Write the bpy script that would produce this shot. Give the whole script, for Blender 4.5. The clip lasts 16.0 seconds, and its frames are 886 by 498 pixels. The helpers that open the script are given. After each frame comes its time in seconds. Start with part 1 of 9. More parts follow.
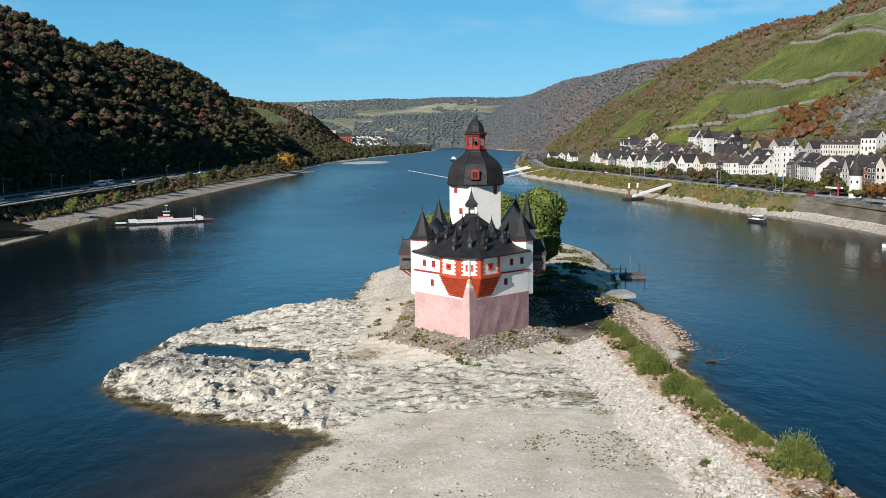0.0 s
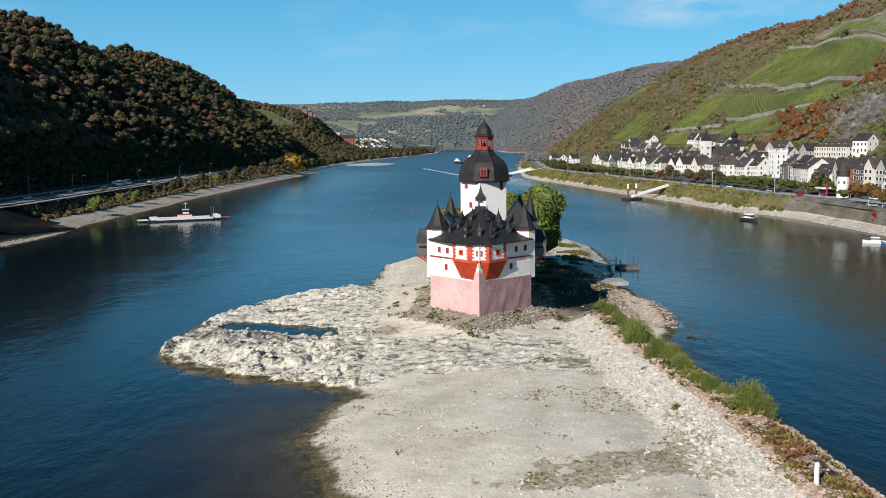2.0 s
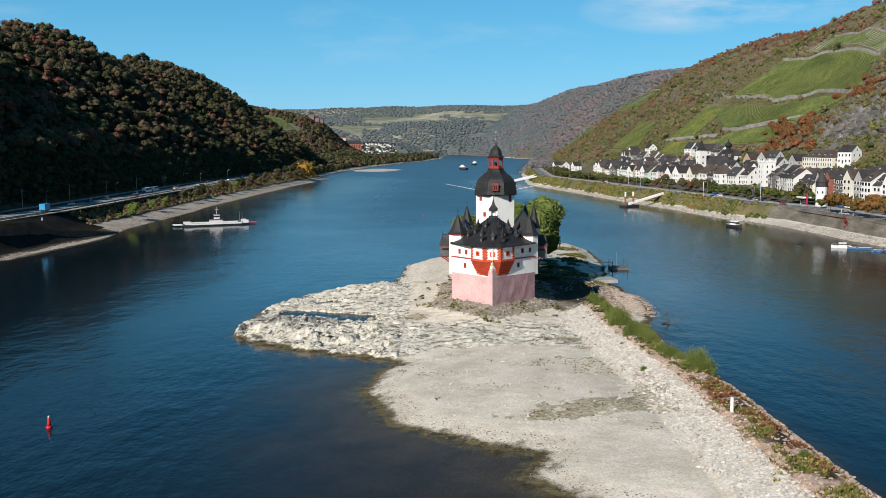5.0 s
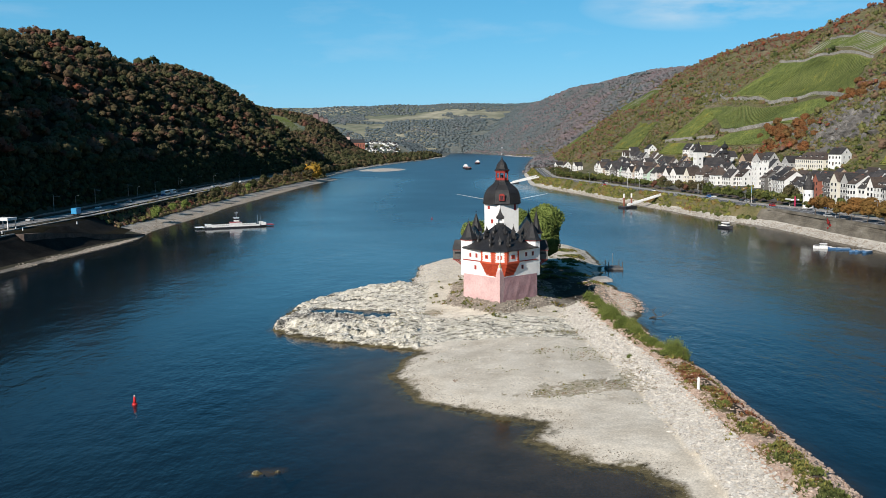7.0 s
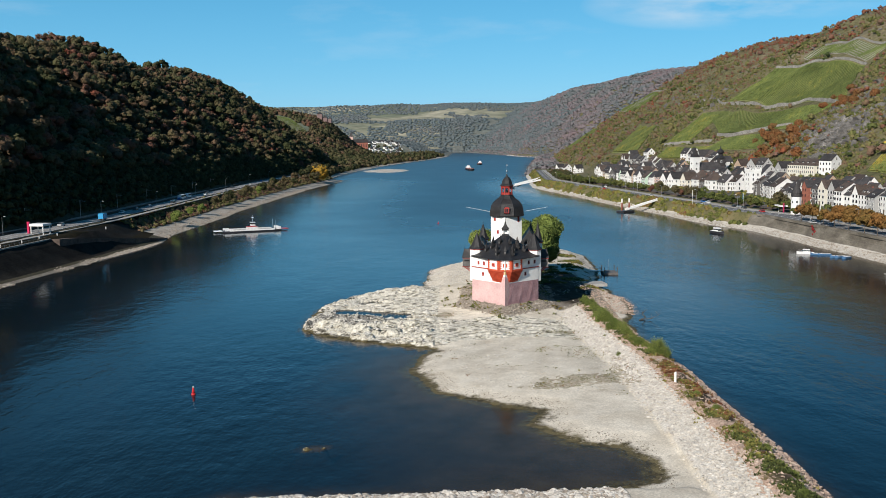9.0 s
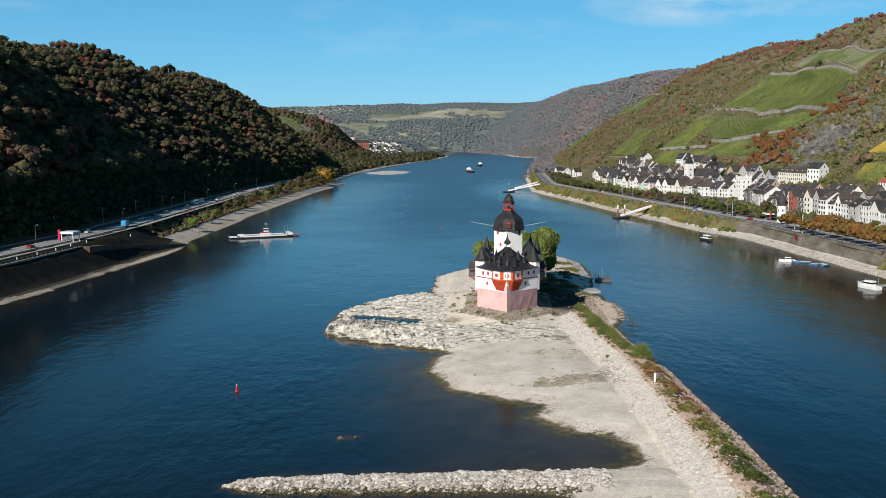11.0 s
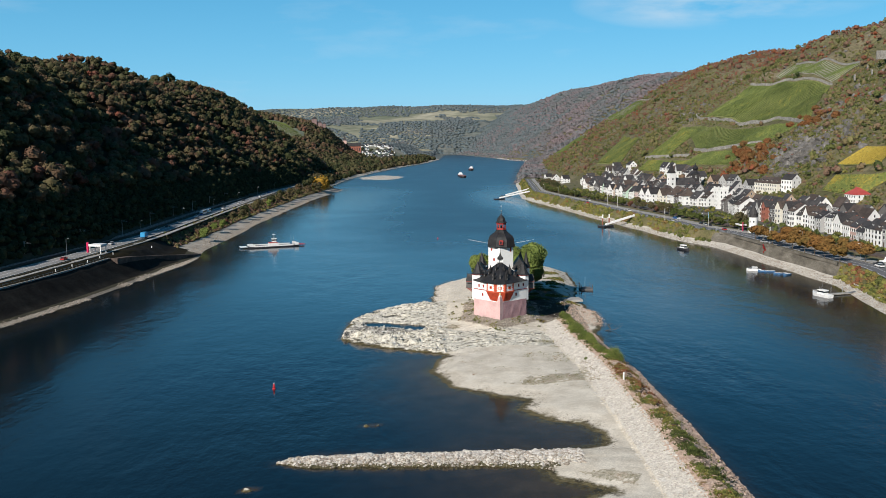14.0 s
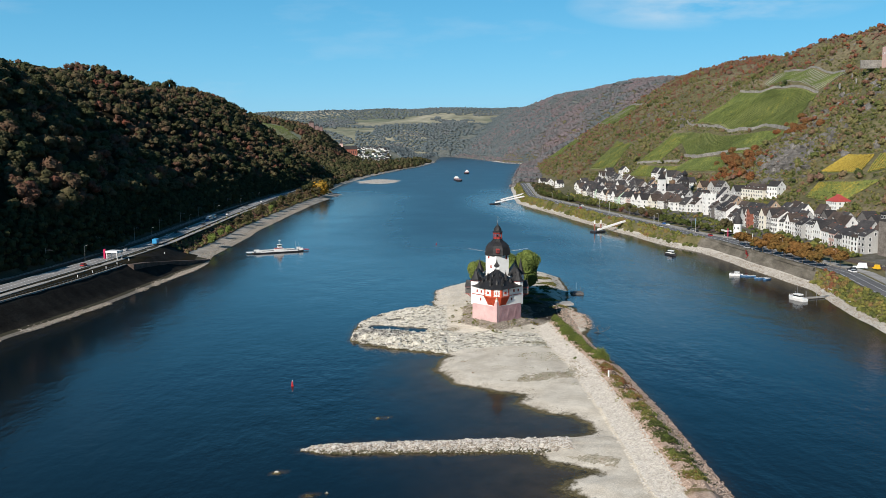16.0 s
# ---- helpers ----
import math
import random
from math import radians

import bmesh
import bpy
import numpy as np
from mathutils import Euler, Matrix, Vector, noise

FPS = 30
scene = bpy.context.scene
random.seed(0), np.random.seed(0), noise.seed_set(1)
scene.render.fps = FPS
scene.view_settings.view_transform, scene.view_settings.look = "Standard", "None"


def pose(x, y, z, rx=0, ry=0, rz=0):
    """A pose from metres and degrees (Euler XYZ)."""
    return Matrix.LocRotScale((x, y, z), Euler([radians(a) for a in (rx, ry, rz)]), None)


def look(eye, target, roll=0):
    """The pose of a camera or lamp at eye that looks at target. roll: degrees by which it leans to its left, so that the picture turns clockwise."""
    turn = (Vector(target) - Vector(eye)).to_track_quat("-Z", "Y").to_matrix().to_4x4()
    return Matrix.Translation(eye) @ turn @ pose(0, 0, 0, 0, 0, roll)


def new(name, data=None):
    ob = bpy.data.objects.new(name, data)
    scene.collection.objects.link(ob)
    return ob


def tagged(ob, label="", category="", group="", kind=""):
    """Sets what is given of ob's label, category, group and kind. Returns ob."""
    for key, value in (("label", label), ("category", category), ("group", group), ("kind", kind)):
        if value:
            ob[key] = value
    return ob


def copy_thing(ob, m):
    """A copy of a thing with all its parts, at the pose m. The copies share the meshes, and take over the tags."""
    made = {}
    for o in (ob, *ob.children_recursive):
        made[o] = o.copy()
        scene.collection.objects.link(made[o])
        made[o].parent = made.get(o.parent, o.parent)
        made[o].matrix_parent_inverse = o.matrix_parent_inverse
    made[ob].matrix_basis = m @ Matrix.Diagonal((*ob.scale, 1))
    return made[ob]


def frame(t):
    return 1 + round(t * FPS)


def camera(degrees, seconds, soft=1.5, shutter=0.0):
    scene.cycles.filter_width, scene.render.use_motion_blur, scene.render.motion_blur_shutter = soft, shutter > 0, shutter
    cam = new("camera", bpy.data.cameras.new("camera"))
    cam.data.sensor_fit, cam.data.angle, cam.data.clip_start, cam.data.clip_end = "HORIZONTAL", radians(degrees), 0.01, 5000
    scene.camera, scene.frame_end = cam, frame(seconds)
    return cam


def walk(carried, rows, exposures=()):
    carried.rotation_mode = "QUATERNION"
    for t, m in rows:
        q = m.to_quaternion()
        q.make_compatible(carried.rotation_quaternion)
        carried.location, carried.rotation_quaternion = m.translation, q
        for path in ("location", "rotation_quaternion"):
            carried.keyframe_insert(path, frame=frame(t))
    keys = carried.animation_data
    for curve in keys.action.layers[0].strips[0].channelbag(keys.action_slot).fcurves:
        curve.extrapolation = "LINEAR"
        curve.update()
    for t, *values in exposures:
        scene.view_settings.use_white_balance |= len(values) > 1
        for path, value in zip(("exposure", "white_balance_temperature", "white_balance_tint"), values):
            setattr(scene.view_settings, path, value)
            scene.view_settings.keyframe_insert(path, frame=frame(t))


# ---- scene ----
cam = camera(52.9, 16.0, soft=0.6)
PATH = [
    (0, (-0.148, 0.337, 32.65), (-0.154, 2.323, 32.408), -0.7),
    (0.5, (-0.281, -3.169, 32.698), (-0.291, -1.184, 32.453), -0.8),
    (1, (-0.826, -7.611, 32.684), (-0.836, -5.626, 32.44), -0.7),
    (1.5, (-1.417, -12.457, 32.556), (-1.426, -10.472, 32.316), -0.6),
    (2, (-1.876, -17.606, 32.507), (-1.887, -15.62, 32.27), -0.6),
    (2.5, (-2.466, -22.775, 32.641), (-2.478, -20.789, 32.408), -0.6),
    (3, (-2.923, -28.286, 32.829), (-2.936, -26.299, 32.6), -0.5),
    (3.5, (-3.602, -33.886, 33.358), (-3.615, -31.899, 33.131), -0.6),
    (4, (-4.067, -39.384, 34.112), (-4.082, -37.397, 33.887), -0.5),
    (6.5, (-6.747, -68.383, 39.06), (-6.769, -66.397, 38.828), -0.5),
    (7, (-7.213, -74.253, 40.162), (-7.237, -72.267, 39.929), -0.6),
    (7.5, (-7.707, -80.099, 41.41), (-7.732, -78.113, 41.175), -0.5),
    (8, (-8.226, -85.673, 42.708), (-8.252, -83.687, 42.472), -0.5),
    (8.5, (-8.809, -91.355, 44.143), (-8.835, -89.37, 43.905), -0.4),
    (9, (-9.394, -97.098, 45.523), (-9.421, -95.112, 45.286), -0.5),
    (11.5, (-12.123, -126.876, 53.768), (-12.146, -124.891, 53.527), -0.3),
    (12, (-12.67, -132.581, 55.156), (-12.688, -130.596, 54.915), -0.3),
    (12.5, (-13.0, -138.4, 56.658), (-13.016, -136.415, 56.418), -0.4),
    (13, (-13.514, -144.395, 58.286), (-13.525, -142.409, 58.045), -0.4),
    (13.5, (-13.994, -150.285, 59.946), (-14.001, -148.299, 59.705), -0.4),
    (14, (-14.472, -156.354, 61.488), (-14.476, -154.368, 61.248), -0.4),
    (14.5, (-14.947, -162.31, 63.005), (-14.947, -160.324, 62.765), -0.4),
    (15, (-15.286, -167.967, 64.408), (-15.284, -165.982, 64.168), -0.4),
    (15.5, (-15.845, -173.57, 65.665), (-15.841, -171.584, 65.427), -0.4),
    (16, (-16.439, -179.316, 66.699), (-16.432, -177.33, 66.462), -0.4),
]
walk(cam, [(t, look(eye, target, roll)) for t, eye, target, roll in PATH])

# ---- daylight: clear autumn sky, sun behind the camera on the wooded side ----
SUN_AZ, SUN_EL = math.atan2(-0.58, -0.815), radians(29.8)
world = bpy.data.worlds.new("sky")
scene.world = world
world.use_nodes = True
wn, wl = world.node_tree.nodes, world.node_tree.links
wn.clear()
sky = wn.new("ShaderNodeTexSky")
sky.sky_type, sky.sun_disc = "NISHITA", False
sky.sun_elevation, sky.sun_rotation = SUN_EL, SUN_AZ % (2 * math.pi)
sky.altitude, sky.air_density, sky.dust_density, sky.ozone_density = 400, 1.0, 0.0, 4.0
back = wn.new("ShaderNodeBackground")
back.inputs["Strength"].default_value = 0.09
wout = wn.new("ShaderNodeOutputWorld")
deep = wn.new("ShaderNodeHueSaturation")
deep.inputs["Hue"].default_value, deep.inputs["Saturation"].default_value, deep.inputs["Value"].default_value = 0.49, 1.42, 0.77
wl.new(sky.outputs["Color"], deep.inputs["Color"])
# a pale blue veil of haze that thickens towards the horizon
veil = wn.new("ShaderNodeMix")
veil.data_type = "RGBA"
veil.inputs[7].default_value = (2.1, 7.1, 11.6, 1)
wc = wn.new("ShaderNodeTexCoord")
up = wn.new("ShaderNodeSeparateXYZ")
wl.new(wc.outputs["Generated"], up.inputs["Vector"])
low = wn.new("ShaderNodeMapRange")
low.interpolation_type = "SMOOTHSTEP"
low.inputs["From Min"].default_value, low.inputs["From Max"].default_value = -0.02, 0.46
low.inputs["To Min"].default_value, low.inputs["To Max"].default_value = 0.62, 0.04
wl.new(up.outputs["Z"], low.inputs["Value"])
wl.new(low.outputs["Result"], veil.inputs["Factor"])
wl.new(deep.outputs["Color"], veil.inputs[6])
# thin wisps of high cloud
wm = wn.new("ShaderNodeMapping")
wm.inputs["Scale"].default_value, wm.inputs["Rotation"].default_value = (2.2, 1.4, 9.0), (0, radians(8), 0)
wisp = wn.new("ShaderNodeTexNoise")
wisp.inputs["Scale"].default_value, wisp.inputs["Detail"].default_value, wisp.inputs["Roughness"].default_value = 1.6, 7, 0.55
thin = wn.new("ShaderNodeMapRange")
thin.inputs["From Min"].default_value, thin.inputs["From Max"].default_value, thin.inputs["To Max"].default_value = 0.58, 0.80, 0.3
# one longer drawn-out streak over the town's hillside
sm = wn.new("ShaderNodeMapping")
sm.inputs["Scale"].default_value, sm.inputs["Location"].default_value = (6.4, 1.0, 32.0), (-1.86, -0.94, -4.62)
streak = wn.new("ShaderNodeTexGradient")
streak.gradient_type = "SPHERICAL"
wl.new(wc.outputs["Generated"], sm.inputs["Vector"])
wl.new(sm.outputs["Vector"], streak.inputs["Vector"])
torn = wn.new("ShaderNodeMapRange")
torn.inputs["From Min"].default_value, torn.inputs["From Max"].default_value, torn.inputs["To Max"].default_value = 0.38, 0.6, 1.8
wl.new(wisp.outputs["Fac"], torn.inputs["Value"])
both = wn.new("ShaderNodeMath")
both.operation = "MULTIPLY"
wl.new(streak.outputs["Fac"], both.inputs[0])
wl.new(torn.outputs["Result"], both.inputs[1])
total = wn.new("ShaderNodeMath")
total.operation = "MAXIMUM"
wl.new(thin.outputs["Result"], total.inputs[0])
wl.new(both.outputs[0], total.inputs[1])
cloud = wn.new("ShaderNodeMix")
cloud.data_type = "RGBA"
cloud.inputs[7].default_value = (7.4, 8.4, 9.2, 1)
wl.new(wc.outputs["Generated"], wm.inputs["Vector"])
wl.new(wm.outputs["Vector"], wisp.inputs["Vector"])
wl.new(wisp.outputs["Fac"], thin.inputs["Value"])
wl.new(total.outputs[0], cloud.inputs["Factor"])
wl.new(veil.outputs[2], cloud.inputs[6])
wl.new(cloud.outputs[2], back.inputs["Color"])
wl.new(back.outputs["Background"], wout.inputs["Surface"])
sun = new("sun", bpy.data.lights.new("sun", "SUN"))
sun.data.energy, sun.data.angle, sun.data.color = 5.6, radians(0.53), (1.0, 0.92, 0.82)
sun.matrix_world = look((math.sin(SUN_AZ) * math.cos(SUN_EL) * 300, math.cos(SUN_AZ) * math.cos(SUN_EL) * 300, 300 * math.sin(SUN_EL)), (0, 0, 0))
scene.view_settings.exposure = 0.06


# ---- materials ----
def material(name, stops, scale=1.0, detail=6.0, rough=0.85, metal=0.0, bump=0.0, bump_scale=None, fine=0.25, fine_scale=None, vary=0.0, spec=0.3, stretch=(1, 1, 1), attr=None):
    """Noise-driven colour between stops [(pos, rgb), ...], a second finer noise that lightens and darkens it, and bump.
    vary: spread of lightness from object to object. attr: a point attribute that leads the colours in place of the noise."""
    m = bpy.data.materials.new(name)
    m.use_nodes = True
    n, l = m.node_tree.nodes, m.node_tree.links
    b = n["Principled BSDF"]
    b.inputs["Roughness"].default_value, b.inputs["Metallic"].default_value = rough, metal
    b.inputs["Specular IOR Level"].default_value = spec
    mp = n.new("ShaderNodeMapping")
    geo = n.new("ShaderNodeNewGeometry")
    l.new(geo.outputs["Position"], mp.inputs["Vector"])
    mp.inputs["Scale"].default_value = stretch
    big = n.new("ShaderNodeTexNoise")
    big.inputs["Scale"].default_value, big.inputs["Detail"].default_value = scale, detail
    big.inputs["Roughness"].default_value = 0.6
    l.new(mp.outputs["Vector"], big.inputs["Vector"])
    rampn = n.new("ShaderNodeValToRGB")
    els = rampn.color_ramp.elements
    while len(els) < len(stops):
        els.new(0.5)
    for e, (p, c) in zip(els, stops):
        e.position, e.color = p, (*c, 1)
    if attr:
        at = n.new("ShaderNodeAttribute")
        at.attribute_name = attr
        add = n.new("ShaderNodeMath")
        add.operation = "MULTIPLY_ADD"
        add.inputs[1].default_value, add.inputs[2].default_value = 0.3, -0.15
        l.new(big.outputs["Fac"], add.inputs[0])
        add2 = n.new("ShaderNodeMath")
        l.new(add.outputs[0], add2.inputs[0])
        l.new(at.outputs["Fac"], add2.inputs[1])
        l.new(add2.outputs[0], rampn.inputs["Fac"])
    else:
        l.new(big.outputs["Fac"], rampn.inputs["Fac"])
    small = n.new("ShaderNodeTexNoise")
    small.inputs["Scale"].default_value, small.inputs["Detail"].default_value = fine_scale or scale * 9, 5
    l.new(mp.outputs["Vector"], small.inputs["Vector"])
    mr = n.new("ShaderNodeMapRange")
    mr.inputs["From Min"].default_value, mr.inputs["From Max"].default_value = 0.3, 0.7
    mr.inputs["To Min"].default_value, mr.inputs["To Max"].default_value = 1 - fine, 1 + fine
    l.new(small.outputs["Fac"], mr.inputs["Value"])
    last = mr.outputs["Result"]
    if vary:
        info = n.new("ShaderNodeObjectInfo")
        vr = n.new("ShaderNodeMapRange")
        vr.inputs["To Min"].default_value, vr.inputs["To Max"].default_value = 1 - vary, 1 + vary
        l.new(info.outputs["Random"], vr.inputs["Value"])
        mul = n.new("ShaderNodeMath")
        mul.operation = "MULTIPLY"
        l.new(last, mul.inputs[0])
        l.new(vr.outputs["Result"], mul.inputs[1])
        last = mul.outputs[0]
    mix = n.new("ShaderNodeVectorMath")
    mix.operation = "SCALE"
    l.new(rampn.outputs["Color"], mix.inputs[0])
    l.new(last, mix.inputs["Scale"])
    l.new(mix.outputs["Vector"], b.inputs["Base Color"])
    if bump:
        bp = n.new("ShaderNodeBump")
        bp.inputs["Strength"].default_value, bp.inputs["Distance"].default_value = min(1, bump), max(1, bump) * 0.15
        hs = n.new("ShaderNodeTexNoise")
        hs.inputs["Scale"].default_value, hs.inputs["Detail"].default_value = bump_scale or scale * 5, 6
        l.new(mp.outputs["Vector"], hs.inputs["Vector"])
        l.new(hs.outputs["Fac"], bp.inputs["Height"])
        l.new(bp.outputs["Normal"], b.inputs["Normal"])
    return m


def plain(name, rgb, rough=0.6, metal=0.0, vary=0.0, fine=0.12, scale=2.0):
    dark, lite = tuple(c * 0.85 for c in rgb), tuple(min(1, c * 1.12) for c in rgb)
    return material(name, [(0.3, dark), (0.7, lite)], scale=scale, rough=rough, metal=metal, vary=vary, fine=fine)


M = {}
M["plaster"] = material("white_limewash", [(0.25, (0.72, 0.71, 0.69)), (0.6, (0.82, 0.82, 0.80))], scale=0.35, rough=0.9, fine=0.05, fine_scale=6, bump=0.15, bump_scale=5)
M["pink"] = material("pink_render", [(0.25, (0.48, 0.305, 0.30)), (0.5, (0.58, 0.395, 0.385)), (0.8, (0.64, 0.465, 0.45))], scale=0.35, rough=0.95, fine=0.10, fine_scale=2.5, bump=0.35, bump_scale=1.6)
# darker copy of the pink render for the walls turned from the sun
M["shadepink"] = material("shade_dark_pink_render", [(0.25, (0.28, 0.165, 0.18)), (0.5, (0.36, 0.22, 0.235)), (0.8, (0.43, 0.285, 0.295))], scale=0.5, rough=0.95, fine=0.14, fine_scale=2.5, bump=0.4, bump_scale=1.6)
M["red"] = material("red_orange_paint", [(0.3, (0.44, 0.065, 0.03)), (0.7, (0.56, 0.10, 0.045))], scale=1.0, rough=0.7, fine=0.12, fine_scale=5)
M["darkred"] = material("dark_red_paint", [(0.3, (0.27, 0.03, 0.025)), (0.7, (0.36, 0.05, 0.04))], scale=2.0, rough=0.6, fine=0.12)
M["slate"] = material("slate", [(0.3, (0.012, 0.012, 0.013)), (0.7, (0.030, 0.029, 0.030))], scale=0.8, rough=0.55, fine=0.35, fine_scale=4.5, bump=0.5, bump_scale=5, spec=0.4)
M["boards"] = material("weathered_boards", [(0.3, (0.085, 0.08, 0.078)), (0.7, (0.16, 0.155, 0.15))], scale=1.5, rough=0.85, fine=0.3, stretch=(1, 1, 6))
M["dark"] = plain("dark_opening", (0.012, 0.012, 0.014), rough=0.4)
M["glass"] = plain("window_glass", (0.02, 0.025, 0.03), rough=0.08)
M["metal"] = plain("grey_metal", (0.35, 0.36, 0.37), rough=0.4, metal=0.7)
M["whitepaint"] = plain("white_paint", (0.78, 0.78, 0.77), rough=0.45, vary=0.05)
M["gold"] = plain("gilded_stone", (0.55, 0.42, 0.16), rough=0.5)
M["gravel"] = material("pale_gravel", [(0.25, (0.33, 0.30, 0.255)), (0.5, (0.46, 0.43, 0.38)), (0.75, (0.55, 0.525, 0.475))], scale=0.16, rough=0.95, fine=0.32, fine_scale=2.6, bump=0.8, bump_scale=2.5)
M["rock"] = material("bleached_rock", [(0.28, (0.20, 0.18, 0.145)), (0.42, (0.48, 0.46, 0.41)), (0.7, (0.64, 0.625, 0.585))], scale=0.25, rough=0.9, fine=0.25, fine_scale=1.6, bump=1.0, bump_scale=1.3)
M["wetrock"] = material("wet_algae_rock", [(0.3, (0.045, 0.04, 0.022)), (0.7, (0.13, 0.115, 0.06))], scale=0.5, rough=0.55, fine=0.35, bump=0.8, bump_scale=2)
M["mud"] = material("river_bed_mud", [(0.3, (0.035, 0.028, 0.018)), (0.7, (0.09, 0.075, 0.05))], scale=0.12, rough=0.7, fine=0.3)
M["stone"] = material("riprap_stone", [(0.3, (0.38, 0.35, 0.31)), (0.7, (0.58, 0.55, 0.505))], scale=0.6, rough=0.95, fine=0.25, vary=0.2, bump=0.5)
M["stonepile"] = material("loose_pale_stones", [(0.3, (0.36, 0.33, 0.29)), (0.7, (0.62, 0.59, 0.54))], scale=0.9, rough=0.95, fine=0.2, fine_scale=2.2)
M["stonepile2"] = material("loose_brown_stones", [(0.3, (0.20, 0.165, 0.13)), (0.7, (0.44, 0.39, 0.33))], scale=0.9, rough=0.95, fine=0.25, fine_scale=2.2)
M["stonepile3"] = material("loose_reddish_stones", [(0.3, (0.30, 0.20, 0.15)), (0.7, (0.56, 0.45, 0.37))], scale=0.9, rough=0.95, fine=0.25, fine_scale=2.2)
M["redstone"] = material("reddish_rubble", [(0.3, (0.25, 0.15, 0.105)), (0.7, (0.42, 0.30, 0.235))], scale=0.3, rough=0.95, fine=0.35, fine_scale=3, bump=0.8, bump_scale=3)
M["rubble"] = material("grey_rubble", [(0.3, (0.14, 0.115, 0.09)), (0.7, (0.30, 0.265, 0.22))], scale=0.7, rough=0.95, fine=0.35, fine_scale=3, bump=1.0, bump_scale=3)
M["weeds"] = material("dry_weeds", [(0.25, (0.08, 0.085, 0.02)), (0.5, (0.16, 0.15, 0.05)), (0.75, (0.22, 0.12, 0.05))], scale=0.3, rough=0.9, fine=0.4, fine_scale=4)
M["scrub"] = material("hillside_scrub", [(0.25, (0.068, 0.068, 0.028)), (0.5, (0.118, 0.106, 0.052)), (0.75, (0.165, 0.135, 0.09))], scale=0.02, rough=0.95, fine=0.4, fine_scale=0.25, bump=1.0, bump_scale=0.3)
# leaf litter near black: the shade under the crowns is in its colour
M["floor"] = material("shade_dark_woodland_floor", [(0.3, (0.010, 0.010, 0.006)), (0.7, (0.026, 0.021, 0.012))], scale=0.05, rough=0.95, fine=0.3, spec=0.04)
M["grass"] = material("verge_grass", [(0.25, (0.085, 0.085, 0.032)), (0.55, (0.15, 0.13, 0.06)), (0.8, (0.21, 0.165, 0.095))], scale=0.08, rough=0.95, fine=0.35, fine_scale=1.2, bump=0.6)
# dry verge grass, darkened in colour for the hill's shade on this bank
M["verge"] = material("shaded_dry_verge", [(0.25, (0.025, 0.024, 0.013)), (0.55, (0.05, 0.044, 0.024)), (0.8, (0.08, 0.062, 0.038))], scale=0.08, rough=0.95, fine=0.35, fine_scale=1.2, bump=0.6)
M["townground"] = material("yards_and_gardens", [(0.25, (0.05, 0.055, 0.028)), (0.45, (0.09, 0.085, 0.065)), (0.6, (0.13, 0.125, 0.115)), (0.8, (0.20, 0.19, 0.18))], scale=0.09, rough=0.95, fine=0.3, fine_scale=0.8)
M["ballast"] = material("rusty_track_ballast", [(0.3, (0.06, 0.045, 0.038)), (0.7, (0.13, 0.10, 0.085))], scale=0.3, rough=0.95, fine=0.3, fine_scale=2)
M["shingle"] = material("brown_shingle", [(0.25, (0.23, 0.20, 0.16)), (0.5, (0.37, 0.33, 0.275)), (0.75, (0.48, 0.44, 0.38))], scale=0.16, rough=0.95, fine=0.35, fine_scale=2.6, bump=0.8, bump_scale=2.5)
# distant floor greyed towards blue: haze put into its colour
M["farfloor"] = material("hazy_wood_floor", [(0.35, (0.085, 0.11, 0.105)), (0.65, (0.14, 0.145, 0.13))], scale=0.01, rough=1, fine=0.3, fine_scale=0.06)
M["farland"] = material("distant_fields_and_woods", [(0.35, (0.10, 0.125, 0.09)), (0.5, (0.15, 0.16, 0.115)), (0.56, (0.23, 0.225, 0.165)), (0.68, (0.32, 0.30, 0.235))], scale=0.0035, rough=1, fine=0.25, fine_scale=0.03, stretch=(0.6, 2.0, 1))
M["asphalt"] = material("asphalt", [(0.3, (0.10, 0.10, 0.105)), (0.7, (0.16, 0.16, 0.162))], scale=0.1, rough=0.9, fine=0.15, fine_scale=3)
M["paleasphalt"] = material("pale_worn_asphalt", [(0.3, (0.19, 0.185, 0.18)), (0.7, (0.27, 0.265, 0.255))], scale=0.1, rough=0.9, fine=0.15, fine_scale=3)
M["concrete"] = material("concrete", [(0.3, (0.25, 0.24, 0.225)), (0.7, (0.38, 0.37, 0.35))], scale=0.2, rough=0.9, fine=0.2, fine_scale=2)
M["quay"] = material("quay_masonry", [(0.25, (0.07, 0.063, 0.05)), (0.5, (0.145, 0.13, 0.105)), (0.75, (0.235, 0.215, 0.18))], scale=0.12, rough=0.95, fine=0.3, fine_scale=1.5, bump=0.7, bump_scale=1.5, stretch=(1, 1, 2.5))
# dark wall stone, taken near black for the shade on its river face
M["darkwall"] = material("shade_darkened_revetment", [(0.3, (0.011, 0.010, 0.009)), (0.7, (0.03, 0.028, 0.024))], scale=0.12, rough=0.95, fine=0.3, fine_scale=1.5, bump=0.6, spec=0.04)
M["cliff"] = material("slate_cliff", [(0.25, (0.05, 0.047, 0.043)), (0.5, (0.125, 0.117, 0.108)), (0.75, (0.24, 0.225, 0.21))], scale=0.12, rough=0.95, fine=0.35, fine_scale=0.8, bump=1.0, bump_scale=0.6)
M["bark"] = material("bark", [(0.3, (0.06, 0.045, 0.03)), (0.7, (0.13, 0.10, 0.075))], scale=2, rough=0.95, fine=0.3)
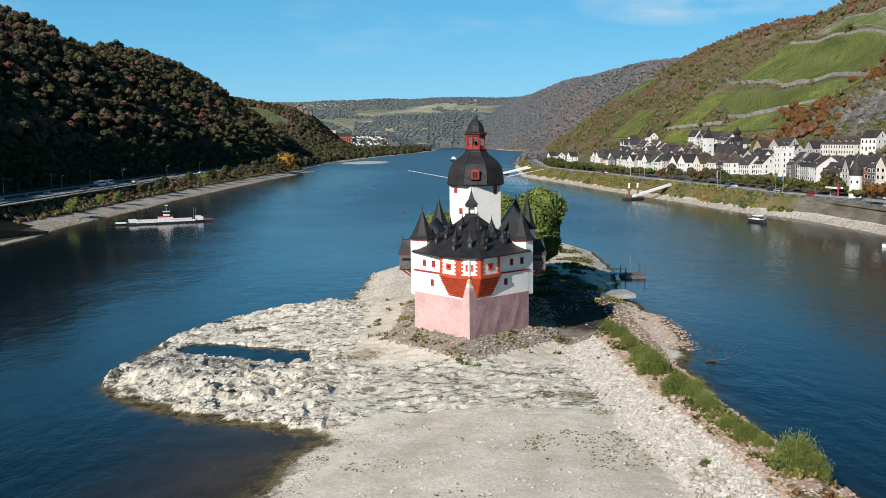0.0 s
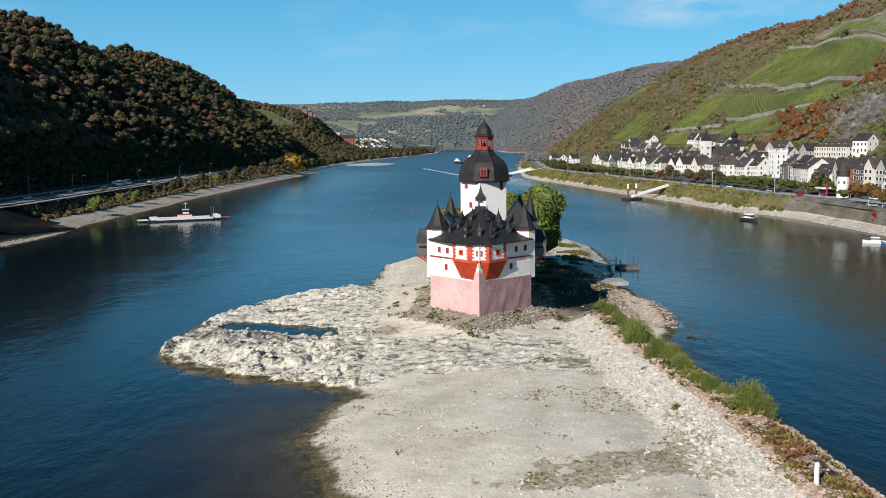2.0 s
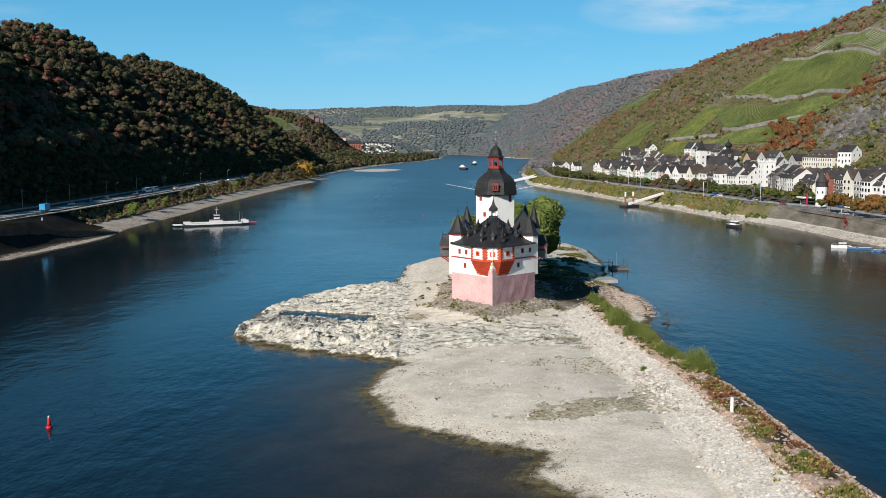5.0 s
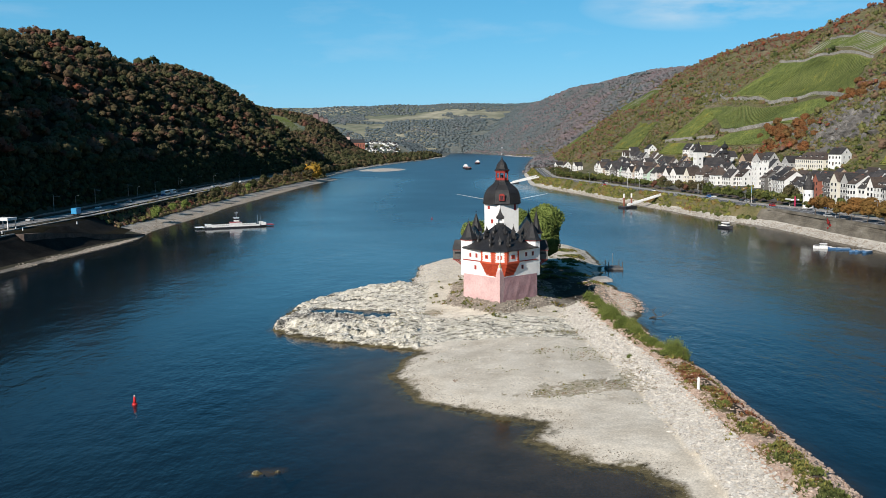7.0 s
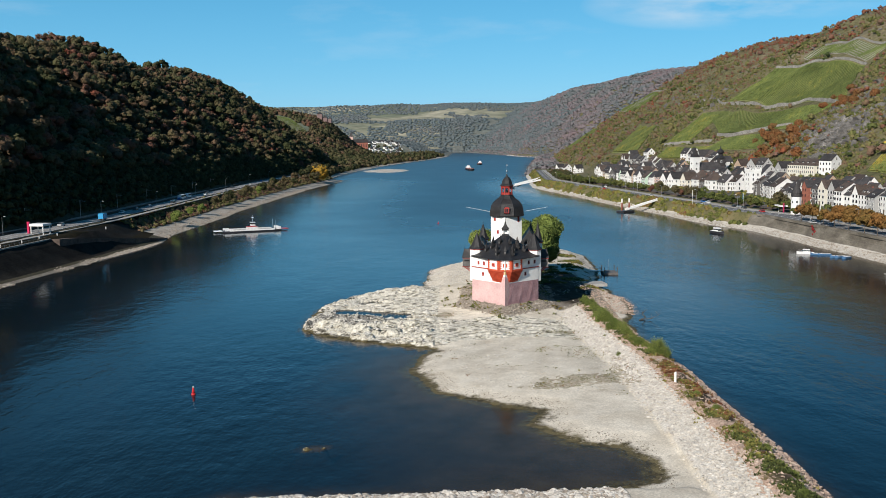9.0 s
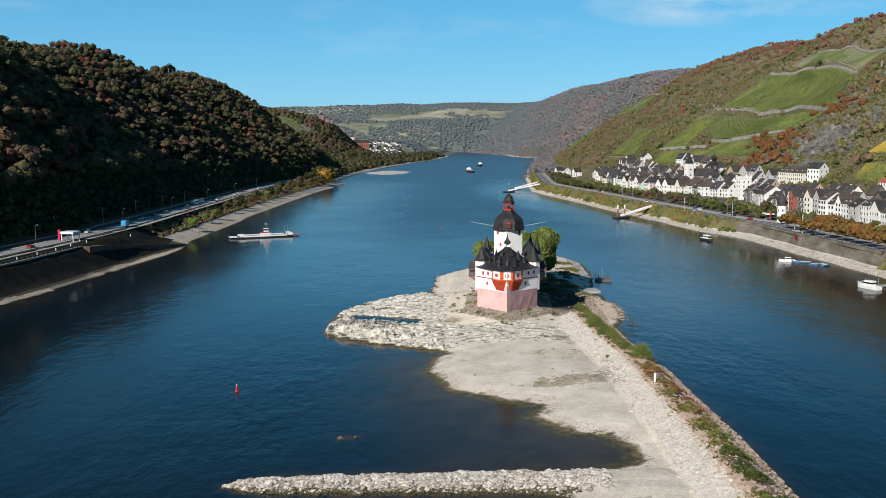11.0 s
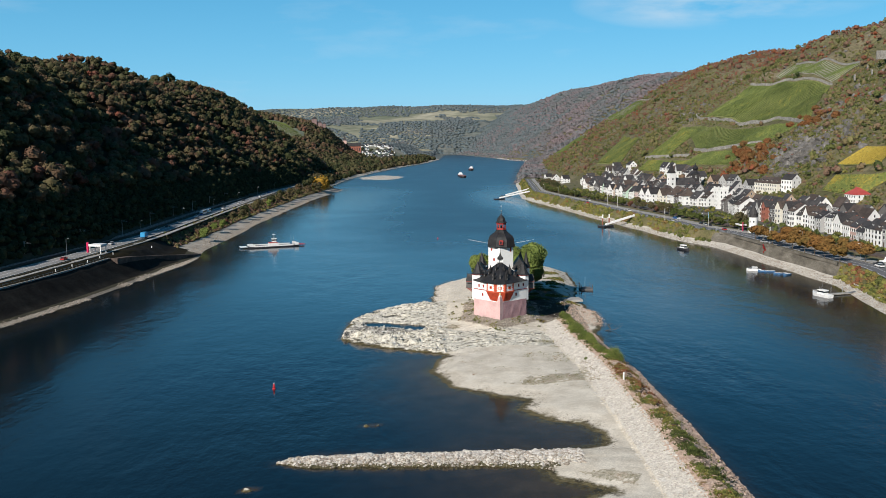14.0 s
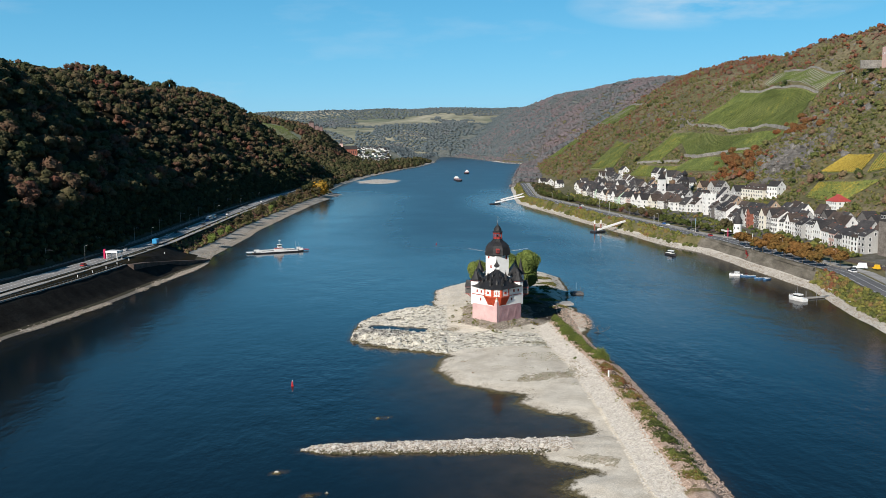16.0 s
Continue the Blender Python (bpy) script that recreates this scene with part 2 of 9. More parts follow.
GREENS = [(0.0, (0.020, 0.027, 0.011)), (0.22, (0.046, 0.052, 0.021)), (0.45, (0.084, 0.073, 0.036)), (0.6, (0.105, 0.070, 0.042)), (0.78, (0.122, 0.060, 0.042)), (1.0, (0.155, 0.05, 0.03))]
M["leaf"] = material("autumn_leaves", GREENS, scale=0.12, rough=0.85, fine=0.22, fine_scale=0.8, attr="hue", spec=0.15)
M["slope"] = material("slope_shrub_leaves", [(0.0, (0.04, 0.055, 0.02)), (0.25, (0.095, 0.108, 0.035)), (0.42, (0.155, 0.145, 0.058)), (0.58, (0.165, 0.118, 0.07)), (0.7, (0.165, 0.10, 0.078)), (0.82, (0.17, 0.08, 0.052)), (1.0, (0.21, 0.068, 0.034))], scale=0.12, rough=0.9, fine=0.25, fine_scale=1.0, attr="hue", spec=0.1)
# blue-grey of the valley haze is mixed into these leaf colours
M["farleaf"] = material("hazy_distant_leaves", [(0.0, (0.098, 0.130, 0.142)), (0.3, (0.125, 0.145, 0.150)), (0.55, (0.165, 0.150, 0.156)), (0.8, (0.195, 0.156, 0.162)), (1.0, (0.215, 0.14, 0.145))], scale=0.02, rough=0.95, fine=0.14, fine_scale=0.2, attr="hue", spec=0.05)
M["vine"] = material("vine_leaves", [(0.15, (0.085, 0.11, 0.034)), (0.5, (0.155, 0.18, 0.05)), (0.8, (0.36, 0.265, 0.05))], scale=0.03, rough=0.85, fine=0.35, fine_scale=0.8, attr="hue", spec=0.15)
M["soil"] = material("vineyard_soil", [(0.3, (0.115, 0.14, 0.042)), (0.7, (0.19, 0.20, 0.075))], scale=0.05, rough=0.95, fine=0.3, fine_scale=0.6)
M["stonysoil"] = material("stony_vineyard_soil", [(0.3, (0.17, 0.16, 0.13)), (0.7, (0.28, 0.265, 0.225))], scale=0.08, rough=0.95, fine=0.3, fine_scale=0.8)
M["terrace"] = material("terrace_wall_stone", [(0.3, (0.15, 0.142, 0.128)), (0.7, (0.31, 0.295, 0.265))], scale=0.2, rough=0.95, fine=0.3, fine_scale=1.0)
M["bush"] = material("bush_leaves", [(0.0, (0.07, 0.10, 0.025)), (0.5, (0.15, 0.19, 0.045)), (1.0, (0.24, 0.25, 0.075))], scale=0.8, rough=0.8, fine=0.4, fine_scale=3, attr="hue", spec=0.2)
M["hedgeleaf"] = material("clipped_tree_leaves", [(0.0, (0.035, 0.05, 0.014)), (0.5, (0.07, 0.085, 0.024)), (1.0, (0.12, 0.105, 0.035))], scale=0.4, rough=0.85, fine=0.4, fine_scale=2, attr="hue", spec=0.15)
M["orange"] = material("copper_plane_leaves", [(0.0, (0.085, 0.085, 0.025)), (0.5, (0.155, 0.09, 0.028)), (1.0, (0.20, 0.095, 0.03))], scale=0.3, rough=0.85, fine=0.4, fine_scale=1.5, attr="hue", spec=0.15)
M["yellowleaf"] = material("golden_leaves", [(0.0, (0.16, 0.12, 0.02)), (0.5, (0.34, 0.20, 0.03)), (1.0, (0.40, 0.22, 0.03))], scale=0.3, rough=0.85, fine=0.4, fine_scale=1.5, attr="hue", spec=0.15)
M["shrub"] = material("bank_shrub_leaves", [(0.0, (0.045, 0.06, 0.02)), (0.35, (0.10, 0.115, 0.035)), (0.6, (0.20, 0.19, 0.05)), (0.8, (0.19, 0.11, 0.055)), (1.0, (0.20, 0.07, 0.04))], scale=0.3, rough=0.9, fine=0.4, fine_scale=1.5, attr="hue", spec=0.15)
M["copper"] = material("copper_leaves", [(0.6, (0.13, 0.09, 0.035)), (0.8, (0.165, 0.085, 0.034)), (1.0, (0.185, 0.075, 0.03))], scale=0.3, rough=0.85, fine=0.4, fine_scale=1.5, attr="hue", spec=0.15)
M["scarlet"] = material("scarlet_leaves", [(0.0, (0.16, 0.02, 0.02)), (1.0, (0.26, 0.03, 0.03))], scale=0.5, rough=0.85, fine=0.4, attr="hue", spec=0.15)
M["rooftile"] = material("town_slate_roof", [(0.3, (0.028, 0.027, 0.029)), (0.7, (0.062, 0.057, 0.056))], scale=0.25, rough=0.7, fine=0.3, fine_scale=2, vary=0.3)
M["brownroof"] = material("town_brown_slate_roof", [(0.3, (0.05, 0.038, 0.032)), (0.7, (0.095, 0.072, 0.06))], scale=0.25, rough=0.7, fine=0.3, fine_scale=2, vary=0.3)
M["redroof"] = material("red_sheet_roof", [(0.3, (0.33, 0.05, 0.045)), (0.7, (0.42, 0.085, 0.07))], scale=0.3, rough=0.6, fine=0.12)
M["brick"] = material("brick_red_render", [(0.3, (0.24, 0.085, 0.06)), (0.7, (0.33, 0.13, 0.09))], scale=0.4, rough=0.9, fine=0.2)
M["ruin"] = material("reddish_ruin_stone", [(0.3, (0.15, 0.10, 0.095)), (0.7, (0.24, 0.165, 0.155))], scale=0.15, rough=0.95, fine=0.2)
M["oldstone"] = material("old_tower_stone", [(0.3, (0.13, 0.115, 0.10)), (0.7, (0.24, 0.215, 0.19))], scale=0.4, rough=0.95, fine=0.35, fine_scale=1.5, bump=0.8)
for key, rgb in {"white": (0.74, 0.74, 0.72), "cream": (0.70, 0.67, 0.58), "green": (0.50, 0.64, 0.52), "tan": (0.40, 0.30, 0.22), "grey": (0.42, 0.42, 0.41), "rose": (0.55, 0.38, 0.33)}.items():
    M["h_" + key] = material("house_render_" + key, [(0.3, tuple(c * 0.9 for c in rgb)), (0.7, rgb)], scale=0.2, rough=0.9, fine=0.07, vary=0.08)
for key, rgb in {"carwhite": (0.75, 0.75, 0.74), "cardark": (0.03, 0.032, 0.036), "carsilver": (0.42, 0.43, 0.44), "carblue": (0.03, 0.14, 0.42), "carred": (0.42, 0.03, 0.03), "cyan": (0.05, 0.32, 0.60), "yellow": (0.75, 0.45, 0.03), "magenta": (0.50, 0.03, 0.10), "rust": (0.25, 0.09, 0.06), "hull": (0.03, 0.03, 0.035), "boatblue": (0.07, 0.16, 0.30), "buoyred": (0.55, 0.03, 0.035), "tyre": (0.02, 0.02, 0.02)}.items():
    M[key] = plain(key + "_paint", rgb, rough=0.35)


def water_material():
    m = bpy.data.materials.new("river_water")
    m.use_nodes = True
    n, l = m.node_tree.nodes, m.node_tree.links
    b = n["Principled BSDF"]
    geo = n.new("ShaderNodeNewGeometry")
    mp = n.new("ShaderNodeMapping")
    mp.inputs["Scale"].default_value = (1.0, 0.55, 1.0)
    l.new(geo.outputs["Position"], mp.inputs["Vector"])
    broad = n.new("ShaderNodeTexNoise")
    broad.inputs["Scale"].default_value, broad.inputs["Detail"].default_value = 0.018, 5
    l.new(mp.outputs["Vector"], broad.inputs["Vector"])
    cr = n.new("ShaderNodeValToRGB")
    cr.color_ramp.elements[0].position, cr.color_ramp.elements[0].color = 0.35, (0.004, 0.009, 0.013, 1)
    cr.color_ramp.elements[1].position, cr.color_ramp.elements[1].color = 0.7, (0.006, 0.013, 0.020, 1)
    l.new(broad.outputs["Fac"], cr.inputs["Fac"])
    l.new(cr.outputs["Color"], b.inputs["Base Color"])
    # the wind ruffles the open reach down the valley; the water under the banks lies smoother
    ruffle = n.new("ShaderNodeAttribute")
    ruffle.attribute_name = "ruffle"
    wind = n.new("ShaderNodeMapRange")
    wind.inputs["To Min"].default_value, wind.inputs["To Max"].default_value = 0.07, 0.33
    l.new(ruffle.outputs["Fac"], wind.inputs["Value"])
    l.new(wind.outputs["Result"], b.inputs["Roughness"])
    sheen = n.new("ShaderNodeMapRange")
    sheen.inputs["To Min"].default_value, sheen.inputs["To Max"].default_value = 1.15, 1.95
    l.new(ruffle.outputs["Fac"], sheen.inputs["Value"])
    l.new(sheen.outputs["Result"], b.inputs["IOR"])
    heights = []
    for s, d in ((0.09, 4), (0.45, 4), (1.7, 3)):
        w = n.new("ShaderNodeTexNoise")
        w.inputs["Scale"].default_value, w.inputs["Detail"].default_value = s, d
        l.new(mp.outputs["Vector"], w.inputs["Vector"])
        heights.append(w)
    # broad ruffled and slick patches change how strong the ripples are
    patch = n.new("ShaderNodeMapRange")
    patch.inputs["From Min"].default_value, patch.inputs["From Max"].default_value = 0.38, 0.62
    patch.inputs["To Min"].default_value, patch.inputs["To Max"].default_value = 0.14, 0.44
    l.new(broad.outputs["Fac"], patch.inputs["Value"])
    lee = n.new("ShaderNodeAttribute")
    lee.attribute_name = "lee"
    calm = n.new("ShaderNodeMapRange")
    calm.inputs["To Min"].default_value, calm.inputs["To Max"].default_value = 1.0, 0.35
    l.new(lee.outputs["Fac"], calm.inputs["Value"])
    swell = n.new("ShaderNodeMath")
    swell.operation = "MULTIPLY"
    l.new(patch.outputs["Result"], swell.inputs[0])
    l.new(calm.outputs["Result"], swell.inputs[1])
    last = None
    for w, dist in zip(heights, (0.9, 0.30, 0.10)):
        bp = n.new("ShaderNodeBump")
        bp.inputs["Distance"].default_value = dist
        l.new(swell.outputs[0], bp.inputs["Strength"])
        l.new(w.outputs["Fac"], bp.inputs["Height"])
        if last:
            l.new(last.outputs["Normal"], bp.inputs["Normal"])
        last = bp
    l.new(last.outputs["Normal"], b.inputs["Normal"])
    # in the shallows the bed shows through
    clear = n.new("ShaderNodeBsdfTransparent")
    clear.inputs["Color"].default_value = (0.75, 0.72, 0.6, 1)
    gloss = n.new("ShaderNodeBsdfGlossy")
    gloss.inputs["Roughness"].default_value = 0.08
    l.new(last.outputs["Normal"], gloss.inputs["Normal"])
    fres = n.new("ShaderNodeFresnel")
    fres.inputs["IOR"].default_value = 1.16
    l.new(last.outputs["Normal"], fres.inputs["Normal"])
    thin = n.new("ShaderNodeMixShader")
    l.new(fres.outputs["Fac"], thin.inputs["Fac"])
    l.new(clear.outputs["BSDF"], thin.inputs[1])
    l.new(gloss.outputs["BSDF"], thin.inputs[2])
    at = n.new("ShaderNodeAttribute")
    at.attribute_name = "shallow"
    mix = n.new("ShaderNodeMixShader")
    l.new(at.outputs["Fac"], mix.inputs["Fac"])
    l.new(b.outputs["BSDF"], mix.inputs[1])
    l.new(thin.outputs["Shader"], mix.inputs[2])
    l.new(mix.outputs["Shader"], n["Material Output"].inputs["Surface"])
    return m


def layered_material(name, base, layers, bump_layers=()):
    """A ground of several surfaces: each layer (attribute, stops, scale, fine) lies over the last where its point attribute says, with a ragged border."""
    m = bpy.data.materials.new(name)
    m.use_nodes = True
    n, l = m.node_tree.nodes, m.node_tree.links
    b = n["Principled BSDF"]
    b.inputs["Roughness"].default_value, b.inputs["Specular IOR Level"].default_value = 0.92, 0.2
    geo = n.new("ShaderNodeNewGeometry")

    def tex(scale, detail=6):
        t = n.new("ShaderNodeTexNoise")
        t.inputs["Scale"].default_value, t.inputs["Detail"].default_value, t.inputs["Roughness"].default_value = scale, detail, 0.62
        l.new(geo.outputs["Position"], t.inputs["Vector"])
        return t

    def surface(stops, scale, fine):
        r = n.new("ShaderNodeValToRGB")
        els = r.color_ramp.elements
        while len(els) < len(stops):
            els.new(0.5)
        for e, (p, c) in zip(els, stops):
            e.position, e.color = p, (*c, 1)
        l.new(tex(scale).outputs["Fac"], r.inputs["Fac"])
        mr = n.new("ShaderNodeMapRange")
        mr.inputs["From Min"].default_value, mr.inputs["From Max"].default_value = 0.3, 0.7
        mr.inputs["To Min"].default_value, mr.inputs["To Max"].default_value = 1 - fine, 1 + fine
        l.new(tex(3.2, 6).outputs["Fac"], mr.inputs["Value"])
        v = n.new("ShaderNodeVectorMath")
        v.operation = "SCALE"
        l.new(r.outputs["Color"], v.inputs[0])
        l.new(mr.outputs["Result"], v.inputs["Scale"])
        return v.outputs["Vector"]

    ragged = tex(1.5, 8)
    last = surface(*base)
    for attr, stops, scale, fine in layers:
        at = n.new("ShaderNodeAttribute")
        at.attribute_name = attr
        add = n.new("ShaderNodeMath")
        add.operation = "MULTIPLY_ADD"
        add.inputs[1].default_value = 0.9
        l.new(ragged.outputs["Fac"], add.inputs[0])
        l.new(at.outputs["Fac"], add.inputs[2])
        mr = n.new("ShaderNodeMapRange")
        mr.inputs["From Min"].default_value, mr.inputs["From Max"].default_value = 0.72, 1.18
        l.new(add.outputs[0], mr.inputs["Value"])
        mix = n.new("ShaderNodeMix")
        mix.data_type = "RGBA"
        l.new(mr.outputs["Result"], mix.inputs["Factor"])
        l.new(last, mix.inputs[6])
        l.new(surface(stops, scale, fine), mix.inputs[7])
        last = mix.outputs[2]
    # dark cracks in the bedrock, drawn out along its bedding
    at = n.new("ShaderNodeAttribute")
    at.attribute_name = "rock"
    turn = n.new("ShaderNodeMapping")
    turn.inputs["Rotation"].default_value, turn.inputs["Scale"].default_value = (0, 0, radians(-20)), (0.5, 1.25, 1)
    l.new(geo.outputs["Position"], turn.inputs["Vector"])
    crack = tex(0.9, 9)
    l.new(turn.outputs["Vector"], crack.inputs["Vector"])
    cr = n.new("ShaderNodeMapRange")
    cr.inputs["From Min"].default_value, cr.inputs["From Max"].default_value, cr.inputs["To Min"].default_value = 0.40, 0.47, 0.16
    l.new(crack.outputs["Fac"], cr.inputs["Value"])
    dim = n.new("ShaderNodeVectorMath")
    dim.operation = "SCALE"
    l.new(last, dim.inputs[0])
    l.new(cr.outputs["Result"], dim.inputs["Scale"])
    mixr = n.new("ShaderNodeMix")
    mixr.data_type = "RGBA"
    l.new(at.outputs["Fac"], mixr.inputs["Factor"])
    l.new(last, mixr.inputs[6])
    l.new(dim.outputs["Vector"], mixr.inputs[7])
    l.new(mixr.outputs[2], b.inputs["Base Color"])
    bp = n.new("ShaderNodeBump")
    bp.inputs["Strength"].default_value, bp.inputs["Distance"].default_value = 0.5, 0.14
    l.new(tex(1.7, 9).outputs["Fac"], bp.inputs["Height"])
    l.new(bp.outputs["Normal"], b.inputs["Normal"])
    return m


M["island"] = layered_material("island_ground", ([(0.28, (0.44, 0.39, 0.315)), (0.5, (0.57, 0.52, 0.435)), (0.72, (0.68, 0.63, 0.54))], 0.2, 0.2), [
    ("rock", [(0.31, (0.11, 0.10, 0.08)), (0.38, (0.38, 0.35, 0.28)), (0.5, (0.53, 0.505, 0.43)), (0.62, (0.65, 0.61, 0.53))], 0.55, 0.25),
    ("grey", [(0.3, (0.085, 0.08, 0.072)), (0.5, (0.22, 0.21, 0.19)), (0.72, (0.42, 0.405, 0.37))], 0.8, 0.35),
    ("riprap", [(0.3, (0.42, 0.39, 0.345)), (0.7, (0.62, 0.59, 0.54))], 0.6, 0.25),
    ("red", [(0.3, (0.30, 0.20, 0.145)), (0.7, (0.52, 0.41, 0.33))], 0.4, 0.3),
    ("rubble", [(0.3, (0.15, 0.125, 0.10)), (0.7, (0.31, 0.275, 0.225))], 0.7, 0.35),
    ("weed", [(0.3, (0.08, 0.075, 0.03)), (0.5, (0.17, 0.14, 0.065)), (0.7, (0.20, 0.115, 0.06))], 0.5, 0.4),
    # dark earth; behind the castle its cast shadow is in this colour too
    ("soil", [(0.3, (0.028, 0.022, 0.015)), (0.7, (0.075, 0.058, 0.04))], 0.4, 0.35),
    ("wet", [(0.35, (0.035, 0.03, 0.017)), (0.6, (0.12, 0.10, 0.05))], 0.5, 0.4),
    ("bed", [(0.3, (0.045, 0.037, 0.03)), (0.7, (0.095, 0.077, 0.062))], 0.15, 0.3),
])
M["water"] = water_material()


# ---- builders ----
def np_mesh(name, verts, faces, mats, index=None, attrs=None, smooth=False):
    """A mesh from arrays; faces all have the same number of corners."""
    verts, faces = np.asarray(verts, np.float32), np.asarray(faces, np.int32)
    me = bpy.data.meshes.new(name)
    me.vertices.add(len(verts))
    me.vertices.foreach_set("co", verts.ravel())
    k = faces.shape[1]
    me.loops.add(faces.size)
    me.loops.foreach_set("vertex_index", faces.ravel())
    me.polygons.add(len(faces))
    me.polygons.foreach_set("loop_start", np.arange(0, faces.size, k, dtype=np.int32))
    for m in mats:
        me.materials.append(m)
    if index is not None:
        me.polygons.foreach_set("material_index", np.asarray(index, np.int32))
    me.polygons.foreach_set("use_smooth", np.broadcast_to(np.asarray(smooth, bool), (len(faces),)).copy())
    for key, values in (attrs or {}).items():
        me.attributes.new(key, "FLOAT", "POINT").data.foreach_set("value", np.asarray(values, np.float32))
    me.update(calc_edges=True)
    me.validate()
    return me


def grid_faces(rows, cols):
    i = np.arange(rows * cols).reshape(rows, cols)
    return np.stack([i[:-1, :-1], i[:-1, 1:], i[1:, 1:], i[1:, :-1]], -1).reshape(-1, 4)


def bm_mesh(name, bm, mats, smooth=False):
    me = bpy.data.meshes.new(name)
    bmesh.ops.recalc_face_normals(bm, faces=bm.faces)
    if smooth:
        for f in bm.faces:
            f.smooth = True
    bm.to_mesh(me)
    bm.free()
    for m in mats if isinstance(mats, (list, tuple)) else [mats]:
        me.materials.append(m)
    return me


def hold(ob, parent, m=None):
    ob.parent = parent
    if m is not None:
        ob.matrix_basis = m
    return ob


def part(name, bm, mat, parent, label="", smooth=False, m=None):
    """Links a bmesh as one mesh object under a thing or a part."""
    ob = hold(new(name, bm_mesh(name, bm, mat, smooth)), parent, m)
    return tagged(ob, label) if label else ob


def share(name, me, parent, m, label=""):
    """One more object on a shared mesh."""
    ob = hold(new(name, me), parent, m)
    return tagged(ob, label) if label else ob


def thing(name, m, label, category, group="", kind=""):
    ob = new(name)
    ob.matrix_basis = m
    ob.empty_display_size = 0.5
    return tagged(ob, label, category, group, kind)


def B():
    return bmesh.new()


def add_box(bm, c, s, rz=0.0, mi=0, bevel=0.0):
    r = bmesh.ops.create_cube(bm, size=1, matrix=Matrix.Translation(c) @ Matrix.Rotation(rz, 4, "Z") @ Matrix.Diagonal((*s, 1)))
    fs = {f for v in r["verts"] for f in v.link_faces}
    for f in fs:
        f.material_index = mi
    if bevel:
        es = list({e for v in r["verts"] for e in v.link_edges})
        bmesh.ops.bevel(bm, geom=es, offset=bevel, segments=1, affect="EDGES")
    return bm


def add_tube(bm, a, b, r0, r1=None, seg=8, mi=0):
    a, b = Vector(a), Vector(b)
    q = (b - a).to_track_quat("Z", "Y").to_matrix().to_4x4()
    m = Matrix.Translation((a + b) / 2) @ q
    r = bmesh.ops.create_cone(bm, cap_ends=True, segments=seg, radius1=r0, radius2=r0 if r1 is None else r1, depth=(b - a).length, matrix=m)
    for f in {f for v in r["verts"] for f in v.link_faces}:
        f.material_index = mi
    return bm


def add_prism(bm, outline, z0, z1, mi=0, top=None):
    """A prism over a plan outline; top: another outline of as many corners for the upper end."""
    lo = [bm.verts.new((x, y, z0)) for x, y in outline]
    hi = [bm.verts.new((x, y, z1)) for x, y in (top or outline)]
    n = len(lo)
    fs = [bm.faces.new(lo[::-1]), bm.faces.new(hi)]
    fs += [bm.faces.new((lo[i], lo[(i + 1) % n], hi[(i + 1) % n], hi[i])) for i in range(n)]
    for f in fs:
        f.material_index = mi
    return bm


def add_lathe(bm, profile, seg, turn=0.0, centre=(0, 0), mi=0, cap=True):
    """Rings of seg corners up a profile [(radius, z), ...]."""
    rings = []
    for r, z in profile:
        rings.append([bm.verts.new((centre[0] + r * math.cos(turn + 2 * math.pi * k / seg), centre[1] + r * math.sin(turn + 2 * math.pi * k / seg), z)) for k in range(seg)])
    fs = []
    for a, b in zip(rings, rings[1:]):
        fs += [bm.faces.new((a[k], a[(k + 1) % seg], b[(k + 1) % seg], b[k])) for k in range(seg)]
    if cap:
        fs += [bm.faces.new(rings[0][::-1]), bm.faces.new(rings[-1])]
    for f in fs:
        f.material_index = mi
    return bm


# ---- lie of the land: shorelines, banks and hills as plain functions of the plan ----
def ramp(v, a, b):
    s = np.clip((np.asarray(v, float) - a) / (b - a), 0, 1)
    return s * s * (3 - 2 * s)


def wave_noise(x, y, size, seed=0):
    """Smooth noise of about -1 to 1 from a few turned sine waves."""
    x, y = np.asarray(x, float) / size, np.asarray(y, float) / size
    total = 0
    for k in range(6):
        a, f, p = 2.399 * k + seed * 1.7, 1 + 0.31 * k, 1.9 * k * k + seed * 3.1
        total = total + np.sin(6.283 * f * (x * math.cos(a) + y * math.sin(a)) + p + 1.3 * np.sin(2.1 * f * (y * math.cos(a) - x * math.sin(a)) + p)) / (1 + 0.4 * k)
    return total / 2.6


SHORE_L_Y = [-900, 122, 173, 217, 259, 320, 352, 420, 520, 630, 800, 1000, 1040, 1300, 1640, 2005, 2300, 2853, 4400, 5000]
SHORE_L_X = [-190, -168, -159, -154, -151, -147, -153, -153, -157, -157, -156, -145, -172, -174, -155, -118, -76, -33, -10, -10]
SHORE_R_Y = [-900, 122, 160, 213, 265, 354, 391, 454, 534, 658, 699, 800, 1099, 1650, 2543, 2704, 3202, 3757, 4108, 4400, 5000]
SHORE_R_X = [120, 137.5, 141, 150, 146, 140, 128, 119, 106, 88.6, 82, 68, 86, 137, 237, 198, 150, 78, 33, 0, 0]


def shore_left(y):
    return np.interp(y, SHORE_L_Y, SHORE_L_X) + 0.8 * wave_noise(y, 0, 60, 3)


def shore_right(y):
    return np.interp(y, SHORE_R_Y, SHORE_R_X) + 0.8 * wave_noise(y, 40, 55, 5)


def far_rise(x, y):
    """The plateau that closes the valley."""
    return 168 * ramp(y, 3950, 4500) + 85 * ramp(y + 0.12 * x, 4450, 4760) + 10 * ramp(y, 4050, 4500) * wave_noise(x, y, 700, 2)


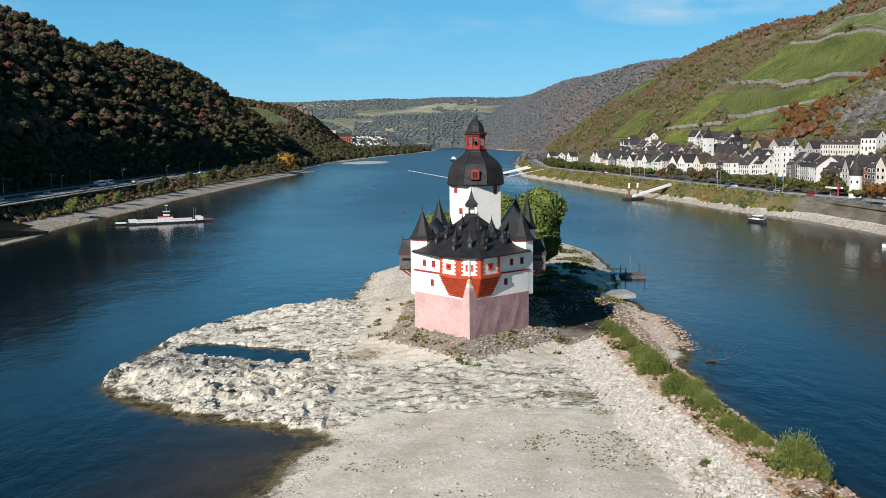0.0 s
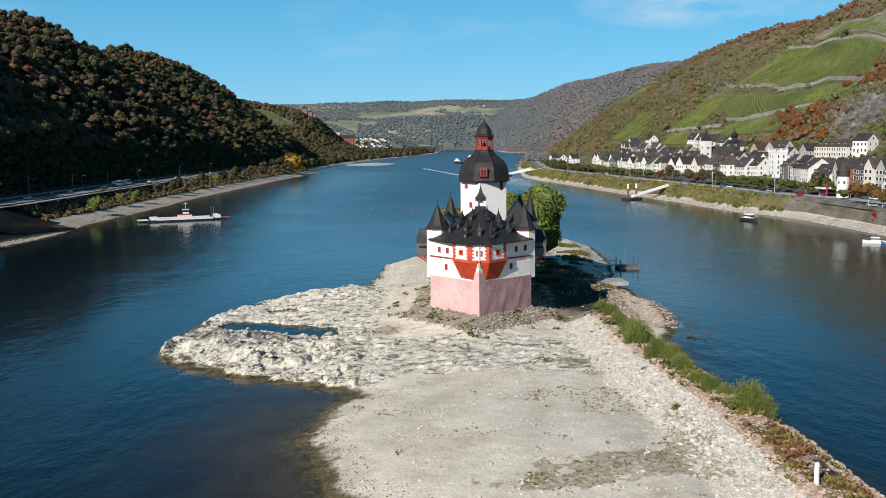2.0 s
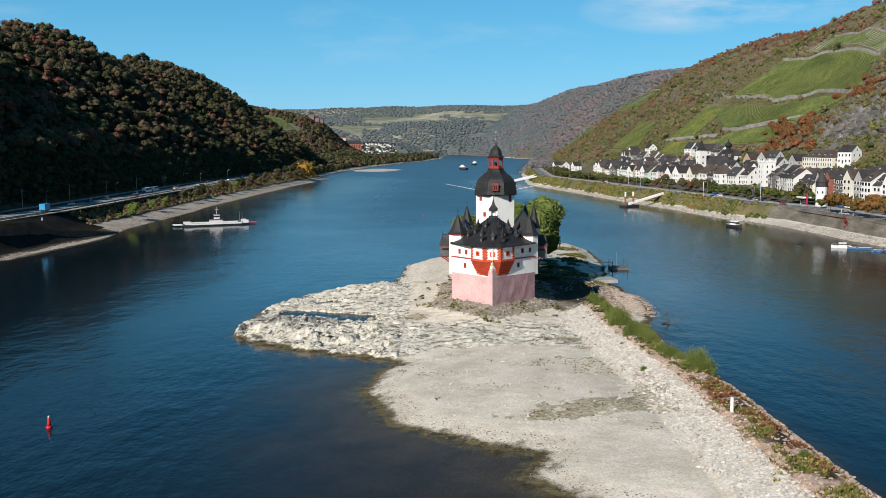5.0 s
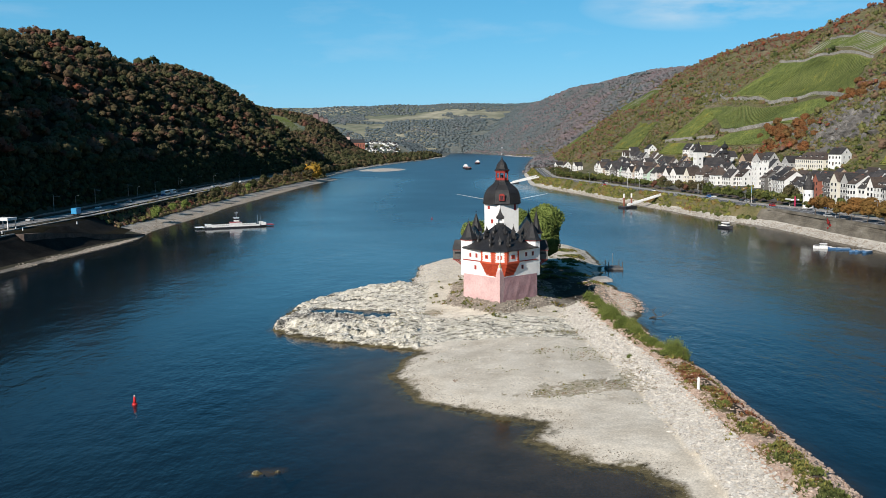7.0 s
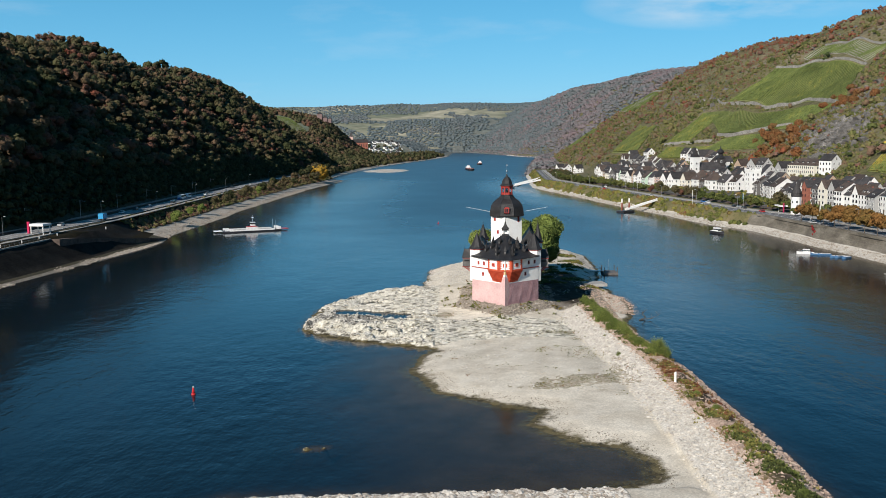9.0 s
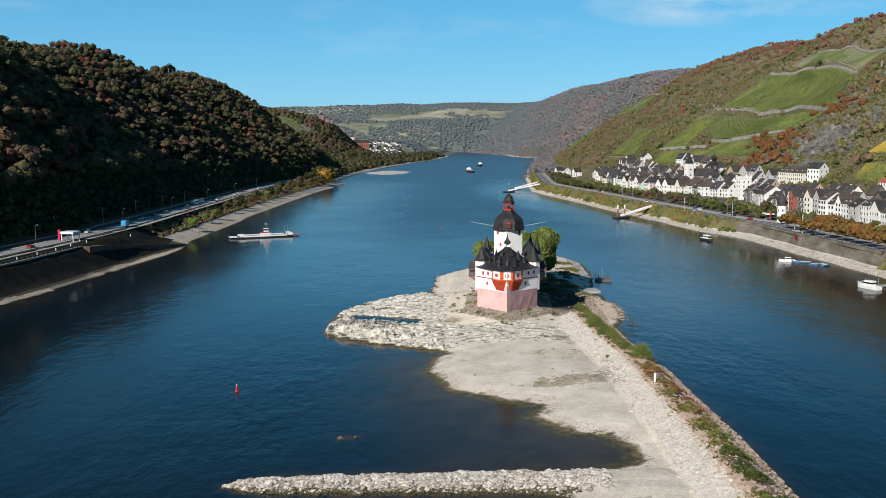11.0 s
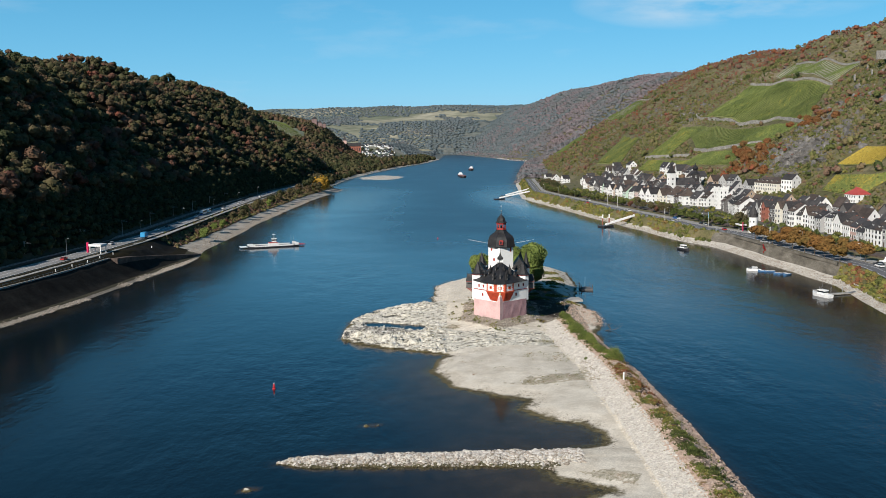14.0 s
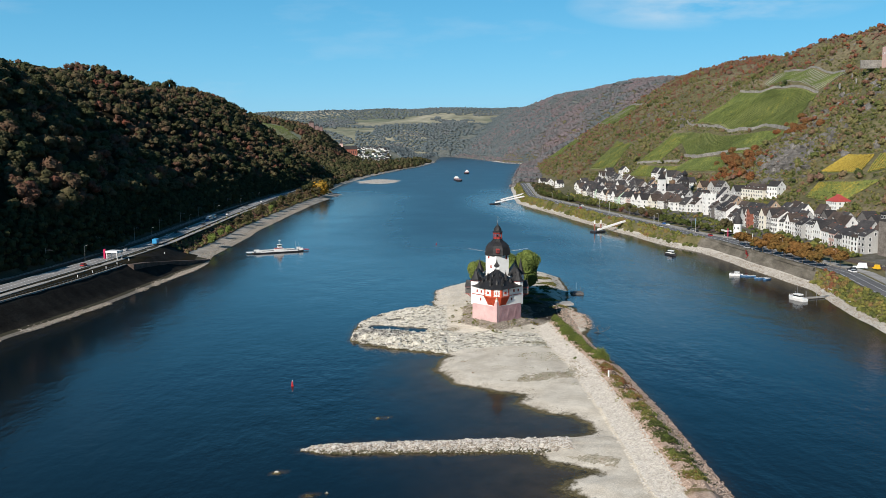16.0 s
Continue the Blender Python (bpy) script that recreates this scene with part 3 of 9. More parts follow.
def ramp_height(y):
    """Surface of the ferry ramp that slopes down along the wooded bank."""
    return np.interp(y, [250, 262, 333], [8.9, 8.2, 0.4])


def ramp_outer(y):
    return np.interp(y, [250, 290, 333], [13.2, 10.5, 0.0])


def ramp_inner(y):
    return np.interp(y, [250, 290, 333], [18.0, 15.6, 6.0])


def height_left(d, y):
    """Height at d metres inland of the water's edge on the wooded bank."""
    d, y = np.asarray(d, float), np.asarray(y, float)
    steep = 1 - ramp(y, 286, 304)
    wall = np.interp(d, [-40, 0, 4, 6.5, 16.5, 18, 27, 29, 46, 50], [-3.5, 0, 1.0, 1.5, 8.8, 9.0, 9.1, 9.5, 9.5, 10])
    beach = np.interp(d, [-40, 0, 14, 17, 25, 29, 46, 50], [-3.5, 0, 2.6, 3.5, 8.2, 9.5, 9.5, 10])
    z = wall * steep + beach * (1 - steep)
    z = np.where((y > 250) & (y < 336) & (d < ramp_inner(y)), np.minimum(z, np.maximum(ramp_height(y), -0.6 + 0.3 * d)), z)
    flat = np.interp(d, [-40, 0, 20, 40, 46, 50], [-3.5, 0, 2.0, 7, 9.5, 10])
    z = z + (flat - z) * ramp(y, 1000, 1060)
    foot = np.interp(y, [1020, 1060, 1300, 1450, 1800, 2300, 2800, 3400, 4200], [48, 26, 30, 60, 170, 240, 360, 420, 420])
    top = np.interp(y, [-900, 400, 478, 575, 605, 706, 780, 824, 926, 995, 1110, 1250, 1350, 1500, 1700, 2000, 2800, 3400, 4200], [148, 144, 138, 118, 127, 133, 147, 127, 122, 128, 141, 137, 127, 96, 40, 15, 30, 60, 80])
    s = (d - foot) / np.interp(y, [1350, 2800], [150, 420])
    rise = np.where(s < 0.8, s, 0.8 + 0.26 * (1 - np.exp(-(np.maximum(s, 0.8) - 0.8) / 0.26)))
    rise = rise + np.interp(s, [0, 0.08, 0.75], [0, 0.035, 0]) * (1 - ramp(y, 1300, 1700))
    gully = wave_noise(y, d * 0.25, 210, 1) * 9 + wave_noise(y, d, 75, 4) * 4
    hill = np.where(s > 0, (top - 10) * rise + gully * ramp(s, 0.05, 0.7), 0)
    x = shore_left(y) - d
    town_rise = 48 * ramp(y, 2560, 3060) * ramp(d, 60, 210)
    spur = np.maximum(0, np.interp(-x, [215, 284, 343, 386, 519, 900], [0, 32, 90, 112, 140, 170]) * np.exp(-((y - 2350) / 330) ** 2))
    spur = np.maximum(spur, town_rise)
    return np.maximum(np.maximum(z + hill, spur * ramp(d, 40, 120)), far_rise(x, y) * np.maximum(ramp(d, 5, 60), ramp(y, 3980, 4150)))


def height_right(d, y):
    """Height at d metres inland of the water's edge on the town's bank."""
    d, y = np.asarray(d, float), np.asarray(y, float)
    quay = np.interp(d, [-40, 0, 4, 6, 7.5, 9, 46, 110], [-3.5, 0, 1.6, 2.2, 6.6, 7.4, 7.6, 13])
    slope = np.interp(d, [-40, 0, 5.6, 9.4, 10.5, 46, 110], [-3.5, 0, 1.7, 6.9, 7.5, 7.6, 13])
    near = np.interp(d, [-40, 0, 5.5, 10.4, 12, 46, 110], [-3.5, 0, 1.5, 7.3, 7.5, 7.6, 13])
    a, b = ramp(y, 350, 385), 1 - ramp(y, 205, 235)
    z = quay * (1 - a) * (1 - b) + slope * a + near * b
    foot = np.interp(y, [100, 300, 600, 800, 1000, 1300, 2600], [100, 105, 125, 120, 70, 45, 30])
    top = np.interp(y, [-900, 300, 850, 950, 1130, 1385, 1700, 2200, 2600, 3000, 3600, 4000], [208, 208, 208, 199, 184, 196, 214, 214, 248, 275, 262, 225])
    run = np.interp(y, [300, 1000, 1800, 2600, 4000], [330, 330, 330, 470, 300])
    s = (d - foot) / run
    rise = np.where(s < 0.85, s, 0.85 + 0.2 * (1 - np.exp(-(np.maximum(s, 0.85) - 0.85) / 0.2)))
    gully = wave_noise(y, d * 0.3, 260, 7) * 10 + wave_noise(y, d, 80, 8) * 3.5
    hill = np.where(s > 0, (top - 13) * rise + gully * ramp(s, 0.05, 0.6), 0)
    x = shore_right(y) + d
    return np.maximum(z + hill, far_rise(x, y) * np.maximum(ramp(d, 5, 60), ramp(y, 3980, 4150)))


def land(x, y):
    """Height of the ground outside the island."""
    x, y = np.asarray(x, float), np.asarray(y, float)
    l, r = shore_left(y), shore_right(y)
    return np.where(x < (l + r) / 2, height_left(l - x, y), height_right(x - r, y))


# ---- ground sheet: both banks, river bed and hills ----
def build_ground():
    ys = np.concatenate([np.arange(-700, 100, 40), np.arange(100, 1200, 7), np.arange(1200, 2000, 20), np.arange(2000, 4800, 40), [4790]]).astype(float)
    dl = np.concatenate([[0, 2, 4, 6.5, 8, 9.4, 14, 16.5, 18, 21, 25, 27, 29, 32, 40, 46, 50], np.arange(56, 260, 7), np.arange(270, 420, 25), np.arange(450, 1700, 100)])
    dr = np.concatenate([[0, 2, 4, 6, 7.5, 9, 10.5, 13, 18, 22, 30, 38, 46], np.arange(53, 480, 7), np.arange(500, 700, 25), np.arange(750, 2000, 100)])
    y2 = ys[:, None]
    l, r = shore_left(ys)[:, None], shore_right(ys)[:, None]
    xl, zl = l - dl[None, ::-1], height_left(dl[None, ::-1] + 0 * y2, y2 + 0 * dl[None])
    xr, zr = r + dr[None], height_right(dr[None] + 0 * y2, y2 + 0 * dr[None])
    t = np.array([0.04, 0.2, 0.4, 0.6, 0.8, 0.96])[None]
    gap = np.minimum(1, (r - l) / 60)
    xm, zm = l + (r - l) * t, -3.5 * gap + 0 * t
    zm = np.maximum(zm, far_rise(xm, y2 + 0 * t) - 3.5 * (1 - ramp(y2, 3980, 4150)))
    x, z = np.concatenate([xl, xm, xr], 1), np.concatenate([zl, zm, zr], 1)
    y = y2 + 0 * x
    rough = 0.25 * wave_noise(x, y, 23, 11) * ((z > 1) & (z < 60))
    verts = np.stack([x, y, z + rough], -1).reshape(-1, 3)
    faces = grid_faces(*x.shape)
    # slots: 0 gravel, 1 grass, 2 woodland floor, 3 scrub, 4 bed, 5 far land, 6 dark revetment, 7 quay masonry, 8 cliff
    n_l, n_m = len(dl), t.shape[1]
    dmid = np.concatenate([(dl[::-1][:-1] + dl[::-1][1:]) / 2, np.full(n_m + 1, -1.0), (dr[:-1] + dr[1:]) / 2])
    side = np.concatenate([np.zeros(n_l - 1), np.ones(n_m + 1), np.full(len(dr) - 1, 2)])
    ymid = ((ys[:-1] + ys[1:]) / 2)[:, None]
    idx = np.full((len(ys) - 1, len(dmid)), 4)
    D, S = dmid[None] + 0 * ymid, side[None] + 0 * ymid
    Y = ymid + 0 * dmid[None]
    left, right = S == 0, S == 2
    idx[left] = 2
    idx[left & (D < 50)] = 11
    idx[left & (D < 2)] = 10
    idx[left & (D < 14.5) & (Y > 338)] = 12
    # wall-top platform takes the near-black floor colour in place of shade
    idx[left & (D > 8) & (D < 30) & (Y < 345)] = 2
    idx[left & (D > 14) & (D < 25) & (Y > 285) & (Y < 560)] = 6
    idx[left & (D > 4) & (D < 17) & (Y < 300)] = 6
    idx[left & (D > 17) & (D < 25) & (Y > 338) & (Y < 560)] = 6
    idx[right] = 3
    idx[right & (D < 48)] = 1
    idx[right & (D > 5) & (Y > 850)] = 3
    idx[right & (D < 6)] = 0
    idx[right & (D < 6.5) & (Y > 225) & (Y < 365)] = 0
    idx[right & (D > 6) & (D < 9) & (Y > 225) & (Y < 365)] = 7
    idx[right & (D < 6) & (Y < 225)] = 0
    idx[right & (D > 46) & (D < 115) & (Y > 200) & (Y < 760)] = 9
    X = ((x[:-1, :-1] + x[:-1, 1:]) / 2)
    crag = right & (D > 130) & (((X - 285) / 26) ** 2 + ((Y - 590) / 45) ** 2 + 0.6 * wave_noise(X, Y, 22, 3) < 0.7)
    idx[crag] = 8
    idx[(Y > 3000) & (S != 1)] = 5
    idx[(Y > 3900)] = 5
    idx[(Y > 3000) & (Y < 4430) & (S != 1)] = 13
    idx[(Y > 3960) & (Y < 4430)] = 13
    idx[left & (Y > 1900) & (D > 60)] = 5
    idx[left & (Y > 1000) & (Y <= 1900) & (D > 40)] = 3
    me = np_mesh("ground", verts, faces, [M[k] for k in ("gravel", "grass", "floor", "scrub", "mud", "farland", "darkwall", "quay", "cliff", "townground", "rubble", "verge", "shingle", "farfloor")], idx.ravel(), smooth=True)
    return tagged(new("ground", me), "river valley banks, gravel shores and steep hillsides", "ground", kind="structure")


build_ground()

def cell_noise(x, y, size, seed=0):
    """Lattice noise of 0 to 1."""
    x, y = np.asarray(x, float) / size + seed * 17.3, np.asarray(y, float) / size - seed * 9.1
    i, j = np.floor(x), np.floor(y)
    u, v = x - i, y - j
    u, v = u * u * (3 - 2 * u), v * v * (3 - 2 * v)

    def at(a, b):
        h = np.sin(a * 127.1 + b * 311.7 + seed * 74.7) * 43758.5453
        return h - np.floor(h)

    return (at(i, j) * (1 - u) + at(i + 1, j) * u) * (1 - v) + (at(i, j + 1) * (1 - u) + at(i + 1, j + 1) * u) * v


def ridged(x, y, size, seed=0, octaves=4):
    """Sharp-crested noise of about 0 to 1."""
    total, amp, norm = 0, 1.0, 0
    for k in range(octaves):
        total = total + amp * (1 - np.abs(2 * cell_noise(x, y, size / 2 ** k, seed + k) - 1)) ** 1.5
        norm += amp
        amp *= 0.55
    return total / norm


def slabs(x, y, size, seed=0):
    """Broken slabs: a random height and tilt for each cell, 0 to 1, and the distance to the nearest crack."""
    u, v = np.asarray(x, float) / size, np.asarray(y, float) / size
    i, j = np.floor(u), np.floor(v)
    best, second, tall = np.full(u.shape, 9.0), np.full(u.shape, 9.0), np.zeros(u.shape)
    for a in (-1, 0, 1):
        for b in (-1, 0, 1):
            ci, cj = i + a, j + b
            h = [np.modf(np.abs(np.sin(ci * 127.1 + cj * 311.7 + seed * 53.3 + k * 91.7) * 43758.5453))[0] for k in range(5)]
            du, dv = u - ci - h[0], v - cj - h[1]
            d = np.hypot(du, dv)
            near = d < best
            second = np.where(near, best, np.minimum(second, d))
            tall = np.where(near, h[2] + 0.7 * (h[3] - 0.5) * du + 0.7 * (h[4] - 0.5) * dv, tall)
            best = np.where(near, d, best)
    return tall, (second - best) * size


# ---- gravel island with its rock spit, groyne and long stone dyke ----
ISLAND = [(-19, 79), (-16.5, 91), (-14.5, 96), (-20, 99.5), (-34, 105), (-42, 111), (-46.5, 116.5), (-47.5, 126), (-47.5, 142), (-45, 152), (-42, 161), (-33, 171), (-19.5, 176), (-19.5, 190), (-18.5, 220), (-12, 232), (4, 246), (16, 264), (35, 274), (42.5, 257), (42, 222), (37, 186), (38, 168), (40, 154), (38, 136), (34.3, 127), (33.6, 100), (35, 80), (36.8, 55), (37.5, 28), (37.3, -5), (37.5, -120), (30, -150), (22, -120), (10, -19), (6, -14), (8, -9.6), (14.4, -5), (4.7, 0.5), (3, 14), (17, 18.5), (18.4, 26), (15, 31.5), (8.6, 34), (2.3, 42.5), (5.2, 50), (-1.4, 53), (-13.3, 61.7)]


def edge_distance(x, y, outline):
    """Distance to an outline, positive inside it."""
    best, inside = np.full(x.shape, 1e9), np.zeros(x.shape, bool)
    for (ax, ay), (bx, by) in zip(outline, outline[1:] + outline[:1]):
        ex, ey = bx - ax, by - ay
        t = np.clip(((x - ax) * ex + (y - ay) * ey) / (ex * ex + ey * ey), 0, 1)
        best = np.minimum(best, np.hypot(x - ax - t * ex, y - ay - t * ey))
        if ay != by:
            cross = ((ay > y) != (by > y)) & (x < ax + (y - ay) * ex / ey)
            inside ^= cross
    return np.where(inside, best, -best)


def seg_distance(x, y, a, b):
    ex, ey = b[0] - a[0], b[1] - a[1]
    t = np.clip(((x - a[0]) * ex + (y - a[1]) * ey) / (ex * ex + ey * ey), 0, 1)
    return np.hypot(x - a[0] - t * ex, y - a[1] - t * ey), t


CASTLE_AT, CASTLE_TURN = (3.15, 125.0), -3.6


def dyke_line(y):
    return np.interp(y, [-150, -20, 30, 54, 76, 90, 107, 130], [29, 31, 31, 30, 29.5, 27.8, 26, 24.8])


def island_height(x, y):
    """Height of the island and a tag for its surface: 0 gravel, 1 rock, 2 white riprap, 3 reddish rubble, 4 grey rubble."""
    x, y = np.asarray(x, float), np.asarray(y, float)
    e = edge_distance(x, y, ISLAND) + 0.7 * wave_noise(x, y, 13, 1) + np.where((x < -14) & (y > 95), 0.35, 0.10) * wave_noise(x, y, 4.5, 2)
    z = np.where(e > 0, np.minimum(0.14 * e, 0.9) + 0.05 * np.clip(e - 6, 0, 14), (np.where(x < 22, 0.075, 0.16) + 0.3 * ramp(-x, 12, 20) * ramp(y, 94, 104)) * e)
    tag = np.zeros(x.shape, int)
    # bedrock spit with slanting ledges
    rocky = ramp(-x, 8, 20) * ramp(y, 94, 102) * (1 - ramp(y, 174, 180)) + 0.75 * ramp(y, 92, 106) * (1 - ramp(y, 118, 126)) * ramp(26 - x, 0, 10)
    rocky = np.clip(rocky, 0, 1)
    bed_x, bed_y = x * 0.94 + y * 0.34, (y * 0.94 - x * 0.34) * 2.2
    ledge = 1.2 * ridged(bed_x, bed_y, 13, 3, 3) - 0.6
    for size, step, amp, seed in ((9.0, 5, 1.0, 21), (4.2, 4, 0.6, 22), (2.0, 3, 0.34, 23), (0.95, 2, 0.16, 24)):  # broken steps along the bedding
        q = cell_noise(bed_x, bed_y * 1.15, size, seed) * step
        ledge = ledge + amp * (np.floor(q) + ramp(q - np.floor(q), 0.6, 1.0)) / step - 0.5 * amp
    bold = 0.35 + 0.65 * ramp(-x, 14, 24) * (1 - ramp(y, 134, 146))
    for size, amp, seed in ((5.2, 0.65, 41), (2.3, 0.34, 42)):
        tall, crack = slabs(bed_x, bed_y / 1.5, size, seed)
        ledge = ledge + bold * (amp * (tall - 0.5) - 0.45 * amp * (1 - ramp(crack, 0.05, 0.5)))
    ledge = ledge - 0.9 * ramp(cell_noise(x, y, 2.6, 31) + 0.3 * cell_noise(x, y, 1.1, 32), 0.84, 1.02)
    ridge, _ = seg_distance(x, y, (-44, 122), (-23, 113))
    z = np.where(e > 0, z + rocky * ramp(e, 0, 1.2) * np.maximum(0.05, 0.45 + (0.8 + 0.45 * ramp(12 - ridge, 0, 9)) * ledge + 1.1 * ramp(9 - ridge, 0, 7) * ramp(-x, 16, 26)), z)
    tag[(rocky > 0.5) & (e > 0)] = 1
    # long pools in the rock
    for a, b, w in (((-38, 137.5), (-22.5, 131.5), 4.2), ((-35, 151), (-32, 152), 1.8), ((-41, 158), (-38, 160), 1.6)):
        d, _ = seg_distance(x, y, a, b)
        d = d + 0.8 * wave_noise(x, y, 7, 9)
        z = np.where(d < w + 6, np.minimum(z, np.where(d < w, 0.15, 0.62 + 0.22 * (d - w))), z)
    # mound that carries the castle
    c, s = math.cos(radians(CASTLE_TURN)), math.sin(radians(CASTLE_TURN))
    u, v = (x - CASTLE_AT[0]) * c + (y - CASTLE_AT[1]) * s, -(x - CASTLE_AT[0]) * s + (y - CASTLE_AT[1]) * c
    hull = [(0, 0), (8.6, 8.4), (8.6, 36), (4, 44), (-4, 44), (-8.6, 36), (-8.6, 8.4)]
    f = edge_distance(u, v, hull)
    mound = np.where(f > -5.5, 4.5 + 0.38 * np.minimum(f, 0), 2.4 + 0.13 * (f + 5.5)) + 0.18 * wave_noise(x, y, 3, 5)
    z = np.maximum(z, np.where(f > -16, np.minimum(mound, 4.6), -9))
    tag[(f > -4.2) & (f < 1)] = 4
    north = ramp(y, 150, 165) * ramp(e, 0, 9)
    z = z + north * (1.7 - 0.6 * ramp(x, 5, -10)) * (f < -3) * np.clip((-f - 3) / 6, 0, 1)
    # stone dyke along the side channel
    dx = x - dyke_line(y)
    dyke = 4.0 - 0.62 * np.maximum(0, dx - 1.2) - 0.42 * np.maximum(0, -dx - 2.0) + 0.16 * wave_noise(x, y, 2.4, 7)
    on = 1 - ramp(y, 132, 146)
    dz = np.where((dx > -8) & (dx < 14), dyke, -9) * on - 9 * (1 - on)
    tag[(dz > z) & (dx < -3.3)] = 2
    tag[(dz > z) & (dx >= -3.3) & (dx < 1.2)] = 3
    tag[(dz > z) & (dx >= 1.2)] = 3
    # rubble tag darkens the ground where the castle's shadow lies
    tag[(x > 9) & (x < 33) & (y > 130) & (y < 174) & (e > 2) & (f < -1) & (wave_noise(x, y, 9, 14) > -0.75)] = 4
    z = np.maximum(z, np.where(dz > 0, dz, -9))
    # groyne
    d, t = seg_distance(x, y, (20, 11.5), (-47, 9.3))
    d = d + 0.7 * wave_noise(x, y, 6, 8)
    g = (1.15 - 0.48 * np.maximum(0, d - 1.0 + 2.0 * (t - 0.5)) - 0.9 * ramp(t, 0.9, 1.0))
    tag[(g > z) & (g > -0.4) & (x < 4)] = 4
    z = np.maximum(z, np.maximum(g, -4))
    # low rocks that just break the surface
    for px, py, r in ((-50.2, -4.2, 1.6), (-31.8, 31.5, 1.0), (-29.6, 31.9, 0.7), (-41.6, -16, 1.8), (-38.4, -15, 1.0)):
        d = np.hypot(x - px, (y - py) * 1.6) + 0.5 * wave_noise(x, y, 3, 3)
        z = np.maximum(z, 0.45 - 0.8 * d / r * np.where(d < r, 1, 1.6))
        tag[d < r] = 1
    grain = np.where(tag == 1, 1.0, 0.35) * (0.10 * wave_noise(x, y, 2.6, 12) + 0.05 * wave_noise(x, y, 1.3, 13))
    return np.maximum(z + grain * (z > -0.3), -3.4), tag


def build_island():
    xs, ys = np.concatenate([np.arange(-62, -8, 0.42), np.arange(-8, 50.1, 0.55)]), np.concatenate([np.arange(-165, -25, 2.0), np.arange(-25, 92, 0.55), np.arange(92, 180, 0.42), np.arange(180, 290.1, 0.9)])
    x, y = np.meshgrid(xs, ys)
    z, tag = island_height(x, y)
    edge = (x < -61) | (x > 49) | (y > 289) | (y < -164)
    z = np.where(edge, -3.6, z)
    speck = wave_noise(x, y, 9, 21) + 0.6 * wave_noise(x, y, 2.7, 22)
    plots = np.zeros(x.shape, bool)
    for px, py, a, b in ((17, 66, 9, 3.2), (23, 70, 2.5, 9), (14, -1, 7, 3.5), (8, 62, 6, 2), (-14, 127, 5, 2.5), (15, 106, 4, 2), (29.6, 66, 1.6, 6), (29.8, 53, 1.8, 8), (30.5, 36, 1.6, 5)):
        plots |= (x - px) ** 2 / a ** 2 + (y - py) ** 2 / b ** 2 < 1 + 0.7 * speck
    weed = (plots & (z > 0.5)) * 0.5 + ((y > 150) & (x > 6) & (z > 0.7)) * np.clip(speck, 0, 0.8) + ((tag == 3) & (speck > 0.2)) * 0.7
    # soil: earth deepened over the castle's shadow area, plain brown on the dyke crest
    attrs = {
        "grey": (tag == 1) * np.clip(0.9 * np.exp(-((x + 40) / 9) ** 2 - ((y - 124) / 7) ** 2) + 0.6 * np.exp(-((x + 27) / 11) ** 2 - ((y - 119) / 5) ** 2) + 0.3 * speck - 0.02, 0, 1), "rock": (tag == 1) * 0.85, "riprap": (tag == 2) * 0.9, "red": (tag == 3) * 0.8, "rubble": (tag == 4) * 0.85, "weed": weed, "soil": 0.85 * ramp(x, 8, 12) * (1 - ramp(x, 27, 33)) * ramp(y, 136, 146) * (1 - ramp(y, 185, 205)) * (z > 0.6) + 1.0 * np.exp(-((x - dyke_line(y) - 0.6) / 2.0) ** 2) * ramp(y, -40, 20) * (1 - ramp(y, 66, 76)) * (0.6 + 0.5 * speck),
        "wet": np.where(tag == 1, 1.0, 0.8) * (1 - ramp(z, 0.10, 0.42 + 0.3 * (speck > 0.3))), "bed": 1.0 * (1 - ramp(z, -0.25, 0.0)),
    }
    me = np_mesh("gravel_island", np.stack([x, y, z], -1).reshape(-1, 3), grid_faces(*x.shape), [M["island"]], attrs={k: v.ravel() for k, v in attrs.items()}, smooth=(tag != 1)[:-1, :-1].ravel())
    return tagged(new("ground_island", me), "pale gravel and bleached rock island at low water", "island", kind="structure")


build_island()


# ---- water left standing in the rock ----
for a, b, w in (((-38, 137.5), (-22.5, 131.5), 5.0), ((-35, 151), (-32, 152), 2.4), ((-41, 158), (-38, 160), 2.2)):
    L = math.hypot(b[0] - a[0], b[1] - a[1])
    ang = math.atan2(b[1] - a[1], b[0] - a[0])
    ring = [(a[0] + (b[0] - a[0]) * (s > 0) + w * math.cos(ang + t), a[1] + (b[1] - a[1]) * (s > 0) + w * math.sin(ang + t), 0.42) for s, t in [(1, -math.pi / 2 + math.pi * k / 12) for k in range(13)] + [(0, math.pi / 2 + math.pi * k / 12) for k in range(13)]]
    bm = B()
    bm.faces.new([bm.verts.new(p) for p in ring])
    tagged(new("water_pool", bm_mesh("water_pool", bm, M["water"])), "still dark water in a rock pool", "pool", kind="structure")


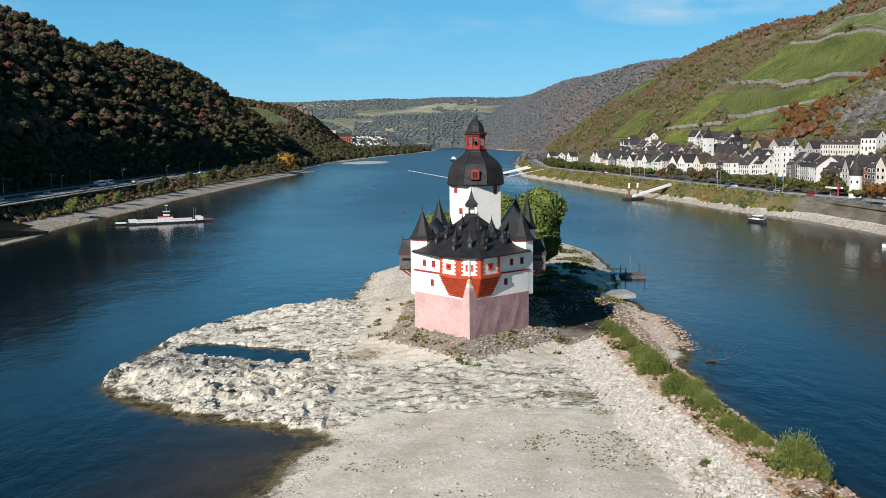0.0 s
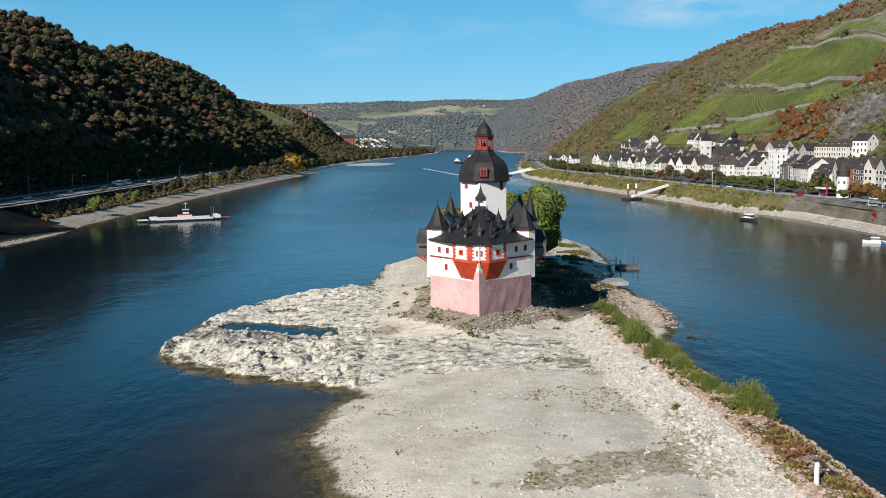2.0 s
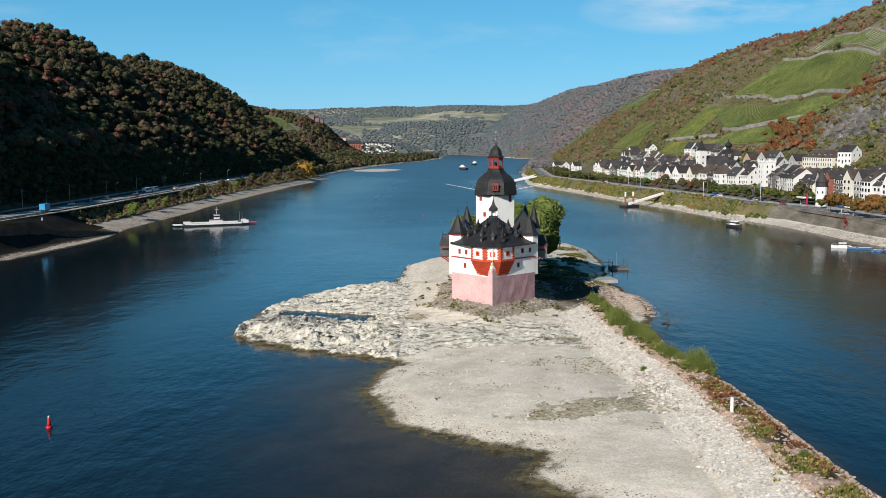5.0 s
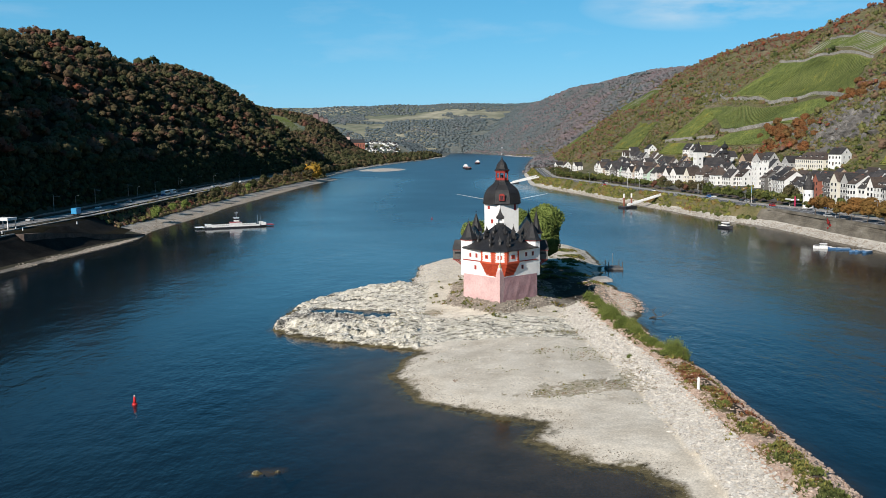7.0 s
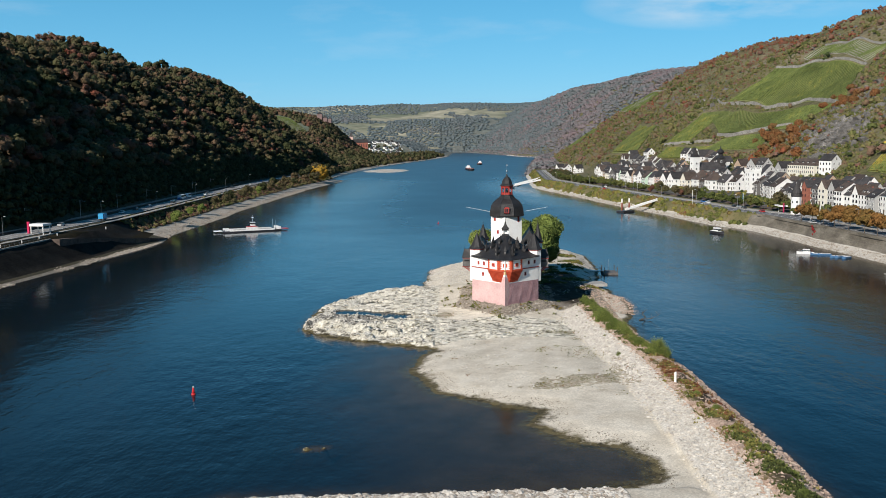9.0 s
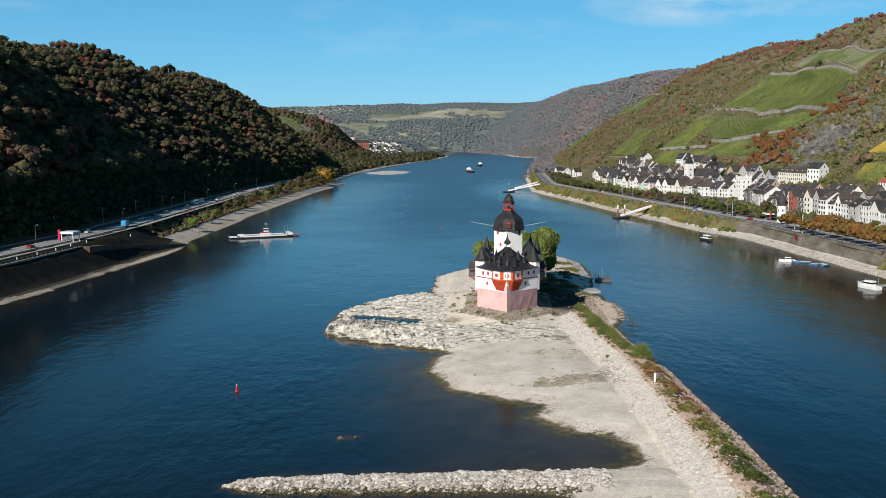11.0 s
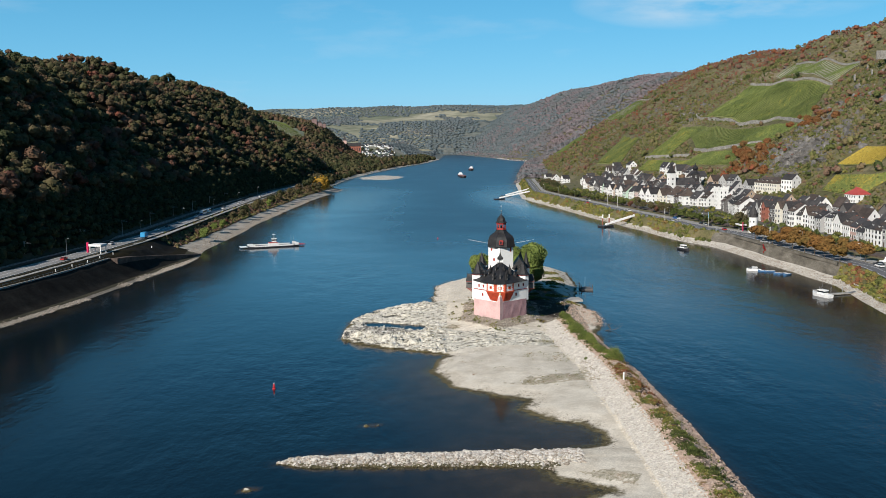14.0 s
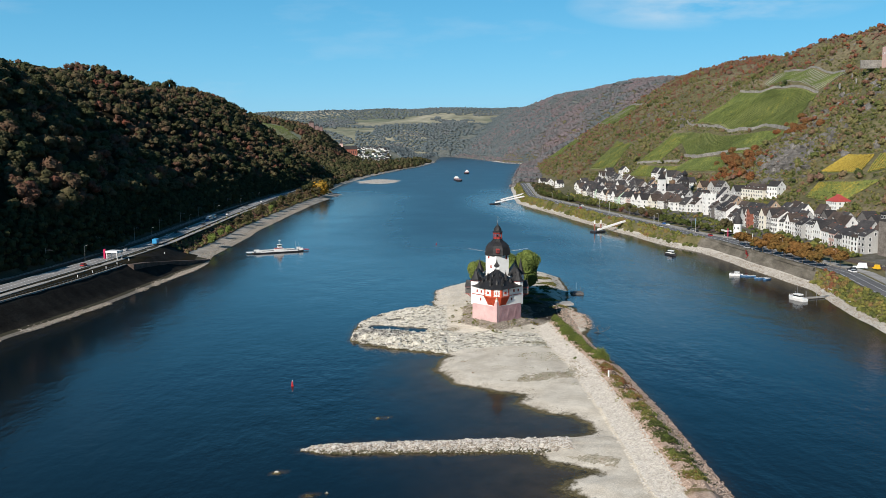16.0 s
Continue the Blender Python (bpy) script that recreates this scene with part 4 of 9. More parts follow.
# ---- river ----
def build_water():
    xs = np.concatenate([np.arange(-400, -60, 12), np.arange(-60, 52, 1.6), np.arange(52, 480, 12)])
    ys = np.concatenate([np.arange(-900, -160, 60), np.arange(-160, 292, 2), np.arange(292, 700, 12), np.arange(700, 4500, 60)]).astype(float)
    x, y = np.meshgrid(xs, ys)
    zi, _ = island_height(x, y)
    inside = (x > -60) & (x < 49) & (y < 288) & (y > -163)
    depth = np.where(inside, np.maximum(0, -zi), 3.0)
    stray = 7 * wave_noise(x, y, 38, 17)
    cove = ramp(x + stray, -52, -10) * (1 - ramp(y + stray, 88, 116)) * ramp(y + stray, -70, -20) * (1 - ramp(x, 18, 26))
    shallow = 0.95 * np.exp(-depth / (0.22 + 1.1 * cove))
    shore = np.minimum(x - shore_left(y), shore_right(y) - x)
    shallow = np.maximum(shallow, 0.8 * np.exp(-np.abs(shore) / 5) * (np.abs(shore) < 20))
    lee = 1 - ramp(np.minimum(0.42 * (x - shore_left(y)), 0.7 * (shore_right(y) - x)), 8, 60)
    lee = np.maximum(lee, 0.85 * cove)
    ruffle = np.clip((0.12 + 0.88 * ramp(y, 20, 560)) * (1 - 0.75 * lee * (1 - ramp(y, 700, 1300)) * ramp(y, 60, 160)) + 0.10 * wave_noise(x, y, 90, 23) * ramp(y, 100, 300), 0, 1)
    me = np_mesh("water", np.stack([x, y, 0 * x], -1).reshape(-1, 3), grid_faces(*x.shape), [M["water"]], attrs={"shallow": shallow.ravel(), "ruffle": ruffle.ravel(), "lee": lee.ravel()}, smooth=True)
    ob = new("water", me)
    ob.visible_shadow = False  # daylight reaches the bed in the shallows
    return tagged(ob, "dark blue rippled river water", "river", kind="structure")


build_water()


# ---- foliage ----
ICO = B()
bmesh.ops.create_icosphere(ICO, subdivisions=2, radius=1)
ICO1_V = np.array([v.co[:] for v in ICO.verts])
ICO1_F = np.array([[v.index for v in f.verts] for f in ICO.faces])
ICO.free()
ICO0 = B()
bmesh.ops.create_icosphere(ICO0, subdivisions=1, radius=1)
ICO0_V = np.array([v.co[:] for v in ICO0.verts])
ICO0_F = np.array([[v.index for v in f.verts] for f in ICO0.faces])
ICO0.free()


def foliage_mesh(name, rng, places, radii, hues, mat, leaves=70, leaf=0.3, lumps=1, squash=1.0, fine=False, spread=0.04, ruffled=0.28):
    """Crowns: lumpy cores with leaf sprays that stand out of them. places are crown centres."""
    V, F = (ICO1_V, ICO1_F) if fine else (ICO0_V, ICO0_F)
    places, radii, hues = np.asarray(places, float), np.asarray(radii, float), np.asarray(hues, float)
    if lumps > 1:
        n = len(places)
        off = rng.normal(size=(n, lumps, 3))
        off /= np.linalg.norm(off, axis=2, keepdims=True)
        off *= radii[:, None, None] * rng.uniform(0.35, 0.72, (n, lumps, 1))
        off[:, :, 2] *= 0.75
        places = (places[:, None] + off).reshape(-1, 3)
        radii = (radii[:, None] * rng.uniform(0.38, 0.62, (n, lumps))).ravel()
        hues = (hues[:, None] + rng.normal(0, 0.05, (n, lumps))).ravel()
        leaves = max(6, leaves // lumps)
    n, k = len(places), len(V)
    sizes = np.stack([radii * rng.uniform(0.9, 1.1, n), radii * rng.uniform(0.9, 1.1, n), radii * squash * rng.uniform(0.85, 1.15, n)], 1)
    wob = 0.86 * (1 + rng.normal(0, 0.13, (n, k, 1)))
    core = places[:, None] + V[None] * sizes[:, None] * wob
    cf = F[None] + (np.arange(n) * k)[:, None, None]
    d = rng.normal(size=(n, leaves, 3))
    d[:, :, 2] = np.abs(d[:, :, 2]) * 1.0 - 0.35
    d /= np.linalg.norm(d, axis=2, keepdims=True)
    c = places[:, None] + d * sizes[:, None] * rng.uniform(0.84, 1.05, (n, leaves, 1))
    a = rng.normal(size=(n, leaves, 3))
    a -= max(0, 1 - 0.7 * ruffled) * np.sum(a * d, axis=2, keepdims=True) * d
    a /= np.linalg.norm(a, axis=2, keepdims=True)
    b = np.cross(a, d + ruffled * rng.normal(size=d.shape))
    b /= np.linalg.norm(b, axis=2, keepdims=True) + 1e-6
    s = (leaf * radii[:, None, None]) * rng.uniform(0.6, 1.3, (n, leaves, 1))
    tri = np.stack([c + a * s, c - 0.6 * a * s + b * s, c - 0.5 * a * s - b * s], 2).reshape(-1, 3)
    tf = np.arange(len(tri)).reshape(-1, 3) + n * k
    h_core = np.repeat(hues, k) + rng.normal(0, spread * 0.5, n * k)
    h_leaf = np.repeat(np.repeat(hues, leaves) + rng.normal(0, spread, n * leaves), 3)
    return np_mesh(name, np.concatenate([core.reshape(-1, 3), tri]), np.concatenate([cf.reshape(-1, 3), tf]), [mat], attrs={"hue": np.concatenate([h_core, h_leaf])})


def scatter(rng, y0, y1, d0, d1, step, jitter=0.45):
    """Jittered plan of (d, y) cells."""
    d, y = np.meshgrid(np.arange(d0, d1, step), np.arange(y0, y1, step))
    d = d + rng.uniform(-jitter, jitter, d.shape) * step
    y = y + rng.uniform(-jitter, jitter, y.shape) * step
    return d.ravel(), y.ravel()


def woods():
    rng = np.random.default_rng(5)
    # wooded left bank, near and far
    for label, y0, y1, step, lumps, leaves in (("near", 90, 560, 8.4, 7, 230), ("mid", 560, 1750, 8.8, 3, 75)):
        d, y = scatter(rng, y0, y1, 30, 235, step)
        foot = np.interp(y, [1020, 1060, 1300, 1450, 1800], [48, 26, 30, 60, 170])
        keep = d > foot + np.where(y < 1000, 18, 5)
        d, y = d[keep], y[keep]
        x = shore_left(y) - d
        r = step * rng.uniform(0.42, 0.66, len(d)) * np.where(rng.uniform(0, 1, len(d)) < 0.3, 1.45, 1)
        zone = wave_noise(x, y, 90, 31)
        hue = np.clip(0.44 + 0.20 * zone + 0.12 * wave_noise(x, y, 34, 33) + rng.normal(0, 0.13, len(d)) + 0.3 * (rng.uniform(0, 1, len(d)) < 0.05), 0.02, 0.95)
        z = height_left(d, y) + r * 0.75
        me = foliage_mesh("woodland_" + label, rng, np.stack([x, y, z], 1), r, hue, M["leaf"], leaves=leaves, leaf=0.24, lumps=lumps, squash=0.9)
        tagged(new("woodland", me), "dense autumn woodland in dark green, olive and rust", "woodland", kind="stuff")
    # dark understorey at the foot of the slope, shade put into its leaf hue
    d, y = scatter(rng, 90, 1000, 50, 72, 2.8)
    x = shore_left(y) - d
    r = rng.uniform(1.2, 2.6, len(d))
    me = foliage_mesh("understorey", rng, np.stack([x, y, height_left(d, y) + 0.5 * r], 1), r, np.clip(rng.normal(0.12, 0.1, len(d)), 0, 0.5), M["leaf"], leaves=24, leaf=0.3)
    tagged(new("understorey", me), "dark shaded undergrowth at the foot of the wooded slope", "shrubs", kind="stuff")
    # low growth between the town's roofs and the vineyards
    d, y = scatter(rng, 300, 1000, 100, 340, 4.0)
    x = shore_right(y) + d
    keep = ~in_vineyard(x, y) & (((x - 285) / 26) ** 2 + ((y - 590) / 45) ** 2 > 0.35 + 0.5 * wave_noise(x, y, 18, 3)) & (d > np.interp(y, [300, 600, 800, 1000], [112, 130, 126, 80]))
    d, y, x = d[keep], y[keep], x[keep]
    r = rng.uniform(0.6, 1.5, len(d))
    hue = np.clip(0.32 + 0.2 * wave_noise(x, y, 60, 53) + rng.normal(0, 0.11, len(d)), 0.02, 0.9)
    me = foliage_mesh("slope_growth", rng, np.stack([x, y, height_right(d, y) + r * 0.3], 1), r, hue, M["slope"], leaves=9, leaf=0.55)
    tagged(new("slope_growth", me), "low green and brown growth on the hillside", "shrubs", kind="stuff")
    # scrub and small trees on the town's hillside
    d, y = scatter(rng, 180, 1900, 45, 480, 6.2)
    x = shore_right(y) + d
    foot = np.interp(y, [100, 300, 600, 800, 1000, 1300, 2600], [100, 105, 125, 120, 70, 45, 30])
    keep = (d > foot + 8) & ~in_vineyard(x, y) & (((x - 285) / 26) ** 2 + ((y - 590) / 45) ** 2 > 0.35 + 0.5 * wave_noise(x, y, 18, 3))
    up = (d - foot) / 330
    thin = rng.uniform(0, 1, len(x)) < 0.78 + 0.2 * up + 0.3 * wave_noise(x, y, 70, 41)
    keep &= thin
    d, y, x, up = d[keep], y[keep], x[keep], up[keep]
    r = rng.uniform(0.9, 3.0, len(d)) * np.where(rng.uniform(0, 1, len(d)) < 0.25, 1.9, 1)
    copper = np.exp(-(((x - 262) / 16) ** 2 + ((y - 650) / 38) ** 2)) + 0.5 * np.exp(-(((x - 325) / 22) ** 2 + ((y - 672) / 30) ** 2))
    hue = np.clip(0.42 + 0.22 * wave_noise(x, y, 130, 51) + 0.16 * wave_noise(x, y, 38, 52) + 0.12 * up + 0.16 * ramp(up, 0.72, 0.95) + rng.normal(0, 0.15, len(d)) + 0.4 * copper, 0.02, 1)
    me = foliage_mesh("hillside_scrub", rng, np.stack([x, y, height_right(d, y) + r * 0.5], 1), r, hue, M["slope"], leaves=24, leaf=0.4, lumps=2)
    tagged(new("hillside_scrub", me), "rust, olive and brown autumn shrubs on the slope", "shrubs", kind="stuff")
    # copper trees below the vineyard walls
    x = np.concatenate([rng.normal(262, 9, 34), rng.normal(322, 13, 10)])
    y = np.concatenate([rng.normal(655, 24, 34), rng.normal(668, 20, 10)])
    r = rng.uniform(3.0, 5.2, len(x))
    me = foliage_mesh("copper_trees", rng, np.stack([x, y, land(x, y) + r * 0.55], 1), r, rng.uniform(0.72, 1.0, len(x)), M["copper"], leaves=620, leaf=0.24, lumps=11, ruffled=0.8)
    tagged(new("copper_wood", me), "copper red autumn trees under the vineyard walls", "woodland", kind="stuff")
    # rocky outcrops
    spots = [(285, 590, 17, 32, 420), (330, 655, 12, 16, 60), (395, 640, 16, 30, 90), (262, 870, 10, 14, 40), (300, 960, 14, 30, 60), (255, 560, 8, 14, 50), (365, 600, 18, 30, 80), (350, 1150, 30, 80, 120), (430, 1000, 30, 90, 80), (320, 480, 14, 24, 50)]
    vs, fs, base = [], [], 0
    for px, py, a, b, n in spots:
        for _ in range(n):
            cx, cy = rng.normal(px, a), rng.normal(py, b)
            if in_vineyard(np.array([cx]), np.array([cy]))[0]:
                continue
            s = rng.uniform(0.8, 3.0) * (1.9 if rng.uniform() < 0.2 else 1)
            v = ICO0_V * (1 + rng.normal(0, 0.22, (len(ICO0_V), 1))) * np.array([s * rng.uniform(0.5, 0.9), s * rng.uniform(0.7, 1.4), s * rng.uniform(0.5, 1.05)])
            vs.append(v + np.array([cx, cy, float(land(cx, cy)) - 0.1 * s]))
            fs.append(ICO0_F + base)
            base += len(v)
    tagged(new("rock_outcrop", np_mesh("rock_outcrop", np.concatenate(vs), np.concatenate(fs), [M["cliff"]])), "jagged grey slate outcrops on the slope", "rocks", kind="stuff")
    d, y = scatter(rng, 1150, 4000, 8, 640, 13)
    x = shore_right(y) + d
    keep = ((y > 1880) | (d < 48)) & ~in_vineyard(x, y)
    d, y, x = d[keep], y[keep], x[keep]
    r = rng.uniform(6, 10, len(d)) * np.where(d < 60, 0.6, 1)
    hue = np.clip(0.52 + 0.28 * wave_noise(x, y, 260, 61) + 0.12 * wave_noise(x, y, 90, 62) + rng.normal(0, 0.05, len(d)), 0.02, 0.98)
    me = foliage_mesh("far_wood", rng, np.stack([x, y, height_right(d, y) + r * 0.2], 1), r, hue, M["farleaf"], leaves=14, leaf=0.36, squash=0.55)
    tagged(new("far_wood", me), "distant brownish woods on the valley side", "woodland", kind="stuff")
    # low trees on the far flat bank and the spur
    d, y = scatter(rng, 1040, 2900, 14, 300, 13)
    x = shore_left(y) - d
    keep = rng.uniform(0, 1, len(d)) < np.where(y < 1800, 0.8, 0.55) * np.where(d < 60, 1, 0.55) * np.where((y > 2450) & (d > 70), 0.25, 1)
    d, y, x = d[keep], y[keep], x[keep]
    r = rng.uniform(3.5, 7, len(d))
    hue = np.clip(0.3 + 0.12 * wave_noise(x, y, 90, 71) + rng.normal(0, 0.13, len(d)), 0.02, 0.9)
    me = foliage_mesh("bank_trees", rng, np.stack([x, y, height_left(d, y) + r * 0.7], 1), r, hue, M["leaf"], leaves=26, leaf=0.34)
    tagged(new("bank_wood", me), "belt of mixed trees along the far low bank", "woodland", kind="stuff")
    # the spur with its castle
    x, y = np.meshgrid(np.arange(-800, -225, 10.0), np.arange(1950, 2720, 10.0))
    x, y = (x + rng.uniform(-4, 4, x.shape)).ravel(), (y + rng.uniform(-4, 4, y.shape)).ravel()
    keep = ((wave_noise(x, y, 120, 77) > -0.5) | (x > -345)) & ~in_vineyard(x, y)
    x, y = x[keep], y[keep]
    z = land(x, y)
    x, y, z = x[z > 14], y[z > 14], z[z > 14]
    r = rng.uniform(4, 8, len(x))
    hue = np.clip(0.45 + 0.2 * wave_noise(x, y, 100, 72) + rng.normal(0, 0.12, len(x)), 0.05, 0.9)
    me = foliage_mesh("spur_woods", rng, np.stack([x, y, z + 0.5 * r], 1), r, hue, M["leaf"], leaves=16, leaf=0.36)
    tagged(new("spur_wood", me), "brown and green woods on the distant spur", "woodland", kind="stuff")
    # woods on the plateau that closes the valley
    x, y = np.meshgrid(np.arange(-1500, 420, 15.0), np.arange(3000, 4780, 15.0))
    x, y = (x + rng.uniform(-7, 7, x.shape)).ravel(), (y + rng.uniform(-7, 7, y.shape)).ravel()
    f = wave_noise(x * 0.5, y * 1.6, 330, 81) + 0.4 * wave_noise(x, y, 150, 82)
    off = np.minimum(shore_left(y) - x, 999)
    dry = (off > 40) | (x - shore_right(y) > 40) | (y > 4010)
    bare = np.where(y < 4430, -0.62, np.where(y < 4610, 0.35, -3.0)) + 0.5 * ((x < -430) & (y > 3900) & (y < 4430))
    town = (y < 3150) & (x > -0.125 * y) & (x < -0.055 * y)
    keep = dry & ~town & (f > bare)
    x, y, f = x[keep], y[keep], f[keep]
    r = rng.uniform(8, 13, len(x)) * np.where(y > 4640, 0.8, 1)
    hue = np.clip(0.2 + 0.15 * f + rng.normal(0, 0.05, len(x)), 0.0, 0.6)
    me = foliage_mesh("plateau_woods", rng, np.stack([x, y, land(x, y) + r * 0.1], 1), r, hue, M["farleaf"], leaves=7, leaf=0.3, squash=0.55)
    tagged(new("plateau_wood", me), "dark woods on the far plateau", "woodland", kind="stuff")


# ---- vineyards: (four plan corners, row spacing, hue, run) ----
VINEYARDS = [
    ([(292, 905), (353, 925), (383, 772), (322, 672)], 0.35, "up"),
    ([(272, 914), (255, 800), (277, 680), (316, 676)], 0.30, "up"),
    ([(222, 884), (271, 918), (274, 862), (228, 832)], 0.45, "up"),
    ([(183, 1000), (253, 1172), (241, 1015), (197, 924)], 0.45, "up"),
    ([(230, 770), (252, 772), (270, 690), (250, 676)], 0.28, "up"),
    ([(203, 849), (218, 862), (244, 747), (226, 738)], 0.42, "up"),
    ([(377, 910), (400, 914), (410, 766), (386, 778)], 0.15, "up"),
    ([(279, 512), (302, 516), (307, 484), (284, 458)], 0.98, "up"),
    ([(252, 473), (268, 488), (281, 420), (256, 422)], 0.55, "up"),
    ([(286, 452), (309, 480), (322, 430), (300, 415)], 0.6, "up"),
    ([(238, 1900), (292, 1905), (268, 1640), (216, 1610)], 0.25, "up"),
    ([(330, 1800), (395, 1820), (392, 1560), (322, 1540)], 0.12, "up"),
    ([(-500, 2250), (-440, 2250), (-372, 2150), (-440, 2100)], 0.12, "up"),
    ([(-560, 2230), (-505, 2250), (-445, 2095), (-500, 2060)], 0.15, "up"),
]


def in_vineyard(x, y):
    hit = np.zeros(np.shape(x), bool)
    for corners, _, _ in VINEYARDS:
        hit |= edge_distance(x, y, corners) > -4
    return hit


def vineyards():
    rng = np.random.default_rng(8)
    for corners, hue, _ in VINEYARDS:
        a, b, c, d = [np.array(p, float) for p in corners]
        # ground patch under the rows
        s, t = np.meshgrid(np.linspace(0, 1, 14), np.linspace(0, 1, 24))
        p = (a * (1 - s[..., None]) + b * s[..., None]) * (1 - t[..., None]) + (d * (1 - s[..., None]) + c * s[..., None]) * t[..., None]
        z = land(p[..., 0], p[..., 1]) + 0.5
        vineyard = new("vineyard", np_mesh("vineyard_ground", np.concatenate([p, z[..., None]], -1).reshape(-1, 3), grid_faces(*s.shape), [M["stonysoil" if hue < 0.2 else "soil"]], smooth=True))
        tagged(vineyard, "terraced hillside vineyard with rows of turning vines", "vineyard", "vineyards on the slope", kind="stuff")
        length = np.linalg.norm((d + c - a - b) / 2)
        n, k = int(length / (2.4 if hue >= 0.2 else 4.6)), 22
        t = (np.arange(n) + 0.5) / n
        s = np.linspace(0.02, 0.98, k)
        S, T = np.meshgrid(s, t)
        P = (a * (1 - S[..., None]) + b * S[..., None]) * (1 - T[..., None]) + (d * (1 - S[..., None]) + c * S[..., None]) * T[..., None]
        along = (d - a) / np.linalg.norm(d - a)
        zz = land(P[..., 0], P[..., 1]) + 0.5
        rows = []
        for off, up in ((-0.85, 0.0), (-0.6, 0.75), (0.6, 0.8), (0.85, 0.0)):
            jit = rng.normal(0, 0.16, P.shape[:2])
            rows.append(np.stack([P[..., 0] + along[0] * (off + jit), P[..., 1] + along[1] * (off + jit), zz + up * (1 + rng.normal(0, 0.14, zz.shape))], -1))
        verts = np.stack(rows, 2)  # n, k, 4, 3
        i = np.arange(n * k * 4).reshape(n, k, 4)
        faces = np.concatenate([np.stack([i[:, :-1, j], i[:, 1:, j], i[:, 1:, j + 1], i[:, :-1, j + 1]], -1).reshape(-1, 4) for j in range(3)])
        h = np.repeat(np.clip(hue + 0.15 * wave_noise(P[..., 0], P[..., 1], 50, 5) + rng.normal(0, 0.08, zz.shape), 0, 1).ravel(), 4)
        ob = hold(new("vine_rows", np_mesh("vine_rows", verts.reshape(-1, 3), faces, [M["vine"]], attrs={"hue": h})), vineyard)
        tagged(ob, kind="stuff")


def terrace_wall(points, h=3.2, w=0.9):
    """A dry-stone wall that follows the slope between plan points."""
    pts = []
    for (ax, ay), (bx, by) in zip(points, points[1:]):
        n = max(2, int(math.hypot(bx - ax, by - ay) / 5))
        pts += [(ax + (bx - ax) * i / n, ay + (by - ay) * i / n) for i in range(n)]
    pts.append(points[-1])
    pts = np.array(pts)
    z = land(pts[:, 0], pts[:, 1])
    top = z + h + 0.35 * wave_noise(pts[:, 1], pts[:, 0], 19, 2)
    rows = [np.stack([pts[:, 0] + dx, pts[:, 1], zz], -1) for dx, zz in ((0, z - 1.5), (0.15, top), (w, top), (w, z - 1.5))]
    verts = np.stack(rows, 1)
    i = np.arange(len(pts) * 4).reshape(-1, 4)
    faces = np.concatenate([np.stack([i[:-1, j], i[1:, j], i[1:, (j + 1) % 4], i[:-1, (j + 1) % 4]], -1) for j in range(4)])
    ob = new("terrace_wall", np_mesh("terrace_wall", verts.reshape(-1, 3), faces, [M["terrace"]]))
    tagged(ob, "pale dry-stone terrace wall on the vineyard slope", "wall", "terrace walls")


vineyards()
terrace_wall([(353, 927), (370, 850), (384, 772)], 2.6)
terrace_wall([(288, 925), (287, 905), (293, 855), (305, 790), (316, 735), (317, 676)], 3.4)
terrace_wall([(252, 800), (256, 768), (268, 726), (282, 682)], 3.2)
terrace_wall([(218, 880), (230, 835), (244, 790)], 3.0)
terrace_wall([(402, 915), (412, 766)], 2.2)
terrace_wall([(296, 1905), (272, 1640)], 2.4)
terrace_wall([(398, 1820), (396, 1560)], 2.4)
terrace_wall([(326, 1800), (318, 1540)], 2.4)
woods()


# ---- the river castle: a ship-shaped ring wall, turrets and a five-sided keep ----
castle = thing("river_castle", Matrix.Translation((*CASTLE_AT, 0)) @ Matrix.Rotation(radians(CASTLE_TURN), 4, "Z"), "white river castle with pink base, red trim and slate roofs", "castle")
HULL = [(0, 0), (8.6, 8.4), (8.6, 36), (4, 44), (-4, 44), (-8.6, 36), (-8.6, 8.4)]
INNER = [(0, 3.4), (6.2, 9.4), (6.2, 35), (2.6, 41.6), (-2.6, 41.6), (-6.2, 35), (-6.2, 9.4)]
EAVE, PINK_TOP, BAND = 16.1, 10.0, 13.2


def between(a, b, t):
    return (a[0] + (b[0] - a[0]) * t, a[1] + (b[1] - a[1]) * t)


